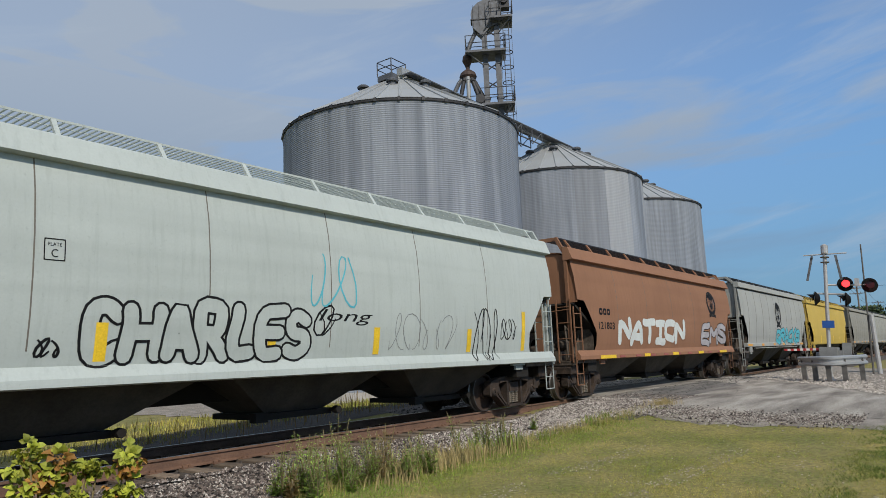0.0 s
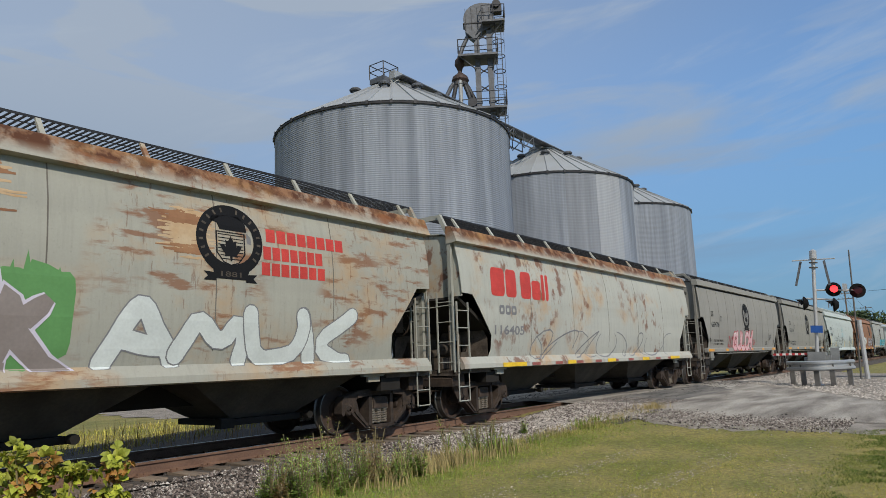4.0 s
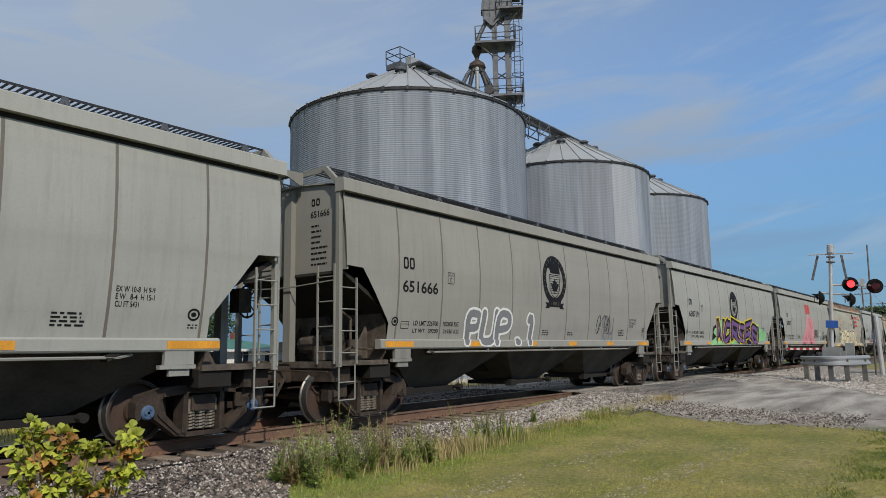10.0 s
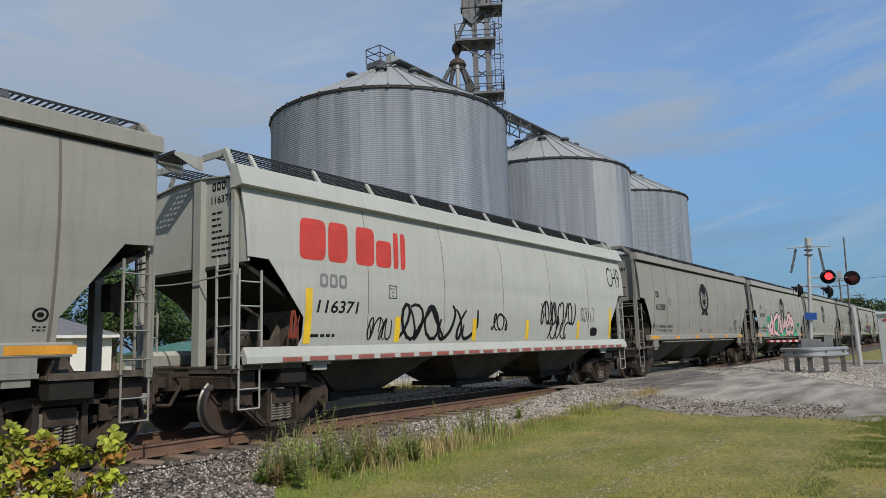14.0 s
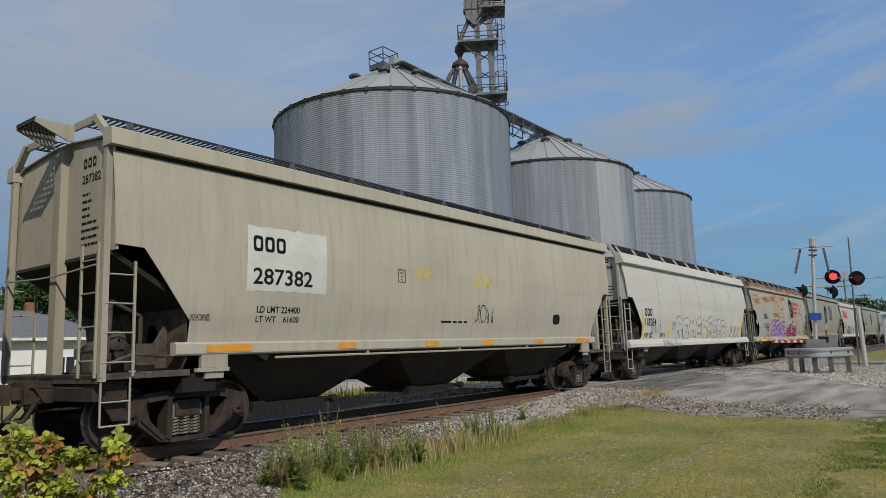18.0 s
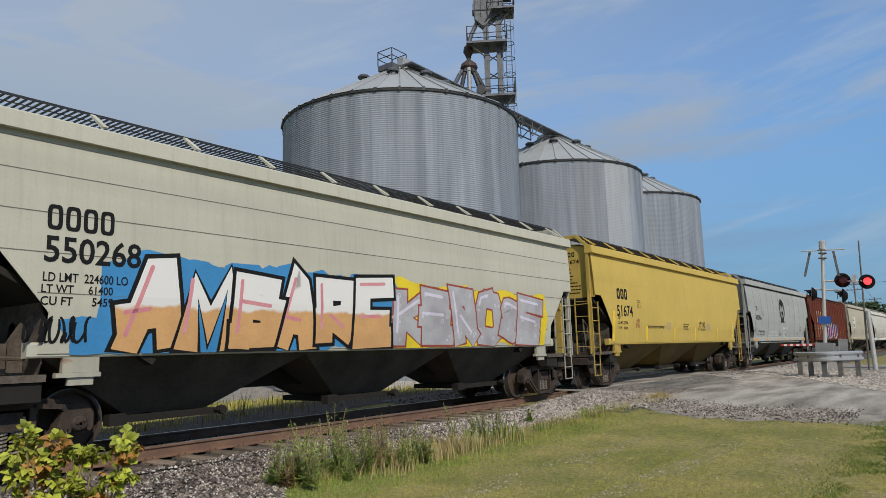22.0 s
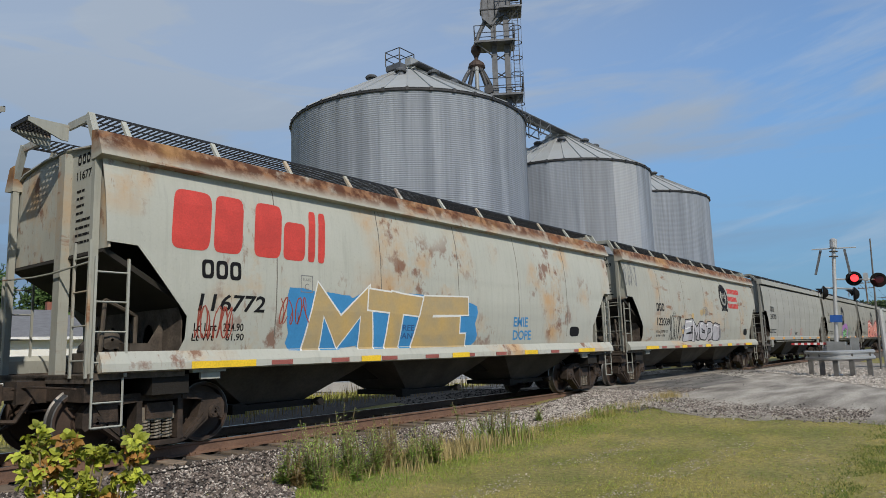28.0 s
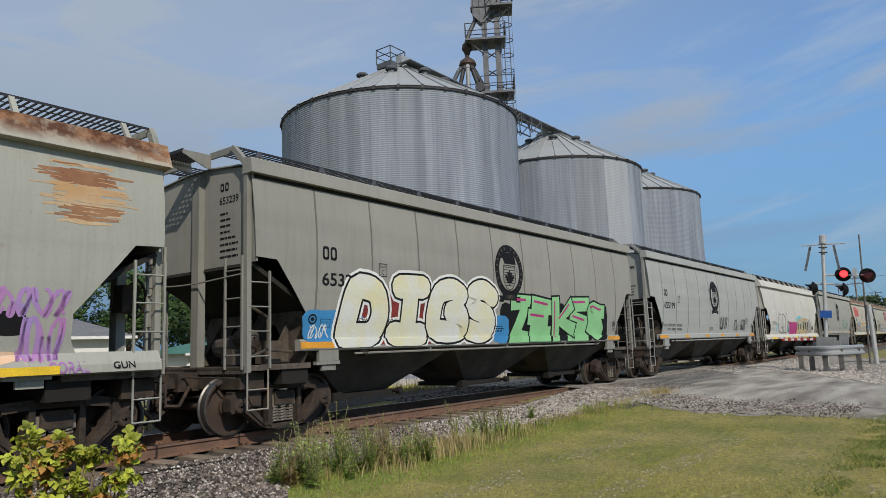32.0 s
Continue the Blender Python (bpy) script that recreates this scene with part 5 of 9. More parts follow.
def make_roof(hl, kind):
    z1, y1 = PROFILE[kind][-1][0], PROFILE[kind][-1][1]

    def go(bm):
        pts = [(-y1, z1 - 0.02), (-y1 * 0.8, z1 + 0.10), (-0.4, z1 + 0.18), (0.4, z1 + 0.18), (y1 * 0.8, z1 + 0.10), (y1, z1 - 0.02)]
        prism(bm, pts + [(y, z - 0.02) for y, z in reversed(pts)], -hl + 0.08, hl - 0.08, "x")
        return fixed(bm)
    return go


def make_lip(hl, kind):
    """The side plate along the eave."""
    z1, y1 = PROFILE[kind][-1][0], PROFILE[kind][-1][1]
    tall = {"rib": 0.25, "curved": 0.39, "post": 0.10, "flat": 0.24}[kind]

    def go(bm):
        lo = {"rib": z1 - 0.12, "post": z1 - 0.1, "flat": z1 - 0.20}.get(kind, z1 - 0.16)
        ch = {"curved": 0.03, "post": 0.05}.get(kind, 0.004)
        out = {"curved": 0.19, "post": 0.055}.get(kind, 0.125)
        top = 0.05 if kind == "curved" else out - 0.02
        prism(bm, [(-y1 - out, lo + ch), (-y1 - top, lo + tall - 0.02), (-y1 - top + 0.02, lo + tall), (-y1 + 0.12, lo + 0.02 + tall), (-y1 + 0.12, lo), (-y1 + 0.005, lo)], -hl - 0.01, hl + 0.01, "x")
        return fixed(bm)
    return go


def make_eave_shadow(hl, kind):
    """A dark strip on the side sheet, painted as the shadow gap behind the eave plate."""
    z1 = PROFILE[kind][-1][0]

    def go(bm):
        lo = z1 - 0.12
        rings = [[bm.verts.new((x, -half_width(kind, z) - d, z)) for x in (-hl + 0.1, hl - 0.1)] for z, d in ((lo - 0.065, 0.001), (lo - 0.055, 0.012), (lo + 0.01, 0.012))]
        for a, b in zip(rings, rings[1:]):
            bm.faces.new((a[0], a[1], b[1], b[0]))
        return fixed(bm)
    return go


def make_gusset(y1, z1, zw):
    """A small dark triangular bracket under the walkway's edge."""
    def go(bm):
        prism(bm, [(-0.13, z1 + 0.10), (0.13, z1 + 0.10), (0.04, zw), (-0.04, zw)], -1.19, -1.17)
        prism(bm, [(-y1 + 0.08, z1 + 0.10), (-1.0, z1 + 0.10), (-1.0, zw - 0.02), (-1.14, zw - 0.02)], -0.012, 0.012, "x")
        return fixed(bm)
    return go


def make_sill(hl, kind):
    def go(bm):
        if kind == "curved":
            pts = [(-1.50, 1.38), (-1.60, 1.22), (-1.61, 1.12), (-1.50, 1.10), (-1.44, 1.30)]
            prism(bm, pts, -hl + 0.1, hl - 0.1, "x")
        elif kind == "post":
            prism(bm, [(-1.56, 1.30), (-1.56, 1.46), (-1.40, 1.46), (-1.40, 1.30)], -hl + 1.2, hl - 1.2, "x")
        else:
            prism(bm, [(-1.49, 1.31), (-1.505, 1.33), (-1.505, 1.47), (-1.47, 1.50), (-1.36, 1.50), (-1.36, 1.31)], -hl + 1.1, hl - 1.1, "x")
        return fixed(bm)
    return go


def make_end(hl, kind):
    z1, y1 = PROFILE[kind][-1][0], PROFILE[kind][-1][1]

    def go(bm):
        yb = half_width(kind, 2.8) - 0.03
        pts = [(-yb, 2.75), (-half_width(kind, 3.5) + 0.03, 3.5), (-y1 + 0.03, z1), (-0.4, z1 + 0.2), (0.4, z1 + 0.2), (y1 - 0.03, z1), (half_width(kind, 3.5) - 0.03, 3.5), (yb, 2.75)]
        prism(bm, pts, hl - 0.16, hl - 0.13, "x")
        return fixed(bm)
    return go


def make_slope(hl, kind):
    def go(bm):
        prism(bm, [(hl - 0.14, 2.77), (hl - 0.12, 2.70), (hl - 2.75, 1.18), (hl - 2.80, 1.26)], -1.46, 1.46)
        return fixed(bm)
    return go


def make_bulkhead(hl):
    """Upright cross plate over the truck, with an oval hole in each half."""
    def go(bm):
        n, xb = 24, hl - 1.31
        for s in (-1, 1):
            rings = []
            for dx in (0.0, 0.02):
                outer, inner = [], []
                for i in range(n):
                    a = math.tau * (i + 0.5) / n
                    c, q = math.cos(a), math.sin(a)
                    k = min(0.71 / max(abs(c), 1e-6), 0.46 / max(abs(q), 1e-6))
                    outer.append(bm.verts.new((xb + dx, s * 0.73 + k * c, 1.54 + k * q)))
                    inner.append(bm.verts.new((xb + dx, s * 0.55 + 0.17 * c, 1.52 + 0.27 * q)))
                rings += [outer, inner]
            for o, p in ((rings[0], rings[1]), (rings[2], rings[3]), (rings[1], rings[3]), (rings[0], rings[2])):
                for i in range(n):
                    bm.faces.new((o[i], o[(i + 1) % n], p[(i + 1) % n], p[i]))
            prism(bm, [(xb + 0.04, 1.10), (xb + 0.50, 1.10), (xb + 0.04, 1.85)], s * 0.98 - 0.012, s * 0.98 + 0.012)
        return fixed(bm)
    return go


def make_crossover(z1, zw):
    """Short grated platform on two tapered bracket plates."""
    def go(bm):
        for i in range(10):
            box(bm, -0.02 + 0.052 * i, -0.004 + 0.052 * i, -0.45, 0.12, zw - 0.03, zw)
        for q in (-0.45, -0.33, -0.21, -0.09, 0.03, 0.12):
            box(bm, -0.03, 0.49, q - 0.006, q + 0.006, zw - 0.035, zw)
        box(bm, 0.48, 0.50, -0.46, 0.13, zw - 0.04, zw + 0.02)
        return bm
    return go


def make_bracket(z1, zw):
    def go(bm):
        prism(bm, [(-0.04, zw - 0.24), (0.05, zw - 0.24), (0.50, zw - 0.06), (0.50, zw), (-0.04, zw)], -0.012, 0.012)
        return fixed(bm)
    return go


def make_end_rail(zw):
    def go(bm):
        box(bm, -0.02, 0.02, 0.44, 1.12, zw - 0.07, zw + 0.04)
        return bm
    return go


def make_corner_post(y1, z1, zw):
    """A flat post that leans in above the eave to the walkway's corner."""
    def go(bm):
        prism(bm, [(-y1 + 0.02, 1.0), (-y1 + 0.11, 1.0), (-y1 + 0.11, z1 + 0.02), (-1.03, zw), (-1.12, zw + 0.04), (-y1 + 0.02, z1 + 0.06)], -0.045, 0.045, "x")
        return fixed(bm)
    return go


def make_bay(xc, w_top, w_bot, zb):
    def go(bm):
        zt = 1.42
        top = [(xc - w_top / 2, -1.42), (xc + w_top / 2, -1.42), (xc + w_top / 2, 1.42), (xc - w_top / 2, 1.42)]
        bot = [(xc - w_bot / 2, -0.62), (xc + w_bot / 2, -0.62), (xc + w_bot / 2, 0.62), (xc - w_bot / 2, 0.62)]
        mid = [(xc - w_top / 2, -1.36), (xc + w_top / 2, -1.36), (xc + w_top / 2, 1.36), (xc - w_top / 2, 1.36)]
        rings = [[bm.verts.new((x, y, z)) for x, y in ring] for ring, z in ((top, zt), (mid, zt - 0.12), (bot, zb))]
        for a, b in zip(rings, rings[1:]):
            for i in range(4):
                bm.faces.new((a[i], a[(i + 1) % 4], b[(i + 1) % 4], b[i]))
        bm.faces.new(rings[0])
        bm.faces.new(rings[2][::-1])
        return fixed(bm)
    return go


def make_gate(xc, w, zb):
    def go(bm):
        box(bm, xc - w / 2 - 0.12, xc + w / 2 + 0.12, -0.72, 0.72, zb - 0.07, zb + 0.03)
        box(bm, xc - w / 2 - 0.3, xc - w / 2 - 0.05, -0.78, -0.60, zb - 0.10, zb + 0.06)
        rod(bm, (xc + w / 2 + 0.1, -0.9, zb), (xc + w / 2 + 0.1, 0.9, zb), 0.035, 8)
        rod(bm, (xc + w / 2 + 0.1, -0.95, zb), (xc + w / 2 + 0.1, -0.82, zb), 0.07, 8)
        return bm
    return go


def make_ladder(w, z0, z1, rungs, axis):
    """A ladder in the x-z (axis x) or y-z plane, from its own origin."""
    def go(bm):
        def p(u, z):
            return (u, 0, z) if axis == "x" else (0, u, z)
        for u in (0, w):
            q = p(u, 0)
            box(bm, q[0] - 0.016, q[0] + 0.016, q[1] - 0.016, q[1] + 0.016, z0, z1)
        for i in range(rungs):
            z = z0 + (z1 - z0) * (i + 0.5) / rungs
            rod(bm, p(0, z), p(w, z), 0.013, 5)
        return bm
    return go


def make_step(w, z0, z1, axis):
    def go(bm):
        pts = [(0.0, z1), (0.0, z0), (w, z0), (w, z1)]
        path_rod(bm, [((u, 0, z) if axis == "x" else (0, u, z)) for u, z in pts], 0.016, 5)
        if z1 - z0 > 0.35:
            z = (z0 + z1) / 2
            rod(bm, ((0, 0, z)), ((w, 0, z) if axis == "x" else (0, w, z)), 0.014, 5)
        return bm
    return go


WHEEL_R = 0.457
GAUGE_Y = 0.73


def make_wheelset(bm):
    for s in (-1, 1):
        pr = [(0.10, 0.86), (0.17, 0.86), (0.18, 0.80), (0.33, 0.755), (0.385, 0.765), (0.395, 0.845), (0.435, 0.85), (0.45, 0.845), (WHEEL_R, 0.80), (WHEEL_R + 0.004, 0.735), (WHEEL_R + 0.028, 0.715), (WHEEL_R + 0.026, 0.69), (0.40, 0.685), (0.36, 0.73), (0.2, 0.72), (0.10, 0.70)]
        lathe(bm, [(r, s * y) for r, y in pr], 32, axis="y")
    lathe(bm, [(0.085, -1.1), (0.075, 0), (0.085, 1.1)], 12, axis="y")
    for f in bm.faces:
        c = f.calc_center_median()
        q = math.hypot(c.x, c.z)
        if q > 0.44:
            f.material_index = 1
    old = set(bm.faces)
    make_cap(bm)
    for f in bm.faces:
        if f not in old:
            f.material_index = 2
    return bm


def make_cap(bm):
    """Bearing end caps with three bolts, which show the turning."""
    for s in (-1, 1):
        lathe(bm, [(0.105, s * 1.02), (0.105, s * 1.15), (0.085, s * 1.175), (0.02, s * 1.18)], 16, axis="y")
        for k in range(3):
            a = 2 * math.pi * k / 3
            x, z = 0.055 * math.cos(a), 0.055 * math.sin(a)
            rod(bm, (x, s * 1.17, z), (x, s * 1.20, z), 0.017, 6)
    return fixed(bm)


def make_sideframe(bm):
    """Three-piece truck side frame: arched top chord, pedestal jaws, diagonals, columns and spring seat round real openings."""
    prism(bm, [(-1.07, 0.58), (-1.0, 0.70), (-0.62, 0.79), (-0.3, 0.81), (0.3, 0.81), (0.62, 0.79), (1.0, 0.70), (1.07, 0.58), (0.78, 0.58), (0.60, 0.67), (0.3, 0.69), (-0.3, 0.69), (-0.60, 0.67), (-0.78, 0.58)], -0.10, 0.10)
    for s in (-1, 1):
        prism(bm, [(s * 0.985, 0.60), (s * 1.07, 0.60), (s * 1.07, 0.40), (s * 1.03, 0.35), (s * 0.985, 0.38)], -0.10, 0.10)
        prism(bm, [(s * 0.80, 0.60), (s * 0.79, 0.36), (s * 0.72, 0.31), (s * 0.44, 0.09), (s * 0.28, 0.07), (s * 0.28, 0.17), (s * 0.40, 0.19), (s * 0.60, 0.40), (s * 0.67, 0.62)], -0.10, 0.10)
        prism(bm, [(s * 0.27, 0.10), (s * 0.36, 0.14), (s * 0.345, 0.70), (s * 0.27, 0.70)], -0.125, 0.125)
        prism(bm, [(s * 0.66, 0.72), (s * 0.34, 0.75), (s * 0.34, 0.69), (s * 0.66, 0.66)], -0.13, 0.13)
        prism(bm, [(s * 0.75, 0.42), (s * 0.70, 0.36), (s * 0.42, 0.12), (s * 0.38, 0.14), (s * 0.66, 0.40), (s * 0.70, 0.46)], -0.13, 0.13)
    prism(bm, [(-0.30, 0.07), (0.30, 0.07), (0.30, 0.14), (-0.30, 0.14)], -0.14, 0.14)
    return fixed(bm)


def make_springs(bm):
    box(bm, -0.25, 0.25, -0.05, 0.05, 0.42, 0.60)
    for x in (-0.17, 0.0, 0.17):
        pts = []
        for i in range(49):
            a = 2 * math.pi * i / 8
            pts.append((x + 0.062 * math.cos(a), 0.055 * math.sin(a), 0.15 + 0.27 * i / 48))
        path_rod(bm, pts, 0.017, 4)
    box(bm, -0.27, 0.27, -0.09, 0.09, 0.105, 0.14)
    return bm


def make_bolster(bm):
    box(bm, -0.2, 0.2, -1.15, 1.15, 0.44, 0.66)
    box(bm, -0.62, -0.5, -0.85, 0.85, 0.30, 0.42)
    box(bm, 0.5, 0.62, -0.85, 0.85, 0.30, 0.42)
    for s in (-1, 1):
        for q in (-1, 1):
            box(bm, s * 0.47, s * 0.43, q * 0.64, q * 0.84, 0.25, 0.62)
    return bm


def make_adapter(bm):
    box(bm, -0.13, 0.13, -0.10, 0.10, 0.47, 0.60)
    return bm


def truck(parent, x, cap_material):
    tr = new("truck")
    tr.parent = parent
    tr.matrix_basis = pose(x, 0, 0)
    tr["label"] = "cast steel two-axle truck"
    piece("bolster", "bolster", make_bolster, M_TRUCK, tr)
    sets = []
    for s in (-1, 1):
        piece("side_frame", "side_frame", make_sideframe, M_TRUCK, tr, pose(0, s * 1.04, 0))
        piece("spring_nest", "spring_nest", make_springs, M_SPRING, tr, pose(0, s * 1.06, 0), "coil springs")
        for xa in (-0.889, 0.889):
            piece("bearing_adapter", "bearing_adapter", make_adapter, M_TRUCK, tr, pose(xa, s * 1.04, 0))
    for dx in (-0.889, 0.889):
        ws = piece("wheelset", ("wheelset", cap_material.name), make_wheelset, M_WHEEL, tr, pose(dx, 0, WHEEL_R), "steel wheels with polished treads on an axle", True)
        if len(ws.data.materials) == 1:
            ws.data.materials.append(M_TREAD)
            ws.data.materials.append(cap_material)
        sets.append((dx, (ws,)))
    return sets


M_SPRING = mat("spring_steel", (0.28, 0.24, 0.19), 0.6, 0.4)
M_CAPBLUE = mat("blue_bearing_cap", (0.075, 0.125, 0.22), 0.6)
M_GRATE = mat("roofwalk_grating", (0.022, 0.022, 0.025), 0.6, 0.2)
# Near-black: shade under the wagons is put into this colour with the grime.
M_UNDER = mat("grimy_shaded_underframe", (0.013, 0.0105, 0.008), 0.9, 0.0, (0.007, 0.0055, 0.004), 2, 0.7, 20, 0.15, 0.2, 40)


M_GEAR = mat("dusty_brake_gear", (0.11, 0.09, 0.07), 0.75, 0.2, (0.04, 0.03, 0.022), 5, 0.8)
# The sheets are wagon grey; their deep shade is put into this colour.
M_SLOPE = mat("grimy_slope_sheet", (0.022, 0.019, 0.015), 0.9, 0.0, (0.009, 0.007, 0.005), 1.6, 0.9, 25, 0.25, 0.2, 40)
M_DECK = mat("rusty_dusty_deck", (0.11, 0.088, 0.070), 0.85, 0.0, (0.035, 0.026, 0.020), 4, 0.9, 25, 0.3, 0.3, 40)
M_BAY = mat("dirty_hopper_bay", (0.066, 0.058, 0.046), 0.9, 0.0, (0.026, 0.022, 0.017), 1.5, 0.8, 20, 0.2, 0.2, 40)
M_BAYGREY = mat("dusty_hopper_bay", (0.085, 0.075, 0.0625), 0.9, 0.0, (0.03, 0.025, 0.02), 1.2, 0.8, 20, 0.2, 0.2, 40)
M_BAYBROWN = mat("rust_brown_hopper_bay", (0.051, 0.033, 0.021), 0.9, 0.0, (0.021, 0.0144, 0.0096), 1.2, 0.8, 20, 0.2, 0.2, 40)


def make_walk(hl, z, y, side):
    """Roof walkway grating: long bars with cross bars."""
    def go(bm):
        for yy in (0.30, 0.60):
            box(bm, -hl, hl, y + side * yy - 0.006, y + side * yy + 0.006, z + 0.01, z + 0.024)
        for i in range(int(hl * 2 / 0.09)):
            x = -hl + 0.09 * i
            q = [bm.verts.new((x + dx, y + side * dy, z + dz)) for dy in (0.0, 0.6) for dx, dz in ((0, 0.026), (0, 0.008), (0.026, 0.008), (0.026, 0.026))]
            for k in range(4):
                bm.faces.new((q[k], q[(k + 1) % 4], q[4 + (k + 1) % 4], q[4 + k]))
        box(bm, -hl, hl, y - 0.006, y + 0.006, z - 0.002, z + 0.032)
        return bm
    return go


def make_support(y1, z1, zw):
    """A flat strut slanting from the eave up to the walkway's edge."""
    def go(bm):
        prism(bm, [(-y1 - 0.03, z1 + 0.10), (-y1 + 0.05, z1 + 0.10), (-1.10, zw + 0.01), (-1.14, zw + 0.01)], -0.035, 0.035, "x")
        return fixed(bm)
    return go


def make_hatch(ln, z):
    def go(bm):
        prism(bm, [(-0.32, z), (-0.28, z + 0.12), (0.28, z + 0.12), (0.32, z)], -ln / 2 + 0.15, ln / 2 - 0.15, "x")
        return fixed(bm)
    return go


def make_coupler(hl):
    def go(bm):
        box(bm, hl - 0.2, hl + 0.35, -0.2, 0.2, 0.72, 1.02)
        box(bm, hl + 0.35, hl + 0.55, -0.11, 0.11, 0.78, 0.95)
        box(bm, hl + 0.50, hl + 0.72, -0.17, 0.14, 0.72, 1.0)
        path_rod(bm, [(hl + 0.2, 0.3, 0.8), (hl + 0.4, 0.32, 0.5), (hl + 0.62, 0.28, 0.52)], 0.03, 6)
        return bm
    return go


def make_uncoupling(hl):
    def go(bm):
        path_rod(bm, [(hl + 0.45, 0.0, 0.9), (hl + 0.25, -0.25, 0.95), (hl + 0.1, -1.35, 0.92), (hl + 0.08, -1.42, 0.62)], 0.016, 5)
        path_rod(bm, [(hl + 0.45, 0.0, 0.9), (hl + 0.25, 0.25, 0.95), (hl + 0.1, 1.35, 0.92)], 0.016, 5)
        path_rod(bm, [(hl - 0.1, -0.35, 0.8), (hl + 0.12, -0.45, 0.45), (hl + 0.3, -0.5, 0.30), (hl + 0.5, -0.4, 0.42)], 0.035, 6)
        return bm
    return go


def make_end_beam(hl):
    """End sill, brake beam and hanging rigging under the platform."""
    def go(bm):
        box(bm, hl - 0.5, hl - 0.03, -1.30, 1.30, 0.74, 1.0)
        box(bm, hl - 0.62, hl - 0.52, -1.05, 1.05, 0.42, 0.52)
        for y in (-1.15, -0.7, 0.7, 1.15):
            prism(bm, [(hl - 0.55, 0.75), (hl - 0.2, 0.75), (hl - 0.38, 0.45), (hl - 0.55, 0.45)], y - 0.02, y + 0.02)
        path_rod(bm, [(hl - 0.05, -0.62, 0.80), (hl + 0.10, -0.75, 0.55), (hl + 0.30, -0.70, 0.36), (hl + 0.62, -0.45, 0.44)], 0.035, 7)
        path_rod(bm, [(hl - 0.1, -1.2, 0.72), (hl - 0.05, -0.4, 0.58), (hl - 0.1, 0.9, 0.66)], 0.022, 5)
        lathe(bm, [(0.02, -0.25), (0.11, -0.22), (0.11, 0.22), (0.02, 0.25)], 10, (hl - 0.32, -0.95, 0.60), "y")
        return fixed(bm)
    return go


def make_platform(hl):
    def go(bm):
        box(bm, hl - 1.36, hl, -1.38, 1.38, 1.03, 1.08)
        box(bm, hl - 0.06, hl, -1.45, 1.45, 0.98, 1.10)
        for s in (-1, 1):
            box(bm, hl - 1.36, hl - 0.02, s * 1.42, s * 1.46, 1.02, 1.11)
        return bm
    return go


def make_centre_sill(hl):
    def go(bm):
        box(bm, -hl, hl, -0.2, 0.2, 0.72, 1.06)
        for s in (-1, 1):
            box(bm, s * 6.6 - 0.28, s * 6.6 + 0.28, -1.42, 1.42, 0.78, 1.04)
            prism(bm, [(s * 6.6 - 0.2, 1.02), (s * 6.6 + 0.2, 1.02), (s * 6.6 - s * 0.5, 1.95)], -0.03, 0.03)
        return fixed(bm)
    return go


def make_jack_pad(bm):
    box(bm, -0.22, 0.24, -0.070, 0.0, 1.12, 1.31)
    box(bm, -0.30, 0.26, -0.085, 0.0, 1.06, 1.118)
    box(bm, -0.14, 0.18, -0.055, 0.0, 0.96, 1.058)
    return bm


def make_brakes(hl):
    """Brake cylinder, reservoir, valve and pipes on the end platform."""
    def go(bm):
        lathe(bm, [(0.02, -0.75), (0.19, -0.70), (0.2, -0.2), (0.17, 0.1), (0.02, 0.15)], 12, (hl - 0.85, 0.3, 1.42), "y")
        lathe(bm, [(0.02, -1.15), (0.14, -1.10), (0.15, -0.75), (0.02, -0.7)], 12, (hl - 0.5, 0.1, 1.55), "y")
        box(bm, hl - 1.05, hl - 0.75, -1.05, -0.75, 1.12, 1.5)
        box(bm, hl - 0.45, hl - 0.15, -0.95, -0.65, 1.12, 1.38)
        path_rod(bm, [(hl - 0.9, -0.9, 1.5), (hl - 0.9, -0.9, 1.9), (hl - 0.4, -1.0, 2.1), (hl - 0.3, -1.1, 1.2)], 0.03, 6)
        path_rod(bm, [(hl - 1.2, -1.2, 1.3), (hl - 0.6, -1.25, 1.35), (hl - 0.2, -1.2, 1.2)], 0.025, 6)
        return fixed(bm)
    return go


def make_brake_wheel(hl):
    def go(bm):
        pts = [(hl + 0.02, -0.65 + 0.28 * math.cos(a), 2.15 + 0.28 * math.sin(a)) for a in [2 * math.pi * k / 16 for k in range(17)]]
        path_rod(bm, pts, 0.018, 5)
        for k in range(4):
            a = math.pi * k / 4
            rod(bm, (hl + 0.02, -0.65 + 0.27 * math.cos(a), 2.15 + 0.27 * math.sin(a)), (hl + 0.02, -0.65 - 0.27 * math.cos(a), 2.15 - 0.27 * math.sin(a)), 0.012, 4)
        box(bm, hl - 0.25, hl, -0.78, -0.52, 1.95, 2.35)
        return bm
    return go


def make_rib(kind, w=0.035, d=0.022):
    def go(bm):
        zs = [z for z, _ in PROFILE[kind]]
        lo, hi = zs[0] + (0.2 if kind != "post" else 0.0), zs[-1] - 0.02
        pts = [lo] + [z for z in zs if lo < z < hi] + [hi]
        rings = [[bm.verts.new((dx, -half_width(kind, z) - dd, z)) for dx, dd in ((-w, 0), (-w * 0.7, d), (w * 0.7, d), (w, 0))] for z in pts]
        for a, b in zip(rings, rings[1:]):
            for i in range(3):
                bm.faces.new((a[i], a[i + 1], b[i + 1], b[i]))
        bm.faces.new(rings[0][::-1])
        bm.faces.new(rings[-1])
        return fixed(bm)
    return go


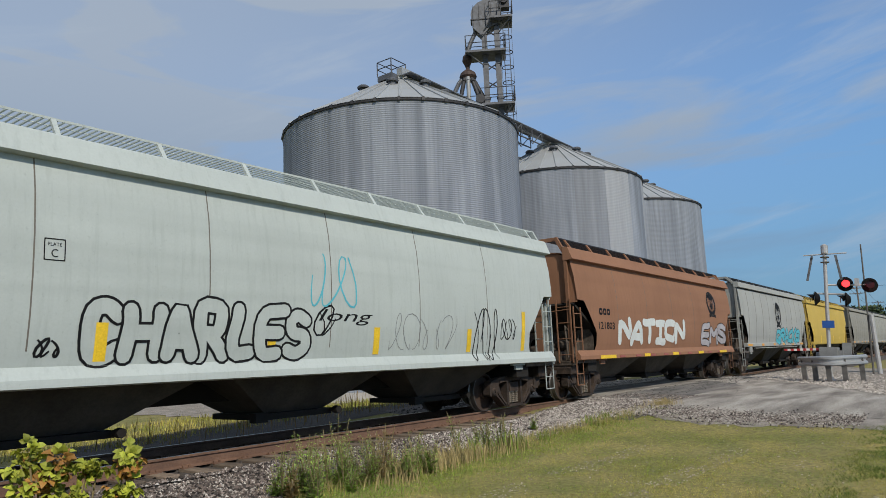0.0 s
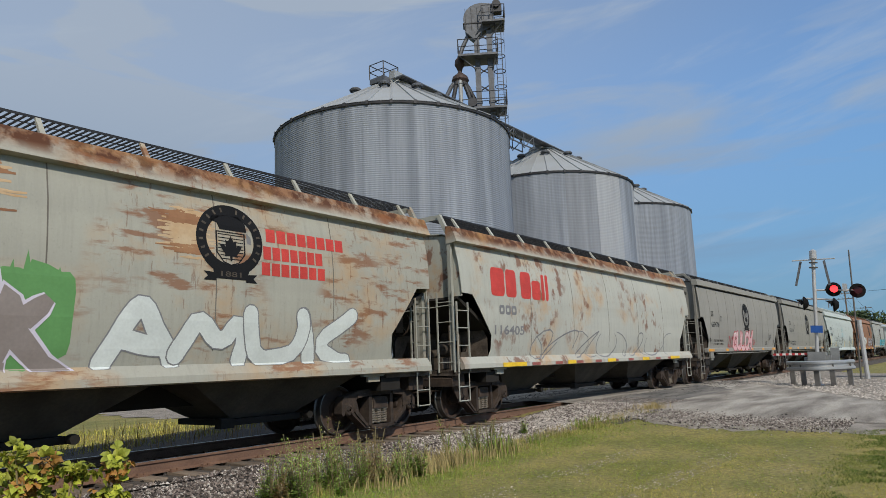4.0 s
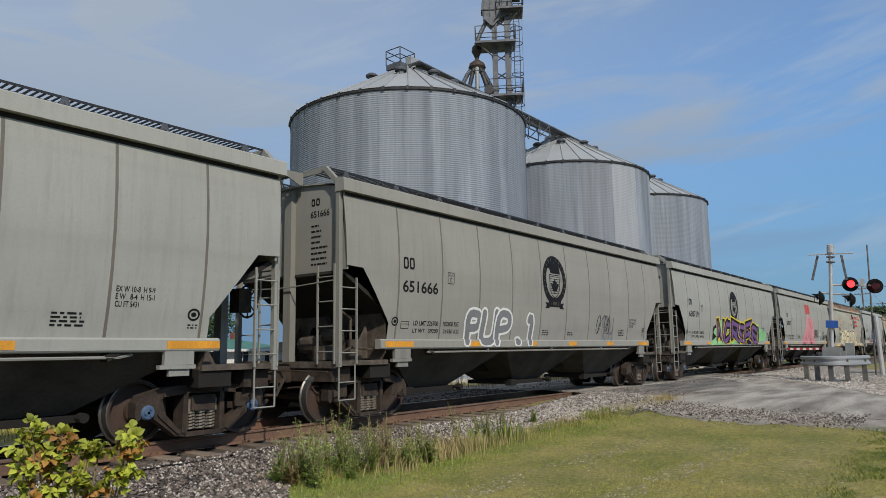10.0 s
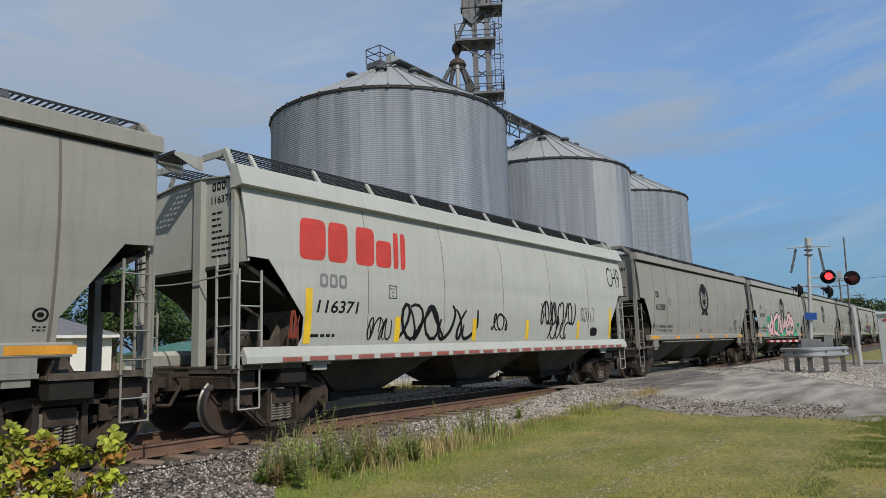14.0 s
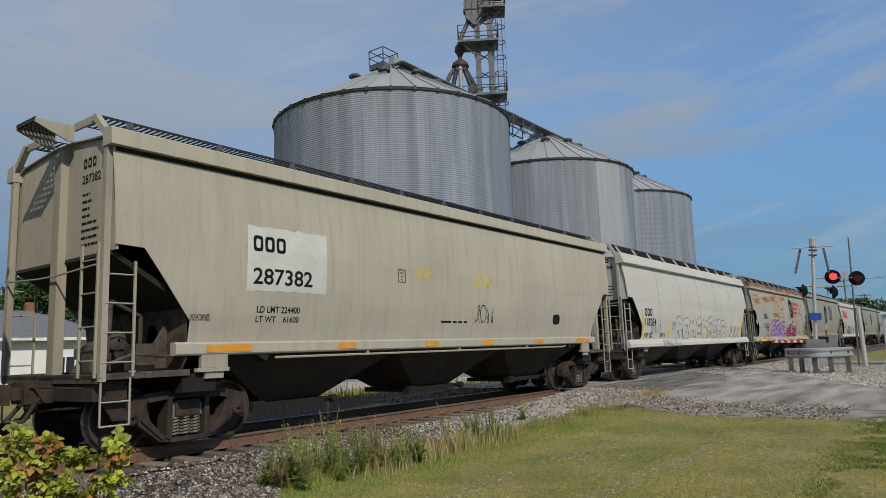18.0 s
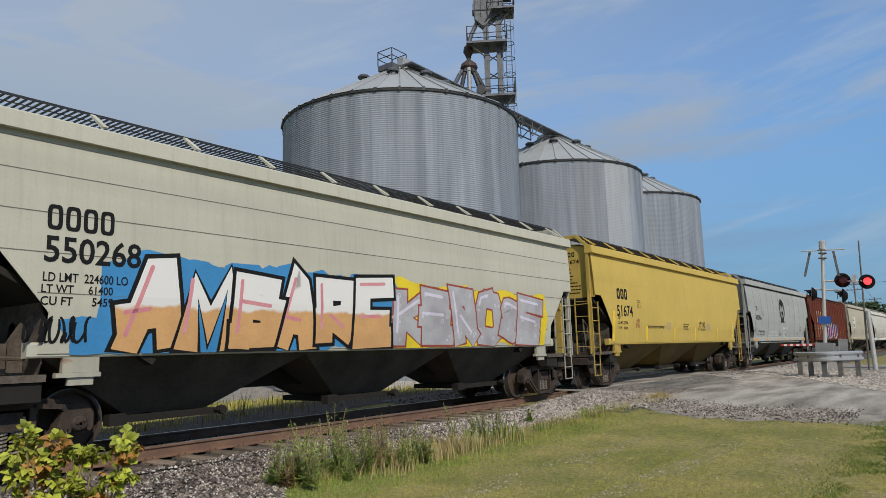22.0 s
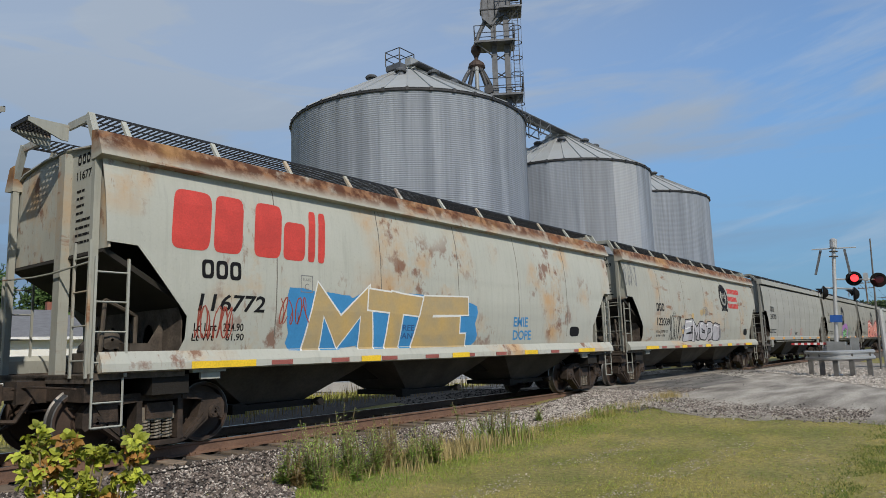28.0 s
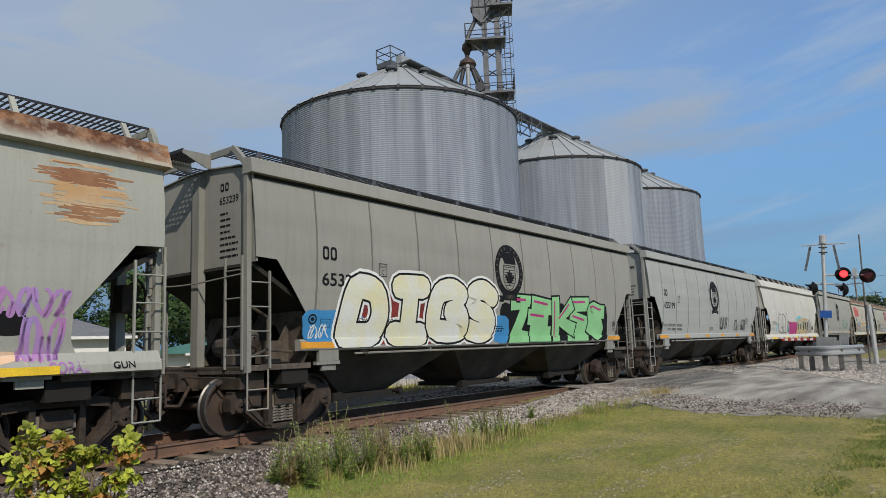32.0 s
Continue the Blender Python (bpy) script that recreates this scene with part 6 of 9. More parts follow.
def make_level_joint(hl, kind, z):
    def go(bm):
        y = -half_width(kind, z)
        cut = max(0.1, 0.52 + (2.8 - z) * 0.9) if z < 2.8 else 0.1
        box(bm, -hl + cut, hl - cut, y - 0.002, y, z - 0.007, z + 0.007)
        return bm
    return go


def make_mark(x0, x1, z0, z1, kind, off=0.006):
    """A flat stripe lying on the side."""
    def go(bm):
        zs = [z0] + [z for z, _ in PROFILE[kind] if z0 < z < z1] + [z1]
        rings = [[bm.verts.new((x, -half_width(kind, z) - off, z)) for x in (x0, x1)] for z in zs]
        for a, b in zip(rings, rings[1:]):
            bm.faces.new((a[0], a[1], b[1], b[0]))
        return fixed(bm)
    return go


PAINTS = {}


def wagon(x_mid, half, kind, shell, label, ribs=(), reflect="orange", trim=None, cap=None, under=None, lipmat=None, dashes=False, walkmat=None):
    """One covered hopper: x_mid is its middle at the clip's start."""
    hl = round(half, 2)
    ob = thing("covered_hopper", label, "railway wagon", pose(x_mid, 0, 0), "wagons of the train")
    lipmat = lipmat or trim or shell
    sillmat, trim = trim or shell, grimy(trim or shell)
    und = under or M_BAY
    z1, y1 = PROFILE[kind][-1]
    k = (hl, kind)
    zw = z1 + {"rib": 0.39, "post": 0.26, "flat": 0.36, "curved": 0.52}[kind]
    for s in (0, 180):
        side_ob = piece("side_panel", ("side_panel", k), make_side(hl, kind), shell, ob, pose(0, 0, 0, 0, 0, s), smooth=True)
        piece("eave_rail", ("eave_rail", k), make_lip(hl, kind), lipmat, ob, pose(0, 0, 0, 0, 0, s))
        # black strip standing in for the deep shade below the eave plate
        if kind == "rib":
            piece("eave_seam", ("eave_seam", k), make_eave_shadow(hl, kind), M_UNDER, ob, pose(0, 0, 0, 0, 0, s), "black strip painted as the shadow gap under the eave", True)
        piece("side_sill", ("side_sill", k), make_sill(hl, kind), sillmat, ob, pose(0, 0, 0, 0, 0, s))
        piece("end_sheet", ("end_sheet", k), make_end(hl, kind), shell, ob, pose(0, 0, 0, 0, 0, s))
        piece("slope_sheet", ("slope_sheet", k), make_slope(hl, kind), M_SLOPE, ob, pose(0, 0, 0, 0, 0, s), "end slope sheet coloured dark as in deep shade")
        piece("end_platform", ("end_platform", hl), make_platform(hl), M_DECK, ob, pose(0, 0, 0, 0, 0, s), "dusty rust-brown end platform")
        piece("end_beam", ("end_beam", hl), make_end_beam(hl), M_TRUCK, ob, pose(0, 0, 0, 0, 0, s), "rusty end sill and brake rigging")
        piece("coupler", ("coupler", hl), make_coupler(hl), M_TRUCK, ob, pose(0, 0, 0, 0, 0, s), "rusty knuckle coupler")
        piece("uncoupling_lever", ("uncoupling_lever", hl), make_uncoupling(hl), M_TRUCK, ob, pose(0, 0, 0, 0, 0, s), "lever and air hose")
        piece("roof_walkway", ("roof_walkway", k), make_walk(hl - 0.1, zw, -1.12, 1), walkmat or M_GRATE, ob, pose(0, 0, 0, 0, 0, s), "pale roof grating" if walkmat else "dark roof grating")
        xs = tuple(-hl + 0.5 + (2 * hl - 1.0) * i / 10 for i in range(11))
        for xq in xs:
            piece("walkway_support", ("walkway_support", kind), make_gusset(y1, z1, zw) if kind == "rib" else make_support(y1, z1, zw), M_STEEL if kind == "rib" else sillmat, ob, pose(0, 0, 0, 0, 0, s) @ pose(xq, 0, 0))
        for e in (-1, 1):
            x = e * hl
            piece("corner_post", ("corner_post", kind), make_corner_post(y1, z1, zw), trim, ob, pose(0, 0, 0, 0, 0, s) @ pose(x - e * 0.05, 0, 0))
            piece("side_ladder", "side_ladder", make_ladder(0.44, 1.05, 2.62, 4, "x"), trim, ob, pose(0, 0, 0, 0, 0, s) @ pose(x - (0.02 if e > 0 else -0.02) - (0.44 if e > 0 else 0), -1.50, 0))
            piece("stirrup_step", "stirrup_step", make_step(0.40, 0.42, 1.04, "x"), trim, ob, pose(0, 0, 0, 0, 0, s) @ pose(x - (0.44 if e > 0 else -0.04), -1.48, 0))
    for e in (0, 180):
        piece("end_ladder", "end_ladder", make_ladder(0.44, 1.05, 2.85, 4, "y"), trim, ob, pose(0, 0, 0, 0, 0, e) @ pose(hl + 0.02, 0.98 if e else -1.42, 0))
        piece("end_post", ("end_post", z1), (lambda z: lambda bm: (box(bm, -0.07, 0.07, -0.10, 0.10, 1.0, z + 0.1), bm)[1])(z1), trim, ob, pose(0, 0, 0, 0, 0, e) @ pose(hl - 0.09, (0.06 if kind == "rib" else 0.35) * (1 if e else -1), 0))
        piece("end_handrail", "end_handrail", lambda bm: (path_rod(bm, [(0, -1.4, 2.55), (0, -0.3, 2.5), (0, 0.3, 2.5), (0, 1.4, 2.55)], 0.014, 5), bm)[1], trim, ob, pose(0, 0, 0, 0, 0, e) @ pose(hl + 0.03, 0, 0))
        piece("crossover_walk", ("crossover_walk", kind), make_crossover(z1, zw), M_GRATE, ob, pose(0, 0, 0, 0, 0, e) @ Matrix.Diagonal((1, -1 if e else 1, 1, 1)) @ pose(hl, 0, 0), "grated crossover platform")
        for q in (-0.46, 0.13):
            piece("crossover_bracket", ("crossover_bracket", kind), make_bracket(z1, zw), trim, ob, pose(0, 0, 0, 0, 0, e) @ pose(hl, -q if e else q, 0), "tapered bracket plate")
        for q in (0.0, -1.56):
            piece("roof_end_rail", ("roof_end_rail", kind), make_end_rail(zw), trim, ob, pose(0, 0, 0, 0, 0, e) @ pose(hl - 0.06, q, 0))
        piece("cross_bulkhead", ("cross_bulkhead", hl), make_bulkhead(hl), M_DECK, ob, pose(0, 0, 0, 0, 0, e), "upright cross plate with oval holes")
    piece("roof", ("roof", k), make_roof(hl, kind), shell, ob)
    for i in range(4):
        piece("hatch_cover", ("hatch_cover", k), make_hatch((hl - 0.8) / 2, z1 + 0.15), trim, ob, pose((hl - 0.8) / 2 * (i - 1.5), 0, 0))
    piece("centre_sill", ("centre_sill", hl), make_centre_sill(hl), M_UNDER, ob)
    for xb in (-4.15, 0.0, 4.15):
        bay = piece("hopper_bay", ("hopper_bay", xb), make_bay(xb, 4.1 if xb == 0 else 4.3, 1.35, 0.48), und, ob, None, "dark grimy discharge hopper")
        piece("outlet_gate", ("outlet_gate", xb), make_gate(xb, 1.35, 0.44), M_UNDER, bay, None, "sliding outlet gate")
    for e in (-1, 1):
        for s in (-1, 1):
            piece("jacking_pad", "jacking_pad", make_jack_pad, trim, ob, pose(e * (hl - 1.75), s * 1.42 + (0.14 if s > 0 else 0), 0), "bolster end pad")
    piece("brake_gear", ("brake_gear", hl), make_brakes(hl), M_GEAR, ob, pose(0, 0, 0, 0, 0, 180) @ Matrix.Diagonal((1, -1, 1, 1)), "brake cylinder, valve and pipes")
    piece("hand_brake", ("hand_brake", hl), make_brake_wheel(hl), M_TRUCK, ob, pose(0, 0, 0, 0, 0, 0), "hand brake wheel")
    for x in ribs:
        piece("rib" if kind == "post" else "seam", ("rib" if kind == "post" else "seam", kind), make_rib(kind, 0.075, 0.06) if kind == "post" else make_rib(kind, 0.022, 0.0018), shell if kind == "post" else P_SEAM, ob, pose(x, 0, 0))
    if kind == "rib":
        piece("train_pipe", ("train_pipe", 0), lambda bm: (path_rod(bm, [(-5.2, -1.44, 1.235), (5.1, -1.44, 1.235), (5.3, -1.40, 1.27)], 0.022, 6), [box(bm, x - 0.03, x + 0.03, -1.47, -1.40, 1.22, 1.32) for x in (-3, 0, 3)], bm)[2], trim, ob, None, "thin pipe under the side sill")
    if kind == "flat" and shell is P_CREAM:
        for z in (1.75, 2.1, 2.6, 3.1, 3.6, 4.0):
            piece("panel_joint", ("panel_joint", hl, z), make_level_joint(hl, kind, z), P_SEAM, ob)
    if kind == "curved":
        for x in (-4.9, -2.45, 0.0, 2.45, 4.9):
            piece("seam", ("faint_seam", kind), make_rib(kind, 0.010, 0.0018), P_SEAM, ob, pose(x, 0, 0))
    if reflect == "orange":
        for i, (a, b) in enumerate(((-6.55, -5.72), (-3.82, -3.36), (-1.27, -0.83), (0.9, 1.35), (3.35, 3.8), (5.75, 6.6))):
            piece("reflector", ("reflector", i), (lambda a, b: lambda bm: (box(bm, a, b, -1.511, -1.505, 1.345, 1.455), bm)[1])(a, b), M_ORANGE, ob, None, "orange reflective tape")
    elif reflect == "yellow":
        for i, x in enumerate((max(-6.92, -hl + 1.32), -4.1, -1.35, 1.1, 4.1, 6.4)):
            z = 1.42
            piece("reflector", ("reflector_y", k, i), make_mark(x, x + 0.16, z, z + (0.95 if i in (0, 5) else 0.5), kind), M_YELLOW, ob, None, "upright yellow reflective tape")
    elif reflect == "sill":
        for i, (a, b) in enumerate(((-6.4, -5.3), (-3.0, -2.5), (-0.3, 0.3), (2.6, 3.2), (5.4, 6.4))):
            piece("reflector", ("reflector_s", i), (lambda a, b: lambda bm: (prism(bm, [(a, 0.0), (b, 0.0), (b, 0.10), (a, 0.10)], -0.003, 0.003), bm)[1])(a, b), M_YELLOW, ob, pose(0, -1.618, 1.12), "yellow reflective tape")
    if reflect == "sill" or dashes:
        for i in range(9 if not dashes else 24):
            a = -5.0 + 1.27 * i if not dashes else -7.0 + 0.6 * i
            piece("red_reflector", ("red_reflector", i, dashes), (lambda a: lambda bm: (prism(bm, [(a, 0.0), (a + 0.42, 0.0), (a + 0.42, 0.07), (a, 0.07)], -0.003, 0.003), bm)[1])(a), G_TAPE, ob, pose(0, -1.6165, 1.13), "short red reflective tape")
    caps = cap or M_TRUCK
    sets = [(x + dx, w, x) for x in (-6.6, 6.6) for dx, w in truck(ob, x, caps)]
    return ob, sets


def travel(t):
    """How far the train has gone at t seconds; it gathers speed slightly."""
    return 15.836 * t + 0.01728 * t * t + 0.000169 * t ** 3


G_TAPE = mat("worn_red_tape", (0.33, 0.10, 0.08), 0.6)
P_SEAM = paint("grimy_weld_seam", (0.165, 0.148, 0.128), grime=0.6)
P_GREY = paint("pale_grey_paint", (0.343, 0.343, 0.316))
P_GREYWARM = paint("warm_grey_paint", (0.300, 0.293, 0.265), amount=0.4)
P_GREYCOOL = paint("cool_grey_paint", (0.372, 0.383, 0.365))
P_WHITE = paint("off_white_paint", (0.525, 0.508, 0.462), amount=0.2, grime=0.12)
P_CREAM = paint("cream_paint", (0.48, 0.465, 0.385), amount=0.3)
P_DIRTY = paint("dirty_cream_paint", (0.46, 0.42, 0.335), amount=0.5, grime=0.5, rust=0.1)
P_RUSTY = paint("rusting_grey_paint", (0.375, 0.37, 0.32), rust=1.35)
P_RUSTLIGHT = paint("faded_rust_stained_paint", (0.378, 0.378, 0.333), rust=0.95)
P_COOLWHITE = paint("cool_white_paint", (0.455, 0.50, 0.482), amount=0.2, grime=0.12)
P_MILK = paint("dull_milk_white_paint", (0.44, 0.45, 0.42), amount=0.3, grime=0.25)
P_RUSTFAINT = paint("greenish_white_paint", (0.36, 0.36, 0.32), rust=0.15)
P_BROWN = paint("faded_brown_paint", (0.29, 0.152, 0.092), amount=0.4)
P_RED = paint("oxide_red_paint", (0.145, 0.039, 0.023), (0.075, 0.022, 0.015), amount=0.7, grime=0.8)
P_YELLOW = paint("mustard_yellow_paint", (0.54, 0.39, 0.10), amount=0.25)
# Bay yellow darkened for dirt and for the shade below the body.
P_BAYYELLOW = paint("dirty_shaded_yellow_bay", (0.17, 0.115, 0.035), (0.06, 0.045, 0.022), amount=0.8, grime=0.8)
P_RUSTTOP = paint("rusted_eave", (0.39, 0.375, 0.32), rust=1.2, edge=(4.02, 4.20))
P_BLOTCH = paint("rust_blotched_white_paint", (0.435, 0.44, 0.395), rust=1.12, amount=0.25, patchy=True)

RIBS10 = tuple(-6.26 + 1.391 * i for i in range(10))
RIBS16 = tuple(-7.12 + 0.8376 * i for i in range(18))
TRAIN = []  # (wagon, middle at the start, wheelsets)
# middle, half length, kind, shell, label, extras
LIST = [
    ("far_c", 95.4, 7.75, "rib", P_GREY, "pale grey ribbed covered hopper wagon", {"ribs": RIBS10}),
    ("far_b", 78.4, 7.75, "rib", P_GREYWARM, "warm grey ribbed covered hopper wagon", {"ribs": RIBS10}),
    ("far_y", 59.65, 8.1, "flat", P_YELLOW, "mustard yellow covered hopper wagon", {"reflect": "yellow"}),
    ("blue", 42.75, 7.75, "rib", P_GREYCOOL, "cool grey covered hopper with bright blue graffiti", {"ribs": RIBS10}),
    ("brown", 25.65, 7.75, "curved", P_BROWN, "faded brown covered hopper with pale scrawled graffiti", {"reflect": "sill"}),
    ("c0", 8.5, 8.1, "curved", P_COOLWHITE, "clean white covered hopper with black bubble graffiti", {"walkmat": P_COOLWHITE, "reflect": "yellow"}),
    ("c1", -8.51, 7.8, "rib", P_GREYWARM, "warm grey ribbed covered hopper with round shield emblem", {"ribs": RIBS10}),
    ("c2", -25.61, 7.8, "rib", P_GREYWARM, "warm grey covered hopper with pink bubble graffiti", {"ribs": RIBS10}),
    ("c3", -42.86, 8.1, "curved", P_BLOTCH, "rust-stained white covered hopper with red lettering shapes", {"reflect": "sill", "lipmat": P_RUSTTOP}),
    ("c4", -59.75, 7.8, "curved", P_RUSTY, "rust-patched grey covered hopper with grey and green graffiti", {"reflect": "", "lipmat": P_RUSTTOP}),
    ("c5", -76.51, 7.75, "rib", P_GREYCOOL, "cool grey covered hopper with dark blue graffiti", {"ribs": RIBS10}),
    ("c6", -93.35, 7.9, "curved", P_RUSTY, "rust-patched covered hopper with cream block graffiti", {"reflect": "sill", "lipmat": P_RUSTTOP}),
    ("c7", -110.20, 7.75, "rib", P_GREY, "pale grey covered hopper with a pink scribbled heap", {"ribs": RIBS10, "cap": M_CAPBLUE}),
    ("c8", -126.99, 7.75, "rib", P_GREY, "pale grey covered hopper with purple and yellow graffiti", {"ribs": RIBS10, "cap": M_CAPBLUE}),
    ("c9", -143.80, 7.78, "rib", P_GREYWARM, "warm grey covered hopper with white outlined graffiti", {"ribs": RIBS10}),
    ("c10", -160.61, 7.7, "rib", P_GREY, "plain pale grey ribbed covered hopper", {"ribs": RIBS10, "cap": M_CAPBLUE}),
    ("c11", -177.14, 7.72, "rib", P_GREY, "pale grey covered hopper with pink and green graffiti", {"ribs": RIBS10}),
    ("c12", -193.95, 7.8, "rib", P_GREYWARM, "plain warm grey ribbed covered hopper", {"ribs": RIBS10}),
    ("c13", -210.86, 7.81, "curved", P_MILK, "white covered hopper with red lettering shapes and black tags", {"reflect": "yellow", "dashes": True}),
    ("c14", -227.74, 7.65, "rib", P_GREYWARM, "warm grey covered hopper with a painted light bulb", {"ribs": RIBS10}),
    ("c15", -244.15, 7.85, "curved", P_RUSTY, "rusted white covered hopper with purple graffiti", {"reflect": "sill", "lipmat": P_RUSTTOP}),
    ("c16", -261.28, 8.0, "curved", P_WHITE, "white covered hopper with black outline graffiti", {"reflect": "yellow"}),
    ("c17", -278.83, 8.15, "rib", P_DIRTY, "dirt-streaked cream covered hopper with a pale number panel", {"under": M_BAYBROWN}),
    ("c18", -296.67, 8.2, "post", P_RED, "oxide red covered hopper with outside posts", {"ribs": RIBS16, "reflect": "yellow", "trim": P_RED, "under": M_BAYBROWN}),
    ("c19", -314.02, 7.75, "rib", P_GREYCOOL, "cool grey covered hopper with chalk scrawls", {"ribs": RIBS10, "under": M_BAYGREY}),
    ("c20", -331.17, 8.15, "flat", P_YELLOW, "mustard yellow covered hopper wagon", {"reflect": "yellow", "under": P_BAYYELLOW}),
    ("c21", -348.35, 7.65, "flat", P_CREAM, "cream covered hopper with orange graffiti along its side", {"reflect": ""}),
    ("c22", -365.01, 7.8, "rib", P_GREYCOOL, "cool grey covered hopper with small red lettering shapes", {"ribs": RIBS10, "cap": M_CAPBLUE}),
    ("c23", -382.08, 7.75, "rib", P_GREYWARM, "warm grey covered hopper with salmon pink graffiti", {"ribs": RIBS10}),
    ("c24", -398.75, 7.65, "rib", P_GREYWARM, "warm grey covered hopper with green and purple graffiti", {"ribs": RIBS10}),
    ("c25", -414.90, 7.85, "rib", P_GREY, "pale grey covered hopper with prohibition signs", {"ribs": RIBS10}),
    ("c26", -432.00, 7.75, "curved", P_RUSTLIGHT, "rust-stained covered hopper with silver graffiti", {"reflect": "sill", "lipmat": P_RUSTTOP}),
    ("c27", -448.61, 7.77, "curved", P_BLOTCH, "rust-stained white covered hopper with blue and ochre graffiti", {"reflect": "sill", "lipmat": P_RUSTTOP}),
    ("c28", -465.40, 7.73, "rib", P_GREY, "pale grey covered hopper with faint green scrawl", {"ribs": RIBS10}),
    ("c29", -482.33, 7.66, "curved", P_WHITE, "white covered hopper with outlined graffiti and a magenta band", {"reflect": "sill"}),
    ("c30", -498.81, 7.6, "rib", P_GREYCOOL, "cool grey covered hopper with a few black tags", {"ribs": RIBS10}),
    ("c31", -515.53, 7.65, "rib", P_GREYWARM, "warm grey covered hopper with cream and green graffiti", {"ribs": RIBS10}),
    ("c32", -532.40, 7.85, "curved", P_RUSTFAINT, "rust-stained covered hopper with purple graffiti", {"reflect": "sill", "lipmat": P_RUSTTOP}),
]
CAR = {}
for key, x_mid, half, kind, shell, label, extra in LIST:
    ob, sets = wagon(x_mid, half, kind, shell, label, **extra)
    CAR[key] = (ob, kind, half)
    TRAIN.append((ob, x_mid, sets))

# ---- lettering and graffiti ----
def flat_glyphs(body, fat=0.0, shear=0.0):
    """The outline shapes of some writing, as a mesh in its own plane."""
    cu = bpy.data.curves.new("writing", "FONT")
    cu.body, cu.offset, cu.shear, cu.resolution_u = body, fat, shear, 3
    ob = bpy.data.objects.new("writing", cu)
    me = bpy.data.meshes.new_from_object(ob)
    vs = [(v.co.x, v.co.y) for v in me.vertices]
    fs = [tuple(p.vertices) for p in me.polygons]
    bpy.data.objects.remove(ob)
    bpy.data.curves.remove(cu)
    bpy.data.meshes.remove(me)
    return vs, fs


def lay(key, name, layers, mats, label):
    """Lays flat shapes on a wagon's side: layers of (points in x and z, faces, material index, lift)."""
    ob, kind, half = CAR[key]
    bm = bmesh.new()
    for pts, faces, mi, lift in layers:
        vs = [bm.verts.new((x, -lift, z)) for x, z in pts]
        for f in faces:
            try:
                bm.faces.new([vs[i] for i in f]).material_index = mi
            except ValueError:
                pass
    zs = [v.co.z for v in bm.verts]
    if zs and max(zs) - min(zs) > 0.05 and kind != "post":
        for z in [p[0] for p in PROFILE[kind]] + ([1.335, 1.37] if kind == "curved" else [1.47, 1.499, 1.501]):
            if min(zs) < z < max(zs):
                bmesh.ops.bisect_plane(bm, geom=bm.verts[:] + bm.edges[:] + bm.faces[:], plane_co=(0, 0, z), plane_no=(0, 0, 1))
    for v in bm.verts:
        v.co.y -= half_width(kind, v.co.z)
        if kind == "curved" and v.co.z < 1.37:
            v.co.y -= min(0.11, (1.37 - v.co.z) * 0.65) + 0.004
        if kind in ("rib", "flat") and v.co.z < 1.5:
            v.co.y = min(v.co.y, -1.508 - (-v.co.y - half_width(kind, v.co.z)))
    for f in bm.faces:
        if f.normal.y > 0:
            f.normal_flip()
    me = bpy.data.meshes.new(name)
    bm.to_mesh(me)
    bm.free()
    for m in mats:
        me.materials.append(m)
    p = new(name, me)
    p.parent = ob
    p["label"] = label
    return p


def fitted(vs, x0, x1, z0, z1):
    xs, ys = [v[0] for v in vs], [v[1] for v in vs]
    w, h = (max(xs) - min(xs)) or 1, (max(ys) - min(ys)) or 1
    return [(x0 + (x - min(xs)) / w * (x1 - x0), z0 + (y - min(ys)) / h * (z1 - z0)) for x, y in vs]


def text(key, x0, x1, z0, z1, body, m=None, shear=0.0, label="painted lettering", fat=0.018):
    vs, fs = flat_glyphs(body, fat, shear)
    lay(key, "lettering", [(fitted(vs, x0, x1, z0, z1), fs, 0, 0.004)], [m or M_INK], label)


def ring_shape(x0, x1, z0, z1, t, n=20, power=2.0):
    cx, cz, rx, rz = (x0 + x1) / 2, (z0 + z1) / 2, (x1 - x0) / 2, (z1 - z0) / 2
    vs, fs = [], []
    for i in range(n):
        a = 2 * math.pi * i / n
        c, s = math.cos(a), math.sin(a)
        c, s = math.copysign(abs(c) ** (2 / power), c), math.copysign(abs(s) ** (2 / power), s)
        vs += [(cx + rx * c, cz + rz * s), (cx + (rx - t) * c, cz + (rz - t) * s)]
    fs = [(2 * i, 2 * ((i + 1) % n), 2 * ((i + 1) % n) + 1, 2 * i + 1) for i in range(n)]
    return vs, fs


def quad(x0, x1, z0, z1, lean=0.0):
    return [(x0, z0), (x1, z0), (x1 + lean, z1), (x0 + lean, z1)], [(0, 1, 2, 3)]


def blocks(key, x0, x1, z0, z1, n, m=None, lean=0.0, thick=0.28):
    """Plain blocks in place of a company's initials."""
    w = (x1 - x0) / n
    for i in range(n):
        a, b = x0 + w * i + w * 0.08, x0 + w * (i + 1) - w * 0.08
        vs, fs = ring_shape(a, b, z0, z1, (b - a) * thick, 24, 4.0)
        lay(key, "painted_block", [([(x + lean * (z - z0), z) for x, z in vs], fs, 0, 0.004)], [m or M_INK], "plain painted block")


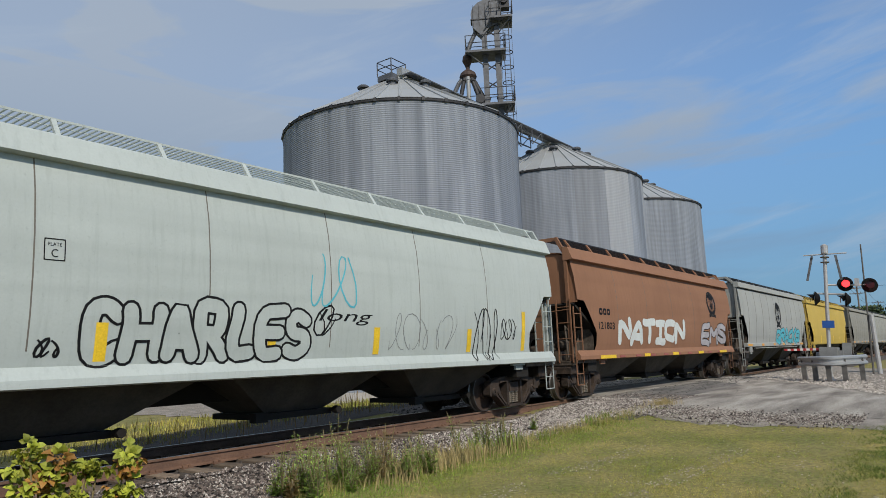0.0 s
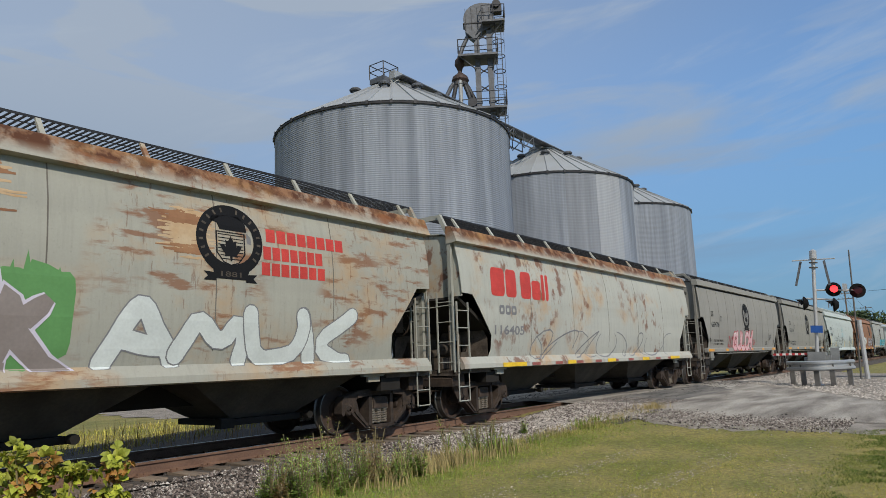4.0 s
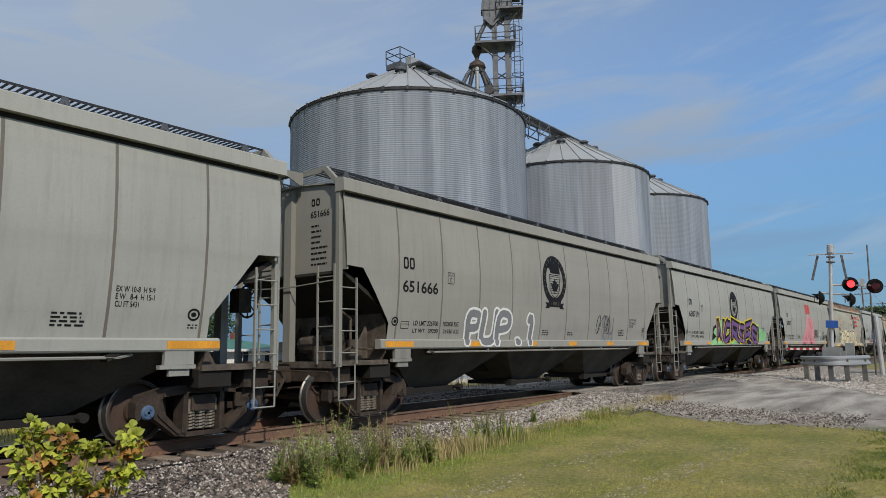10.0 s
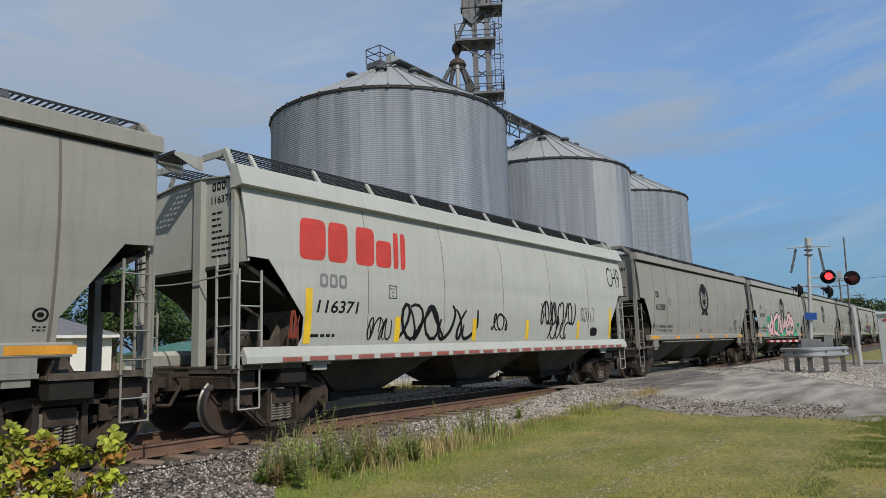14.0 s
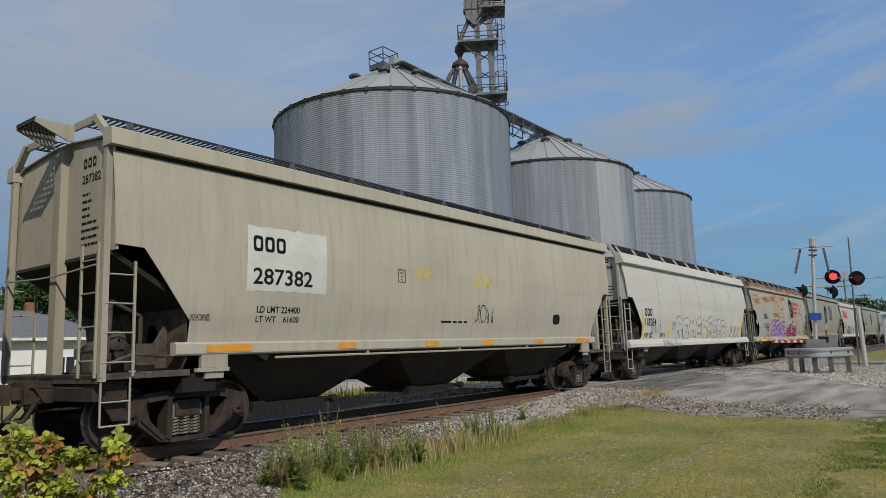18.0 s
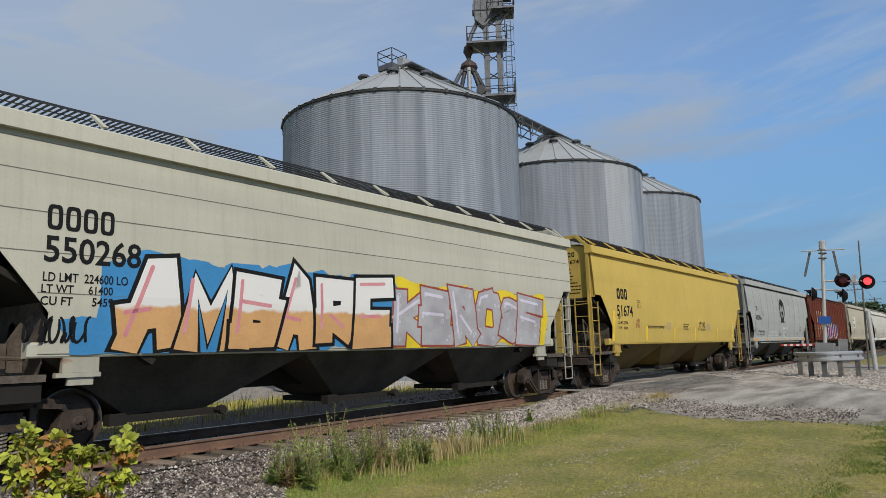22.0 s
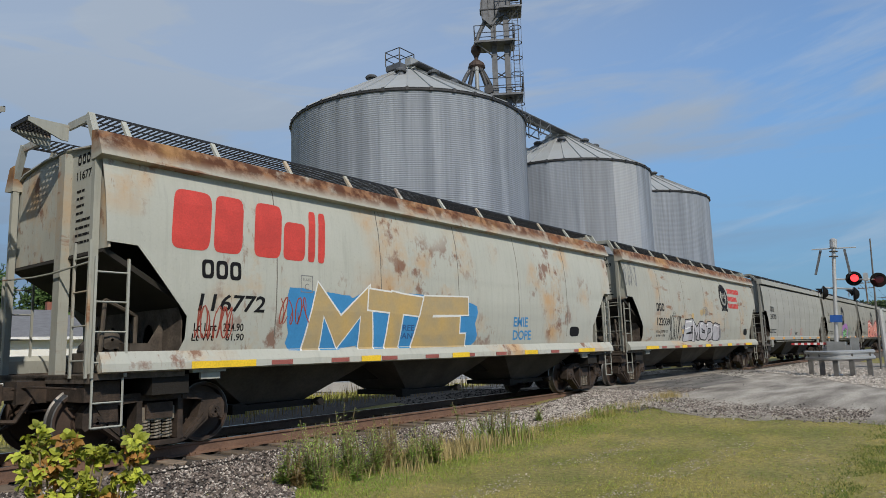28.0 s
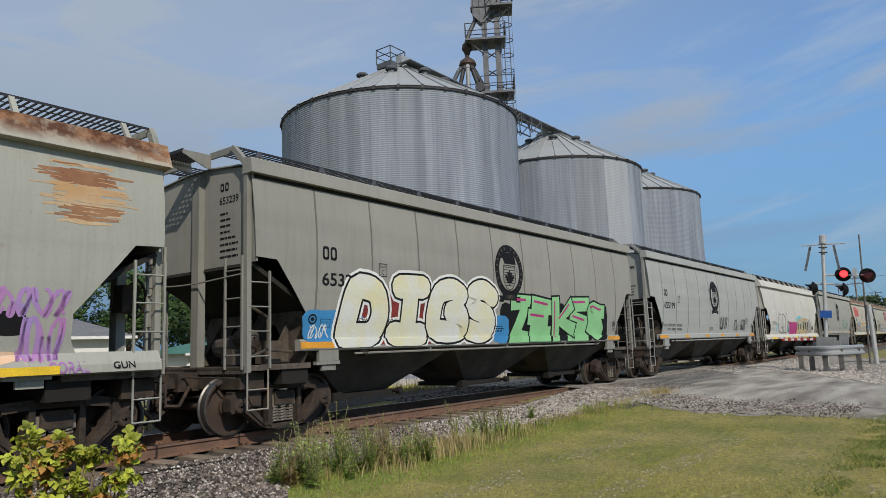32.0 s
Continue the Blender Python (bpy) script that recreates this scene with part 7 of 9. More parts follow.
def solid_blocks(key, x0, x1, z0, z1, n, m, lean=0.0, gap=0.16):
    w = (x1 - x0) / n
    for i in range(n):
        vs, fs = quad(x0 + w * i, x0 + w * (i + 1 - gap), z0, z1, lean * (z1 - z0))
        lay(key, "painted_block", [(vs, fs, 0, 0.004)], [m], "plain painted block")


def name_blocks(key, x0, x1, z0, z1, m, lean=0.0):
    """Six plain rounded blocks of unlike widths and heights, in place of a company's name."""
    x, k = x0, (x1 - x0) / 6.1
    for w, h, gap in ((1.3, 1.0, 0.12), (1.05, 1.0, 0.45), (1.1, 1.0, 0.1), (0.95, 0.72, 0.14), (0.32, 1.0, 0.14), (0.32, 1.0, 0.0)):
        a, b, zt = x, x + w * k, z0 + (z1 - z0) * h
        n, cx, cz = 28, (a + b) / 2, (z0 + zt) / 2
        pts = []
        for i in range(n):
            c, q = math.cos(math.tau * i / n), math.sin(math.tau * i / n)
            u, v = math.copysign(abs(c) ** 0.35, c), math.copysign(abs(q) ** 0.35, q)
            pz = cz + v * (zt - z0) / 2
            pts.append((cx + u * (b - a) / 2 + lean * (pz - z0), pz))
        lay(key, "painted_block", [(pts, [tuple(range(n))], 0, 0.004)], [m], "plain painted block")
        x = b + gap * k


def band(key, x0, x1, z0, z1, m, label="band of spray paint"):
    n = 16
    pts = [(x0 + (x1 - x0) * i / n, z0 + 0.03 * noise.noise((i * 0.7, 1.0, x0))) for i in range(n + 1)] + [(x1 - (x1 - x0) * i / n, z1 + 0.05 * noise.noise((i * 0.9, 5.0, x0))) for i in range(n + 1)]
    lay(key, "paint_band", [(pts, [(i, i + 1, 2 * n - i, 2 * n + 1 - i) for i in range(n)], 0, 0.003)], [m], label)


def plate(key, x0, x1, z0, z1, m=None):
    vs, fs = ring_shape(x0, x1, z0, z1, 0.014, 16, 30.0)
    t, tf = flat_glyphs("C")
    w, h = x1 - x0, z1 - z0
    u, uf = flat_glyphs("PLATE")
    lay(key, "plate_mark", [(vs, fs, 0, 0.004), (fitted(t, x0 + w * 0.34, x0 + w * 0.66, z0 + h * 0.16, z0 + h * 0.52), tf, 0, 0.004), (fitted(u, x0 + w * 0.18, x0 + w * 0.82, z0 + h * 0.66, z0 + h * 0.82), uf, 0, 0.004)], [m or M_INK], "small boxed plate mark")


def bars(key, x0, x1, z0, z1, rows, m=None, seed=1):
    """Writing too small to read: plain bars."""
    r = random.Random(seed + rows)
    layers = []
    h = (z1 - z0) / rows
    for i in range(rows):
        x = x0
        end = x1 - r.random() * 0.25 * (x1 - x0)
        while x < end:
            w = r.uniform(0.10, 0.30) * (x1 - x0)
            vs, fs = quad(x, min(end, x + w), z1 - h * (i + 0.72), z1 - h * (i + 0.2))
            layers.append((vs, fs, 0, 0.004))
            x += w + 0.02 + 0.03 * (x1 - x0)
    lay(key, "small_print", layers, [m or M_INK], "rows of small print")


def emblem(key, x0, x1, z0, z1, m=None):
    """A round shield emblem, as plain shapes."""
    cx, w, h = (x0 + x1) / 2, x1 - x0, z1 - z0
    zo = z0 + h * 0.07
    layers = []
    vs, fs = ring_shape(x0, x1, zo, z1, w * 0.145, 40)
    layers.append((vs, fs, 0, 0.004))
    rx, rz, zc = w / 2 - w * 0.065, (z1 - zo) / 2 - w * 0.065, (zo + z1) / 2
    for i in range(17):
        a = math.radians(215 - 250 * i / 16)
        if i != 8:
            px, pz = cx + rx * math.cos(a), zc + rz * math.sin(a)
            c, s = math.cos(a - math.pi / 2), math.sin(a - math.pi / 2)
            pts = [(px + dx * c - dz * s, pz + dx * s + dz * c) for dx, dz in ((-0.017, -0.038), (0.017, -0.038), (0.017, 0.038), (-0.017, 0.038))]
            layers.append((pts, [(0, 1, 2, 3)], 1, 0.007))
    # shield: outline with level stripes, a blot for the leaf
    sx0, sx1, sz0, sz1 = cx - w * 0.22, cx + w * 0.22, z0 + h * 0.20, z0 + h * 0.64
    outer = [(sx0, sz1), (sx1, sz1), (sx1, sz0 + h * 0.16), (cx + w * 0.12, sz0 + h * 0.04), (cx, sz0), (cx - w * 0.12, sz0 + h * 0.04), (sx0, sz0 + h * 0.16)]
    mid = (cx, (sz0 + sz1) / 2)
    inner = [(mid[0] + (x - mid[0]) * 0.90, mid[1] + (z - mid[1]) * 0.93) for x, z in outer]
    k = len(outer)
    layers.append((outer + inner, [(i, (i + 1) % k, k + (i + 1) % k, k + i) for i in range(k)], 0, 0.004))
    for i in range(8):
        z = sz1 - h * 0.045 * (i + 1)
        vs, fs = quad(sx0 + w * 0.03 + (0.03 * w if i > 5 else 0), sx1 - w * 0.03 - (0.03 * w if i > 5 else 0), z, z + h * 0.012)
        layers.append((vs, fs, 0, 0.004))
    half_leaf = [(0.0, 0.19), (0.045, 0.11), (0.085, 0.13), (0.075, 0.04), (0.125, 0.075), (0.165, 0.06), (0.135, 0.0), (0.09, -0.05), (0.10, -0.085), (0.02, -0.075), (0.012, -0.14)]
    leaf = [(cx + w * u, z0 + h * 0.40 + w * v) for u, v in half_leaf + [(-u, v) for u, v in reversed(half_leaf[1:])]]
    k = len(leaf)
    mid_ = len(leaf)
    layers.append((leaf + [(cx, z0 + h * 0.40)], [(i, (i + 1) % k, mid_) for i in range(k)], 0, 0.006))
    hump = [(cx - w * 0.30, z0 + h * 0.77), (cx - w * 0.26, z0 + h * 0.83), (cx - w * 0.15, z0 + h * 0.85), (cx - w * 0.02, z0 + h * 0.865), (cx + w * 0.14, z0 + h * 0.86), (cx + w * 0.23, z0 + h * 0.77), (cx + w * 0.25, z0 + h * 0.66), (cx - w * 0.16, z0 + h * 0.66), (cx - w * 0.20, z0 + h * 0.74)]
    layers.append((hump, [tuple(range(9))], 0, 0.004))
    tail = [(cx + w * 0.24, z0 + h * 0.66), (cx + w * 0.31, z0 + h * 0.60), (cx + w * 0.32, z0 + h * 0.50), (cx + w * 0.25, z0 + h * 0.52)]
    layers.append((tail, [(0, 1, 2, 3)], 2, 0.004))
    # banner
    for pts, mi, lf in (([(cx - w * 0.24, z0 + h * 0.03), (cx + w * 0.24, z0 + h * 0.03), (cx + w * 0.27, z0 + h * 0.15), (cx - w * 0.27, z0 + h * 0.15)], 0, 0.007),
                        ([(cx - w * 0.40, z0), (cx - w * 0.22, z0), (cx - w * 0.22, z0 + h * 0.10), (cx - w * 0.40, z0 + h * 0.11), (cx - w * 0.34, z0 + h * 0.055)], 0, 0.006),
                        ([(cx + w * 0.22, z0), (cx + w * 0.40, z0), (cx + w * 0.34, z0 + h * 0.055), (cx + w * 0.40, z0 + h * 0.11), (cx + w * 0.22, z0 + h * 0.10)], 0, 0.006)):
        layers.append((pts, [tuple(range(len(pts)))], mi, lf))
    t, tf = flat_glyphs("1881")
    layers.append((fitted(t, cx - w * 0.15, cx + w * 0.15, z0 + h * 0.06, z0 + h * 0.125), tf, 1, 0.009))
    lay(key, "emblem", layers, [m or M_INK, CAR[key][0].children[0].data.materials[0], G_GREYLINE], "round emblem with shield and banner")


def ribbon(pts, w):
    vs, fs = [], []
    for i, (x, z) in enumerate(pts):
        a, b = pts[max(0, i - 1)], pts[min(len(pts) - 1, i + 1)]
        dx, dz = b[0] - a[0], b[1] - a[1]
        d = math.hypot(dx, dz) or 1
        k = w * (0.55 + 0.45 * math.sin(math.pi * (i + 0.5) / len(pts)))
        vs += [(x - dz / d * k, z + dx / d * k), (x + dz / d * k, z - dx / d * k)]
    return vs, [(2 * i, 2 * i + 1, 2 * i + 3, 2 * i + 2) for i in range(len(pts) - 1)]


def tag(key, x0, x1, z0, z1, m, seed=1, n=6, w=0.02):
    """A sprayed scrawl: looping strokes from left to right."""
    r = random.Random(seed * 31 + 5)
    layers = []
    for i in range(n):
        cx = x0 + (x1 - x0) * (i + 0.5) / n
        rx = (x1 - x0) / n * r.uniform(0.5, 0.85)
        ph, q = r.random() * 6.3, r.choice((1, 1.5, 2, 0.8))
        pts = []
        for k in range(18):
            u = k / 17
            x = cx + rx * (u - 0.5) * r.choice((1.3,)) + rx * 0.55 * math.cos(ph + u * 6.3 * q)
            z = (z0 + z1) / 2 + (z1 - z0) * 0.48 * math.sin(ph * 1.7 + u * 6.3 * q * 0.8)
            pts.append((min(x1, max(x0, x)), z))
        vs, fs = ribbon(pts, w)
        layers.append((vs, fs, 0, 0.004 + 0.0006 * (i % 3)))
    lay(key, "graffiti_tag", layers, [m], "sprayed scrawl")


def blob(x0, x1, z0, z1, seed, n=26, rough=0.16):
    cx, cz = (x0 + x1) / 2, (z0 + z1) / 2
    out = []
    for i in range(n):
        a = 2 * math.pi * i / n
        k = 1 + rough * noise.noise((math.cos(a) * 1.6 + seed, math.sin(a) * 1.6, seed * 0.7)) * 2
        c, s = math.cos(a), math.sin(a)
        c, s = math.copysign(abs(c) ** 0.6, c), math.copysign(abs(s) ** 0.6, s)
        out.append((cx + (x1 - x0) / 2 * c * k, max(z0, cz + (z1 - z0) / 2 * s * k)))
    return out, [tuple(range(n))]


def patch(key, x0, x1, z0, z1, m, seed=1, rough=0.16, label="patch of spray paint"):
    vs, fs = blob(x0, x1, z0, z1, seed, rough=rough)
    lay(key, "paint_patch", [(vs, fs, 0, 0.0025)], [m], label)


STROKES = {
    "A": (((0, 0), (0.42, 1), (0.58, 1), (1, 0)), ((0.2, 0.33), (0.8, 0.33))),
    "B": (((0, 0), (0, 1), (0.75, 1), (0.85, 0.6), (0.15, 0.52)), ((0.15, 0.52), (1, 0.5), (1, 0), (0, 0))),
    "C": (((1, 0.82), (0.6, 1), (0.05, 0.9), (0, 0.1), (0.5, 0), (1, 0.16)),),
    "D": (((0, 0), (0.05, 1), (0.8, 1), (1, 0.5), (0.8, 0), (0, 0)),),
    "E": (((1, 1), (0, 1), (0, 0), (1, 0)), ((0, 0.5), (0.85, 0.5))),
    "G": (((1, 0.85), (0.6, 1), (0.05, 0.9), (0, 0.1), (0.6, 0), (1, 0.1), (1, 0.45), (0.6, 0.45)),),
    "H": (((0, 0), (0, 1)), ((1, 0), (1, 1)), ((0, 0.5), (1, 0.5))),
    "I": (((0.1, 1), (0.9, 1)), ((0.5, 1), (0.5, 0)), ((0.1, 0), (0.9, 0))),
    "K": (((0, 0), (0, 1)), ((1, 1), (0.15, 0.5), (1, 0))),
    "L": (((0.1, 1), (0, 0), (1, 0.05)),),
    "M": (((0, 0), (0.12, 1), (0.5, 0.35), (0.88, 1), (1, 0)),),
    "N": (((0, 0), (0, 1), (1, 0), (1, 1)),),
    "O": (((0.5, 1), (0, 0.95), (0, 0.05), (1, 0.05), (1, 0.95), (0.5, 1)),),
    "P": (((0, 0), (0, 1), (0.95, 1), (0.95, 0.48), (0.1, 0.45)),),
    "R": (((0, 0), (0, 1), (0.95, 1), (0.9, 0.5), (0.1, 0.48)), ((0.45, 0.48), (1, 0))),
    "S": (((1, 0.85), (0.5, 1), (0, 0.85), (0.1, 0.55), (0.9, 0.45), (1, 0.12), (0.5, 0), (0, 0.15)),),
    "T": (((0, 1), (1, 0.97)), ((0.5, 0.97), (0.5, 0))),
    "U": (((0, 1), (0, 0.05), (1, 0.05), (1, 1)),),
    "W": (((0, 1), (0.15, 0), (0.5, 0.6), (0.85, 0), (1, 1)),),
    "Z": (((0, 1), (1, 1), (0, 0), (1, 0)),),
    "1": (((0.3, 0.8), (0.55, 1), (0.55, 0)),),
    ".": (((0.45, 0.02), (0.55, 0.02)),),
}


def rounded(pts, times=2):
    for _ in range(times):
        out = [pts[0]]
        for (xa, za), (xb, zb) in zip(pts, pts[1:]):
            out += [(xa * 0.78 + xb * 0.22, za * 0.78 + zb * 0.22), (xa * 0.22 + xb * 0.78, za * 0.22 + zb * 0.78)]
        pts = out + [pts[-1]]
    return pts


def fat_stroke(pts, w):
    """A stroke of even width with round ends."""
    vs, fs = [], []
    n = len(pts)
    for i, (x, z) in enumerate(pts):
        (xa, za), (xb, zb) = pts[max(0, i - 1)], pts[min(n - 1, i + 1)]
        d = math.hypot(xb - xa, zb - za) or 1
        vs += [(x - (zb - za) / d * w, z + (xb - xa) / d * w), (x + (zb - za) / d * w, z - (xb - xa) / d * w)]
    fs = [(2 * i, 2 * i + 1, 2 * i + 3, 2 * i + 2) for i in range(n - 1)]
    for (x, z), (xi, zi), k in ((pts[0], pts[1], 0), (pts[-1], pts[-2], 2 * n - 2)):
        a0 = math.atan2(z - zi, x - xi)
        m = len(vs)
        vs += [(x + w * math.cos(a0 + q), z + w * math.sin(a0 + q)) for q in (-1.57, -0.9, -0.3, 0.3, 0.9, 1.57)]
        fs.append(tuple(range(m, m + 6)))
    return vs, fs


def square_stroke(pts, w):
    """A stroke of even width with square ends and mitred corners."""
    n = len(pts)
    nrm = []
    for (xa, za), (xb, zb) in zip(pts, pts[1:]):
        d = math.hypot(xb - xa, zb - za) or 1
        nrm.append((-(zb - za) / d, (xb - xa) / d))
    vs = []
    for i, (x, z) in enumerate(pts):
        a, b = nrm[max(0, i - 1)], nrm[min(n - 2, i)]
        mx_, mz = a[0] + b[0], a[1] + b[1]
        q = max(0.55, (mx_ * mx_ + mz * mz) / 2)
        ex = (-w if i == 0 else w if i == n - 1 else 0.0)
        x, z = x + a[1] * ex, z - a[0] * ex
        vs += [(x + mx_ / q * w, z + mz / q * w), (x - mx_ / q * w, z - mz / q * w)]
    return vs, [(2 * i, 2 * i + 1, 2 * i + 3, 2 * i + 2) for i in range(n - 1)]


def spike_stroke(pts, w):
    """A stroke that swells in the middle and runs out to points."""
    vs, fs = [], []
    n = len(pts)
    (xa, za), (xb, zb) = pts[-2], pts[-1]
    d = math.hypot(xb - xa, zb - za) or 1
    pts = list(pts) + [(xb + (xb - xa) / d * w * 1.6, zb + (zb - za) / d * w * 1.6)]
    n += 1
    for i, (x, z) in enumerate(pts):
        (xa, za), (xb, zb) = pts[max(0, i - 1)], pts[min(n - 1, i + 1)]
        d = math.hypot(xb - xa, zb - za) or 1
        u = i / (n - 1)
        k = w * (0.45 + 1.0 * math.sin(math.pi * min(1, u * 0.9 + 0.08))) * (1 if u < 0.8 else max(0.03, (1 - u) / 0.2))
        vs += [(x - (zb - za) / d * k, z + (xb - xa) / d * k), (x + (zb - za) / d * k, z - (xb - xa) / d * k)]
    return vs, [(2 * i, 2 * i + 1, 2 * i + 3, 2 * i + 2) for i in range(n - 1)]


def smear(key, x0, x1, z0, z1, seed=1):
    """Rust bled out in short level streaks."""
    r = random.Random(seed + int(abs(x0) * 100))
    w, h = x1 - x0, z1 - z0
    layers = []
    rows = [r.uniform(0.15, 0.9) for k in range(3)]
    for i in range(120):
        v = min(0.98, max(0.02, r.gauss(0.5, 0.26) if i < 70 else r.gauss(rows[i % 3], 0.05)))
        ln = w * r.uniform(0.2, 0.75) * (1.1 - abs(v - 0.5) * 0.9)
        cx = x0 + w * min(0.8, max(0.2, r.gauss(0.5, 0.12)))
        pts = [(cx - ln / 2 + ln * k / 5, z0 + h * v + 0.012 * r.uniform(-1, 1)) for k in range(6)]
        vs, fs = ribbon(pts, r.uniform(0.008, 0.024))
        layers.append((vs, fs, (0 if i % 4 else 2) if i < 70 else 1, 0.0025 + 0.000006 * i))
    lay(key, "rust_smear", layers, [G_STAIN, G_STAINDARK, G_STAIN], "orange-brown rust smear in level streaks")


def roundel(key, x0, x1, z0, z1, mats, sizes=(1.0, 0.78, 0.62)):
    """Sprayed discs, one inside the other."""
    cx, cz, layers = (x0 + x1) / 2, (z0 + z1) / 2, []
    for i, f in enumerate(sizes):
        pts = [(cx + (x1 - x0) / 2 * f * math.cos(k * math.tau / 40) * (1 + 0.015 * math.sin(3 * k)), cz + (z1 - z0) / 2 * f * math.sin(k * math.tau / 40)) for k in range(40)]
        layers.append((pts, [tuple(range(40))], i, 0.0025 + 0.0012 * i))
    lay(key, "sprayed_roundel", layers, mats, "green disc sprayed inside a grey ring")


def heap(key, x0, x1, z0, z1, fill, line, pale, seed=1):
    """A feathery heap: a wide-based mound covered with short hanging strokes."""
    r = random.Random(seed)
    w, h = x1 - x0, z1 - z0
    out = [(0, 0), (1, 0), (0.93, 0.25), (0.84, 0.6), (0.76, 0.88), (0.66, 0.84), (0.60, 0.97), (0.52, 0.90), (0.44, 1.0), (0.34, 0.96), (0.26, 0.62), (0.12, 0.25)]
    layers = [([(x0 + w * u, z0 + h * v) for u, v in out], [tuple(range(len(out)))], 0, 0.003)]
    for i in range(150):
        v = r.random() ** 1.2
        lo, hi = 0.42 * v ** 0.8, 1 - 0.32 * v ** 0.8
        u = lo + (hi - lo) * r.random()
        x, z = x0 + w * u, z0 + h * v * 0.94
        a = (u - 0.5) * 1.2 + r.uniform(-0.3, 0.3)
        ln = h * r.uniform(0.05, 0.13)
        pts = [(x, z), (x + math.sin(a) * ln * 0.5 + 0.01, max(z0 + 0.01, z - ln * 0.55)), (x + math.sin(a) * ln, max(z0 + 0.01, z - ln))]
        vs, fs = ribbon(pts, 0.007)
        layers.append((vs, fs, 2 if i % 3 == 0 else 1, 0.0045 + 0.000004 * i))
    lay(key, "graffiti", layers, [fill, line, pale], "pink feathery spray-painted heap")


def stroke_layers(shape, mi, lift, floor):
    """Each piece of a stroke a hair above the one before, so that none share a plane."""
    vs, fs = shape
    return [([(vs[k][0], max(floor, vs[k][1])) for k in f], [tuple(range(len(f)))], mi, lift + 0.000014 * i) for i, f in enumerate(fs)]


def graffiti(key, x0, x1, z0, z1, word, fill, line, seed=1, fat=0.055, edge=0.03, wild=0.10, shine=None, halo=None, halo_grow=0.12, lean=0.0, label="bubble-letter graffiti", inner=None, spots=False, sharp=False, angular=False, aura=None):
    """Fat overlapping letters with an outline, shine and halo."""
    r = random.Random(seed * 17 + 3)
    layers = []
    n = len(word)
    w = (x1 - x0) / n
    h = z1 - z0
    half = min(h, w * 1.15) * (0.055 + 1.1 * fat)
    rim = max(0.022, h * edge * 1.15)
    if halo:
        for i in range(n * 2):
            cx = x0 + (x1 - x0) * (i + 0.5) / (n * 2)
            vs, fs = blob(max(cx - w * 0.55, x0 + (0.25 * w if aura else -w)), min(cx + w * 0.55, x1 - (0.25 * w if aura else -w)), max(1.34, z0 - max(0, halo_grow) * 0.3), z1 + halo_grow * (r.uniform(0.1, 1.2) if halo_grow > 0 else 1.0), seed + i * 3.7, 20, 0.14)
            layers.append((vs, fs, 2, 0.0022 + 0.00005 * i))
    if halo and sharp:
        for i in range(n * 4):
            cx, q = x0 + (x1 - x0) * (i + 0.5) / (n * 4) + r.uniform(-0.1, 0.1) * w, w * r.uniform(0.10, 0.2)
            top = z1 + r.uniform(0.05, 0.22) * h
            layers.append(([(cx - q, z1 - 0.25 * h), (cx + q, z1 - 0.25 * h), (cx + r.uniform(-0.5, 0.5) * q, top)], [(0, 1, 2)], 2, 0.0030 + 0.00003 * i))
    pen = spike_stroke if sharp else square_stroke if angular else fat_stroke
    for i, ch in enumerate(word):
        a, b = x0 + w * (i - 0.06) + half, x0 + w * (i + 1.06) - half
        a, b = max(a, x0 + half), min(b, x1 - half)
        up, dn = z1 - half - h * r.uniform(0.0, 0.10), z0 + half + h * r.uniform(0.0, 0.04)
        tilt = r.uniform(-0.12, 0.12)
        sd = seed * 9.1 + i * 5.3

        def bend(vs):
            out = []
            for x, z in vs:
                u = (z - z0) / h - 0.5
                dx = wild * h * (noise.noise((x * 1.9 / h + sd, z * 1.9 / h, 0.5)) * 1.3) + u * h * (tilt + lean)
                dz = wild * h * noise.noise((x * 1.7 / h, z * 1.7 / h + sd, 7.5)) * 1.1
                out.append((x + dx, max(1.36, z + dz)))
            return out
        lift = 0.004 + 0.0028 * (i % 3)
        lines = [bend(rounded([(a + (b - a) * (u + ((0.2 if sharp else 0.12) * (r.random() - 0.5) if sharp or angular else 0)), dn + (up - dn) * (v + ((0.2 if sharp else 0.10) * (r.random() - 0.5) if sharp or angular else 0))) for u, v in st], (1 if ch in "SCOGDU" else 0) if angular else 1 if sharp else 2)) for st in STROKES[ch]]
        mine = []
        if aura:
            for j, pts in enumerate(lines):
                layers += stroke_layers(pen(pts, half + rim * 2.2), 3, 0.0034 + 0.00002 * j, 1.335)
        for j, pts in enumerate(lines):
            mine += stroke_layers(pen(pts, half + rim), 1, lift + 0.00025 * j, 1.335)
        for j, pts in enumerate(lines):
            mine += stroke_layers(pen(pts, half), 0, lift + 0.0009 + 0.00015 * j, 1.34)
            if inner:
                mine += stroke_layers(pen(pts, half * 0.45), 4, lift + 0.0016 + 0.00015 * j, 1.34)
            if shine:
                k = max(2, len(pts) // 3)
                mine += stroke_layers(fat_stroke([(x - half * 0.35, z + half * 0.35) for x, z in pts[:k]], half * 0.16), 3, lift + 0.0021, 1.34)
        if spots:
            for q_ in range(9):
                px, pz = r.choice(r.choice(lines))
                q = r.uniform(0.02, 0.055)
                px, pz = px + r.uniform(-0.5, 0.5) * half, pz + r.uniform(-0.5, 0.5) * half
                vs, fs = ring_shape(px - q, px + q, pz - q * 0.9, pz + q * 0.9, 0.014, 12)
                mine.append((vs, fs, 3, lift + 0.0020 + 0.00002 * q_))
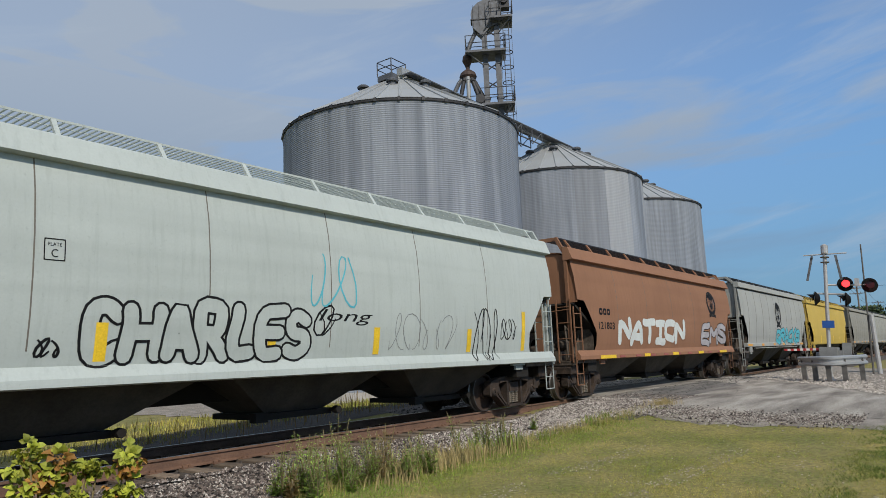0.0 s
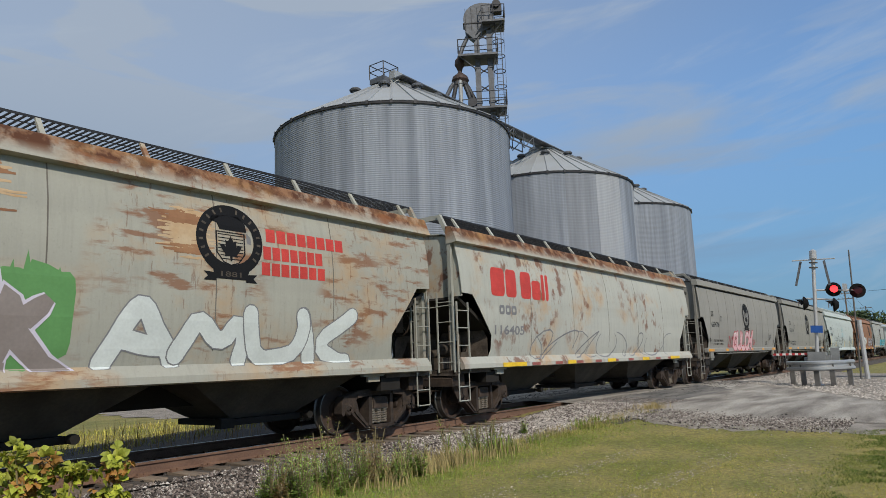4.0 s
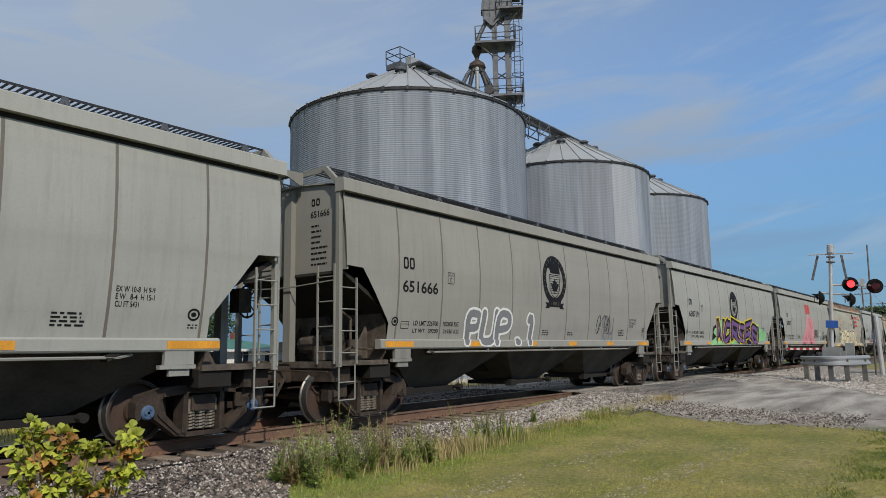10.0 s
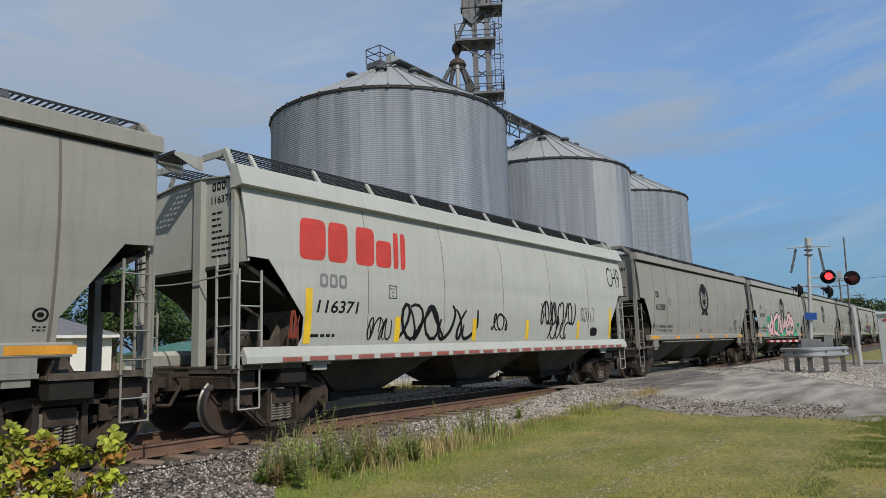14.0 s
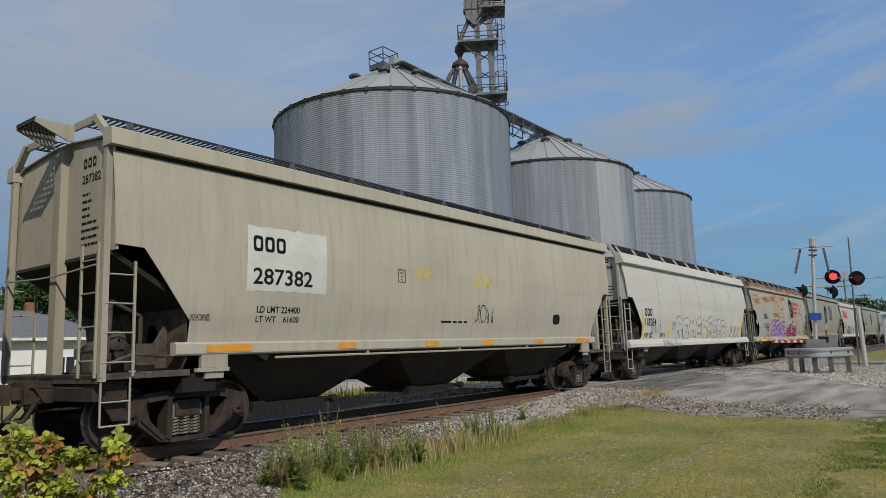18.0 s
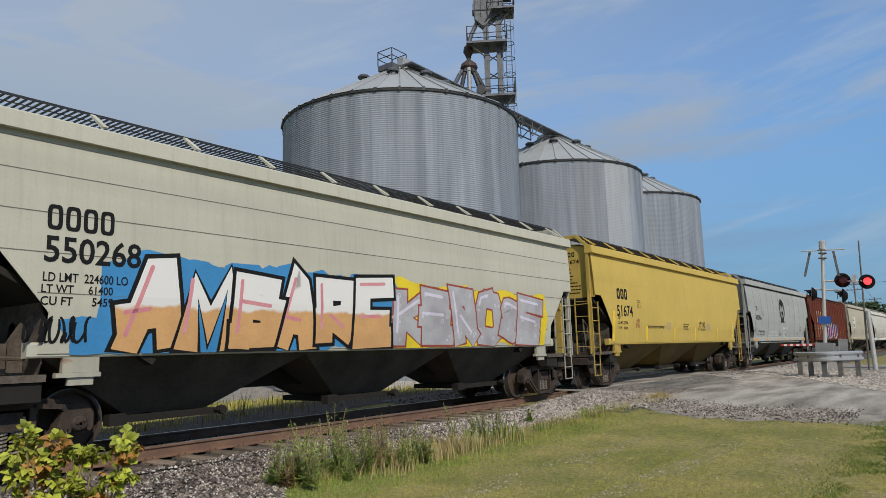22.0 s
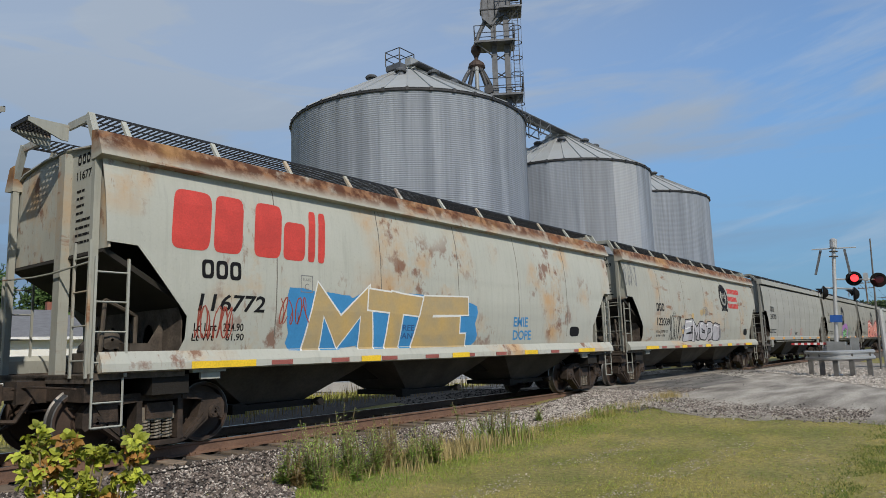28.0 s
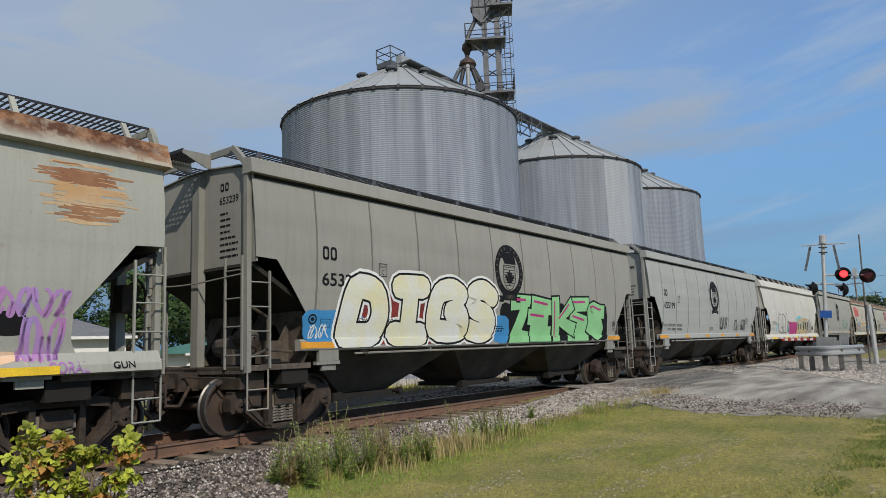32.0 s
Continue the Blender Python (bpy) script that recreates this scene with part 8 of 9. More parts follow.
        lay(key, "graffiti_letter", mine, [fill, line, halo or line, shine or inner or line, inner or line], label)
    if layers:
        lay(key, "graffiti_background", layers, [fill, line, halo or line, aura or line], "sprayed ground of the " + label)


def end_print(key, number, m=None, marks=2):
    """Number and data on the wagon's rear end sheet."""
    ob, kind, half = CAR[key]
    hl = round(half, 2)
    bm = bmesh.new()

    def put(vs, fs, y0, y1, z0, z1):
        pts = fitted(vs, 0, 1, z0, z1)
        nv = [bm.verts.new((-hl + 0.126, y0 + (y1 - y0) * x, z)) for x, z in pts]
        for f in fs:
            try:
                bm.faces.new([nv[i] for i in f])
            except ValueError:
                pass
    for i in range(marks):
        vs, fs = ring_shape(0, 1, 0, 1, 0.26, 20, 4.0)
        put(vs, fs, -0.62 - 0.13 * i, -0.72 - 0.13 * i, 4.02, 4.17)
    if number:
        put(*flat_glyphs(number, 0.018), -0.60, -1.12, 3.80, 3.93)
    r = random.Random(len(number) + int(abs(ob.location.x)))
    for i in range(8):
        y, end = -0.62, -0.62 - (r.uniform(0.2, 0.3) if i < 4 else r.uniform(0.4, 0.52))
        while y > end:
            w = r.uniform(0.05, 0.16)
            vs, fs = quad(0, 1, 0, 1)
            put(vs, fs, y, max(end, y - w), 3.62 - 0.105 * i, 3.655 - 0.105 * i)
            y -= w + 0.016
    me = bpy.data.meshes.new("end_lettering")
    bm.to_mesh(me)
    bm.free()
    me.materials.append(m or M_INK)
    p = new("end_lettering", me)
    p.parent = ob
    p["label"] = "number and data on the end sheet"


def stamp(key, x, z, m=None):
    vs, fs = ring_shape(x - 0.10, x + 0.10, z - 0.09, z + 0.09, 0.03, 16)
    v2, f2 = ring_shape(x - 0.045, x + 0.045, z - 0.035, z + 0.035, 0.044, 10)
    lay(key, "round_stamp", [(vs, fs, 0, 0.004), (v2, f2, 0, 0.004)], [m or M_INK], "small round stamp")


def grey_marks(key, number, ld="226700", lt="59900", kg="102800 KG", kg2="27150 KG", logo=True, exw=True, dx=0.0):
    """What all the ribbed grey wagons carry."""
    blocks(key, -6.15 + dx, -5.78 + dx, 2.88, 3.12, 2)
    text(key, -6.14 + dx, -5.02 + dx, 2.42, 2.66, number)
    plate(key, -4.69 + dx, -4.46 + dx, 2.67, 2.92)
    text(key, -5.75 + dx, -4.95 + dx, 1.77, 1.87, "LD LMT " + ld)
    text(key, -5.75 + dx, -4.93 + dx, 1.62, 1.71, "LT WT   " + lt)
    text(key, -4.78 + dx, -4.23 + dx, 1.77, 1.87, kg)
    text(key, -4.76 + dx, -4.2 + dx, 1.62, 1.71, kg2)
    stamp(key, -6.31 + dx, 1.84)
    vs, fs = ring_shape(-6.13 + dx, -5.89 + dx, 1.70, 1.85, 0.01, 16, 30.0)
    v2, f2 = quad(-6.11 + dx, -5.91 + dx, 1.79, 1.80)
    lay(key, "data_box", [(vs, fs, 0, 0.004), (v2, f2, 0, 0.004)], [M_INK], "small data box")
    if logo:
        emblem(key, -0.63, 0.64, 2.32, 3.73)
    bars(key, -0.57, -0.19, 1.60, 1.76, 3, seed=3)
    bars(key, 0.82, 1.15, 1.61, 1.72, 2, seed=4)
    bars(key, 4.17, 4.59, 1.62, 1.82, 4, seed=5)
    stamp(key, 6.13, 1.83)
    bars(key, 6.05, 6.22, 1.62, 1.70, 2, seed=6)
    if exw:
        text(key, 4.95, 5.50, 2.10, 2.18, "EX W 10-8  H 9-9")
        text(key, 4.95, 5.50, 2.00, 2.08, "E W   8-4  H 15-1")
        text(key, 4.95, 5.28, 1.90, 1.98, "CU FT 5431")
    end_print(key, number)


def colour(name, c, dark=None):
    return mat(name, c, 0.6, 0, dark or tuple(x * 0.8 for x in c), 2.2, 0.7, 25, 0.06, 0.03, 40, spec=0.3)


def two_tone(name, low, high, z):
    """Spray paint that changes colour at a height on the wagon's side, with a soft uneven edge."""
    m = colour(name, low)
    n, l = m.node_tree.nodes, m.node_tree.links
    b = n["Principled BSDF"]
    src = b.inputs["Base Color"].links[0].from_socket
    co, sp, nn, ad, mr, mx_ = (n.new(k) for k in ("ShaderNodeTexCoord", "ShaderNodeSeparateXYZ", "ShaderNodeTexNoise", "ShaderNodeMath", "ShaderNodeMapRange", "ShaderNodeMixRGB"))
    nn.inputs["Scale"].default_value = 2.5
    l.new(co.outputs["Object"], sp.inputs[0])
    l.new(co.outputs["Object"], nn.inputs["Vector"])
    ad.operation, ad.inputs[1].default_value = "MULTIPLY_ADD", 0.25
    l.new(nn.outputs["Fac"], ad.inputs[0])
    l.new(sp.outputs["Z"], ad.inputs[2])
    mr.inputs["From Min"].default_value, mr.inputs["From Max"].default_value = z + 0.10, z + 0.15
    l.new(ad.outputs[0], mr.inputs["Value"])
    l.new(mr.outputs["Result"], mx_.inputs[0])
    l.new(src, mx_.inputs[1])
    mx_.inputs[2].default_value = (*high, 1)
    l.new(mx_.outputs["Color"], b.inputs["Base Color"])
    return m


G_PINK = colour("pale_pink_spray", (0.62, 0.36, 0.38), (0.66, 0.50, 0.50))
G_PINKDEEP = colour("rose_pink_spray", (0.58, 0.20, 0.23), (0.62, 0.33, 0.35))
G_DKRED = colour("crimson_spray", (0.40, 0.03, 0.045))
G_REDSPRAY = colour("red_spray", (0.42, 0.06, 0.045))
G_BRICKRED = colour("brick_red_spray", (0.24, 0.035, 0.03), (0.06, 0.012, 0.012))
G_SALMON = colour("salmon_spray", (0.66, 0.24, 0.19))
G_BLUE = colour("navy_spray", (0.022, 0.065, 0.17), (0.03, 0.10, 0.26))
G_SKY = colour("sky_blue_spray", (0.05, 0.24, 0.50))
G_CYAN = colour("cyan_spray", (0.10, 0.45, 0.55))
G_WHITE = colour("white_spray", (0.72, 0.72, 0.70))
G_SILVER = colour("silver_spray", (0.42, 0.42, 0.44), (0.28, 0.25, 0.27))
G_CREAM = colour("cream_spray", (0.66, 0.57, 0.37), (0.70, 0.66, 0.52))
G_ORANGE = colour("apricot_spray", (0.72, 0.42, 0.19), (0.70, 0.52, 0.42))
G_YELLOW = colour("yellow_spray", (0.72, 0.55, 0.03))
G_LEMON = colour("lemon_white_spray", (0.62, 0.63, 0.60), (0.66, 0.60, 0.30))
G_PURPLE = colour("purple_spray", (0.26, 0.16, 0.40), (0.42, 0.12, 0.30))
G_VIOLET = colour("dark_violet_spray", (0.13, 0.075, 0.25), (0.20, 0.08, 0.22))
G_LILAC = colour("lilac_spray", (0.33, 0.24, 0.52), (0.45, 0.16, 0.34))
G_GREEN = colour("leaf_green_spray", (0.12, 0.29, 0.10))
G_MINT = colour("mint_spray", (0.26, 0.55, 0.26))
G_JADE = colour("jade_spray", (0.03, 0.30, 0.17))
G_JADELIGHT = colour("light_jade_spray", (0.05, 0.40, 0.24))
G_TEAL = colour("teal_spray", (0.04, 0.22, 0.24))
G_MAGENTA = colour("magenta_spray", (0.40, 0.04, 0.18))
G_OCHRE = colour("ochre_spray", (0.48, 0.33, 0.13), (0.30, 0.27, 0.20))
G_MAROON = colour("maroon_spray", (0.16, 0.05, 0.04))
G_TWOTONE = two_tone("apricot_to_white_spray", (0.62, 0.35, 0.15), (0.70, 0.68, 0.66), 1.98)
G_TAUPE = colour("taupe_spray", (0.22, 0.185, 0.17), (0.27, 0.235, 0.22))
G_PALELILAC = colour("pale_lilac_spray", (0.62, 0.58, 0.68))
G_CHALK = colour("chalk", (0.62, 0.66, 0.64))
G_GREYLINE = colour("grey_spray", (0.20, 0.20, 0.21))
G_RUSTMARK = colour("rust_red_marks", (0.30, 0.06, 0.04))
M_PANEL = colour("pale_panel_paint", (0.60, 0.60, 0.54))
M_CREAMLET = colour("cream_lettering", (0.55, 0.47, 0.33))
G_STAINDARK = colour("dark_rust_stain", (0.22, 0.10, 0.05), (0.36, 0.20, 0.10))
G_STAIN = colour("orange_rust_stain", (0.44, 0.27, 0.13), (0.52, 0.42, 0.29))


def prohibit(key, x0, x1, z0, z1):
    vs, fs = ring_shape(x0, x1, z0, z1, 0.03, 20)
    v2, f2 = quad(x0 + 0.04, x0 + 0.09, z1 - 0.06, z1 - 0.03)
    bar = [((x0 + x1) / 2 + dx, (z0 + z1) / 2 + dz) for dx, dz in ((-0.09, 0.07), (-0.07, 0.09), (0.09, -0.07), (0.07, -0.09))]
    lay(key, "prohibition_sign", [(vs, fs, 0, 0.004), (bar, [(0, 1, 2, 3)], 0, 0.005)], [M_RED], "round red prohibition sign")



# what is painted on each wagon: key, left, right, bottom, top
graffiti("blue", -0.6, 5.6, 1.4, 2.35, "GRACKS", G_CYAN, M_INK, 3)
emblem("blue", -0.63, 0.64, 2.32, 3.73)
graffiti("brown", -4.91, 1.25, 1.47, 2.44, "NATION", G_CHALK, P_BROWN, 4, fat=0.07)
graffiti("brown", 3.2, 6.6, 1.42, 2.4, "EMS", G_SILVER, M_INK, 5)
blocks("brown", -6.3, -5.49, 2.42, 2.62, 3)
text("brown", -6.34, -5.2, 1.99, 2.21, "121803")
emblem("brown", 4.3, 5.5, 2.6, 3.7)
plate("c0", -4.79, -4.53, 2.67, 2.95)
graffiti("c0", -4.26, -0.48, 1.36, 2.30, "CHARLES", P_COOLWHITE, M_INK, 2, fat=0.10, edge=0.036, wild=0.07)
text("c0", -0.30, 1.05, 1.95, 2.22, "long", M_INK, 0.3, "sprayed handwriting", 0.0)
tag("c0", -0.41, 0.1, 1.75, 2.30, M_INK, 3, 1, 0.02)
tag("c0", -4.81, -4.49, 1.49, 1.72, M_INK, 4, 2, 0.02)
tag("c0", -0.48, 0.61, 2.25, 3.21, G_CYAN, 9, 3, 0.018)
tag("c0", 1.54, 3.7, 1.48, 2.22, G_GREYLINE, 5, 5, 0.008)
tag("c0", 4.34, 5.36, 1.19, 2.42, M_INK, 6, 3, 0.018)
tag("c0", 5.47, 6.16, 1.68, 2.18, M_INK, 7, 3, 0.016)
blocks("c0", -6.52, -5.76, 2.85, 3.07, 3)
text("c0", -6.61, -5.49, 2.34, 2.58, "118456")
bars("c0", -6.8, -5.3, 1.44, 1.73, 3)
end_print("c0", "118456", None, 3)
grey_marks("c1", "652314", "226700", "59900", "102800 KG", "27150 KG", True)
text("c1", 4.47, 5.73, 1.49, 1.93, "SANESMITH", M_INK, 0.25, "black sprayed handwriting", 0.02)
grey_marks("c2", "653478", "226400", "59600", "102650 KG", "27050 KG", True)
graffiti("c2", -2.56, 1.13, 1.32, 2.35, "GULCH", G_PINK, G_DKRED, 1, fat=0.075, edge=0.035, wild=0.08, shine=G_WHITE)
text("c2", 1.11, 1.85, 1.62, 1.90, "2024.", G_DKRED, 0.3, "red sprayed handwriting", 0.0)
tag("c2", -3.37, -2.57, 1.48, 2.05, G_DKRED, 5, 6, 0.014)
name_blocks("c3", -6.79, -3.86, 2.82, 3.53, M_RED, 0.1)
blocks("c3", -6.48, -5.63, 2.38, 2.61, 3, G_GREYLINE)
text("c3", -6.68, -5.28, 1.89, 2.12, "116405", G_GREYLINE)
tag("c3", -4.98, 5.86, 1.26, 2.07, G_GREYLINE, 3, 8, 0.02)
blocks("c4", -5.2, -4.48, 2.35, 2.64, 3)
text("c4", -5.21, -3.97, 1.89, 2.13, "120258")
text("c4", -5.25, -4.15, 1.63, 1.73, "Ld Lmt  224700  LD")
text("c4", -5.23, -4.43, 1.48, 1.57, "Lt Wt   61300")
graffiti("c4", -3.67, 0.19, 1.24, 2.55, "NOKIAK", G_TAUPE, G_PALELILAC, 6, fat=0.085, edge=0.022, wild=0.22, halo=G_GREEN, halo_grow=0.10, sharp=True, label="taupe angular graffiti with pale outlines on green")
graffiti("c4", 0.69, 5.39, 1.25, 2.32, "AMUK", G_CHALK, G_GREYLINE, 7, wild=0.15, fat=0.065, edge=0.016)
roundel("c4", -6.24, -5.33, 1.38, 2.23, [G_SILVER, G_GREYLINE, G_GREEN])
tag("c4", -6.0, -5.44, 1.56, 1.93, M_INK, 4, 5, 0.012)
patch("c4", -6.4, -6.25, 1.43, 2.33, M_YELLOW, 5, 0.02)
emblem("c4", 2.1, 3.33, 2.62, 3.84)
solid_blocks("c4", 3.41, 5.21, 3.33, 3.55, 8, M_RED)
solid_blocks("c4", 3.34, 4.67, 3.03, 3.25, 7, M_RED)
solid_blocks("c4", 3.3, 4.72, 2.77, 2.98, 7, M_RED)
end_print("c4", "120258", None, 3)
grey_marks("c5", "653761", "226200", "59800", "102550 KG", "27150 KG", True)
graffiti("c5", -2.66, 2.45, 1.27, 2.78, "TAWEZ", G_BLUE, G_WHITE, 8, fat=0.105, edge=0.032, wild=0.22, halo=G_MAROON, halo_grow=-0.25, aura=G_REDSPRAY, label="navy graffiti with white edges on maroon")
patch("c5", -3.32, -2.69, 1.32, 1.79, G_DKRED, 3)
tag("c5", -4.08, -3.6, 1.73, 2.0, M_INK, 3, 5, 0.018)
text("c5", -3.29, -2.81, 1.35, 1.46, "DENTS", M_WHITE)
text("c5", 2.62, 3.31, 1.87, 2.27, "TIO", M_WHITE)
patch("c5", 2.35, 3.2, 1.23, 1.87, G_DKRED, 6)
blocks("c6", -5.01, -4.27, 2.35, 2.63, 3)
text("c6", -5.01, -3.82, 1.87, 2.16, "120479")
text("c6", -5.05, -4.01, 1.61, 1.71, "Ld Lmt  224800  LO")
text("c6", -5.04, -4.22, 1.46, 1.55, "Lt Wt     61200")
graffiti("c6", -3.89, -0.23, 1.1, 2.36, "EME", G_CREAM, M_INK, 9, fat=0.07, edge=0.05, wild=0.06, spots=True, shine=G_OCHRE, halo=G_CREAM, halo_grow=0.04)
patch("c6", -1.31, -0.28, 1.34, 2.29, G_TEAL, 3, 0.05)
graffiti("c6", 0.26, 4.52, 1.05, 2.4, "CORAL", G_CREAM, M_INK, 10, fat=0.095, edge=0.045, wild=0.08, aura=G_PINK, spots=True, shine=G_OCHRE)
tag("c6", -6.19, -5.27, 1.46, 2.01, G_GREYLINE, 5, 6, 0.012)
tag("c6", -4.63, -3.83, 1.07, 1.27, M_INK, 6, 5, 0.02)
emblem("c6", 2.37, 3.52, 2.6, 3.84)
solid_blocks("c6", 3.65, 5.44, 3.43, 3.66, 8, M_RED)
solid_blocks("c6", 3.58, 4.88, 3.07, 3.29, 7, M_RED)
solid_blocks("c6", 3.54, 5.01, 2.74, 2.96, 7, M_RED)
end_print("c6", "120479", None, 3)
grey_marks("c7", "650057", "226700", "59300", "102800 KG", "26900 KG", False)
solid_blocks("c7", -0.62, 0.71, 3.24, 3.82, 2, M_RED, 0.0, 0.1)
heap("c7", -1.89, 2.45, 1.33, 3.2, G_PINKDEEP, G_DKRED, G_PINK)
tag("c7", 2.05, 3.29, 1.72, 2.26, M_INK, 4, 9, 0.020)
tag("c7", 3.83, 4.39, 1.62, 2.11, G_CHALK, 5, 5, 0.02)
tag("c7", 5.1, 6.14, 1.6, 1.93, M_INK, 6, 8, 0.020)
tag("c7", -3.11, -2.3, 1.66, 1.87, M_INK, 5, 4, 0.016)
grey_marks("c8", "650719", "226700", "59300", "102800 KG", "26900 KG", True)
patch("c8", -3.6, 5.2, 1.33, 2.35, G_MINT, 5, 0.22)
graffiti("c8", -2.74, 4.11, 1.28, 2.5, "WORERS", M_INK, G_YELLOW, 11, fat=0.10, edge=0.042, wild=0.22, halo=M_INK, halo_grow=-0.30, angular=True, inner=G_VIOLET, label="black graffiti with yellow edges and purple strokes")
grey_marks("c9", "651666", "226700", "59200", "102800 KG", "26950 KG", True)
graffiti("c9", -3.99, -0.86, 1.34, 2.22, "PUP.1", G_GREYLINE, G_WHITE, 12, fat=0.06, edge=0.055, wild=0.06)
tag("c9", 2.56, 3.74, 1.67, 2.24, M_INK, 3, 4, 0.014)
tag("c9", 2.98, 3.81, 1.5, 2.24, G_GREYLINE, 7, 4, 0.025)
grey_marks("c10", "650502", "226600", "59400", "102750 KG", "26950 KG", True)
grey_marks("c11", "651959", "226600", "59400", "102750 KG", "26950 KG", True)
spray = random.Random(7)
squares = [(*quad(x, x + w, z, z + w * 0.35), spray.randrange(2), 0.0022 + 0.00003 * i) for i, (x, w, z) in enumerate([(-4.4 + 0.62 * k, spray.uniform(0.7, 1.3), 1.34 + 0.27 * row) for row in range(4) for k in range(15 - 2 * row)]) if spray.random() < 0.85 - 0.10 * (i // 13)]
for square in squares:
    lay("c11", "graffiti_square", [square], [G_JADE, G_JADELIGHT], "green square of spray paint")
graffiti("c11", -3.9, 3.8, 1.3, 2.78, "ACNABS", G_PINK, M_INK, 13, fat=0.030, edge=0.036, wild=0.20, sharp=True, lean=0.05, shine=G_WHITE, label="pink spiked graffiti with heavy black edges")
band("c11", -5.37, -4.99, 1.85, 2.02, G_JADE, "green square of spray paint")
band("c11", -3.61, -3.15, 1.81, 1.99, G_JADE, "green square of spray paint")
band("c11", -1.45, -0.88, 1.75, 1.96, G_JADE, "green square of spray paint")
band("c11", 1.22, 1.95, 1.99, 2.22, G_JADE, "green square of spray paint")
band("c11", 4.72, 5.68, 1.95, 2.21, G_JADE, "green square of spray paint")
tag("c11", -4.17, -3.68, 1.86, 2.05, G_WHITE, 4, 5, 0.02)
tag("c11", 4.46, 4.82, 1.61, 1.74, G_GREEN, 4, 3, 0.05)
grey_marks("c12", "653081", "226100", "59900", "102550 KG", "27150 KG", True)
tag("c12", 5.05, 5.63, 1.53, 1.9, G_GREYLINE, 3, 6, 0.014)
name_blocks("c13", -6.64, -3.73, 2.87, 3.62, M_RED, 0.1)
blocks("c13", -6.18, -5.47, 2.4, 2.65, 3, G_GREYLINE)
text("c13", -6.23, -5.15, 1.95, 2.18, "116371", M_INK, 0.2)
plate("c13", -4.31, -4.07, 2.27, 2.53)
tag("c13", -4.89, -4.21, 1.46, 1.9, M_INK, 3, 4, 0.02)
tag("c13", -4.0, -1.15, 1.45, 2.19, M_INK, 14, 6, 0.045)
tag("c13", -0.54, 0.24, 1.65, 2.05, M_INK, 5, 3, 0.03)
tag("c13", 1.89, 3.98, 1.81, 2.44, M_INK, 6, 9, 0.035)
tag("c13", 2.34, 3.53, 1.42, 1.89, M_INK, 8, 4, 0.03)
tag("c13", 4.35, 5.31, 1.91, 2.34, M_INK, 7, 5, 0.012)
patch("c13", 5.02, 5.51, 1.49, 1.75, M_INK, 4, 0.03)
text("c13", 6.50, 7.50, 3.05, 3.70, "CH9", M_INK, 0.1, "black sprayed handwriting", -0.01)
tag("c13", -6.82, -6.59, 1.5, 1.99, G_RUSTMARK, 5, 4, 0.016)
bars("c13", -6.38, -5.55, 1.5, 1.6, 1)
end_print("c13", "116371", None, 3)
grey_marks("c14", "653017", "226100", "59900", "102550 KG", "27150 KG", True)
tag("c14", 1.68, 3.35, 2.56, 3.79, M_INK, 15, 7, 0.018)
patch("c14", -0.41, 0.49, 1.76, 2.37, G_CREAM, 5, 0.05)
tag("c14", -0.4, 0.53, 1.34, 2.41, M_INK, 5, 3, 0.035)
blocks("c15", -5.43, -4.6, 2.37, 2.63, 3)
text("c15", -5.52, -4.28, 1.84, 2.12, "119472")
graffiti("c15", -3.57, 0.23, 1.04, 2.32, "PEAR", G_LILAC, M_INK, 15, fat=0.05, edge=0.04, wild=0.12)
graffiti("c15", 0.61, 3.78, 0.99, 2.1, "MUM", G_MAGENTA, M_INK, 16, edge=0.06)
emblem("c15", 1.86, 3.12, 2.52, 3.75)
solid_blocks("c15", 3.12, 5.12, 3.35, 3.56, 8, M_RED)
solid_blocks("c15", 2.98, 4.54, 3.05, 3.25, 7, M_RED)
solid_blocks("c15", 2.88, 4.55, 2.77, 2.97, 7, M_RED)
end_print("c15", "119472", None, 3)
blocks("c16", -6.45, -5.69, 2.2, 2.47, 3)
text("c16", -6.46, -5.35, 1.85, 2.13, "118284")
plate("c16", -3.62, -3.34, 1.74, 1.99)
text("c16", -6.51, -5.69, 1.52, 1.61, "LD LMT  223400")
text("c16", -6.5, -5.7, 1.43, 1.51, "LT WT    62600")
text("c16", -4.89, -4.4, 1.43, 1.61, "NEW 9-96")
graffiti("c16", -3.19, 0.97, 1.35, 2.26, "ROMES", P_WHITE, M_INK, 17, fat=0.075, edge=0.022, wild=0.14)
graffiti("c16", 0.98, 3.84, 1.34, 2.26, "ROBE", P_WHITE, M_INK, 18, fat=0.075, edge=0.022, wild=0.14)
tag("c16", -4.77, -2.86, 1.08, 1.34, G_GREYLINE, 6, 9, 0.016)
tag("c16", -5.81, -4.86, 1.58, 1.9, G_GREYLINE, 7, 6, 0.008)
tag("c16", 4.39, 6.32, 1.33, 1.88, M_INK, 8, 3, 0.016)
end_print("c16", "118284", None, 3)
band("c17", -5.9, -4.19, 2.3, 3.34, M_PANEL, "pale repainted number panel")
text("c17", -5.78, -4.52, 2.4, 2.67, "287382")
blocks("c17", -5.81, -5.11, 2.93, 3.19, 3)
plate("c17", -2.24, -2.0, 2.63, 2.89)
text("c17", -5.67, -4.77, 1.95, 2.06, "LD LMT 224400")
text("c17", -5.68, -4.78, 1.8, 1.9, "LT WT    61600")
text("c17", -6.87, -6.53, 1.81, 1.91, "2 INCH HF COMP SHOES")
tag("c17", -1.69, -1.21, 2.73, 2.97, G_YELLOW, 3, 3, 0.012)
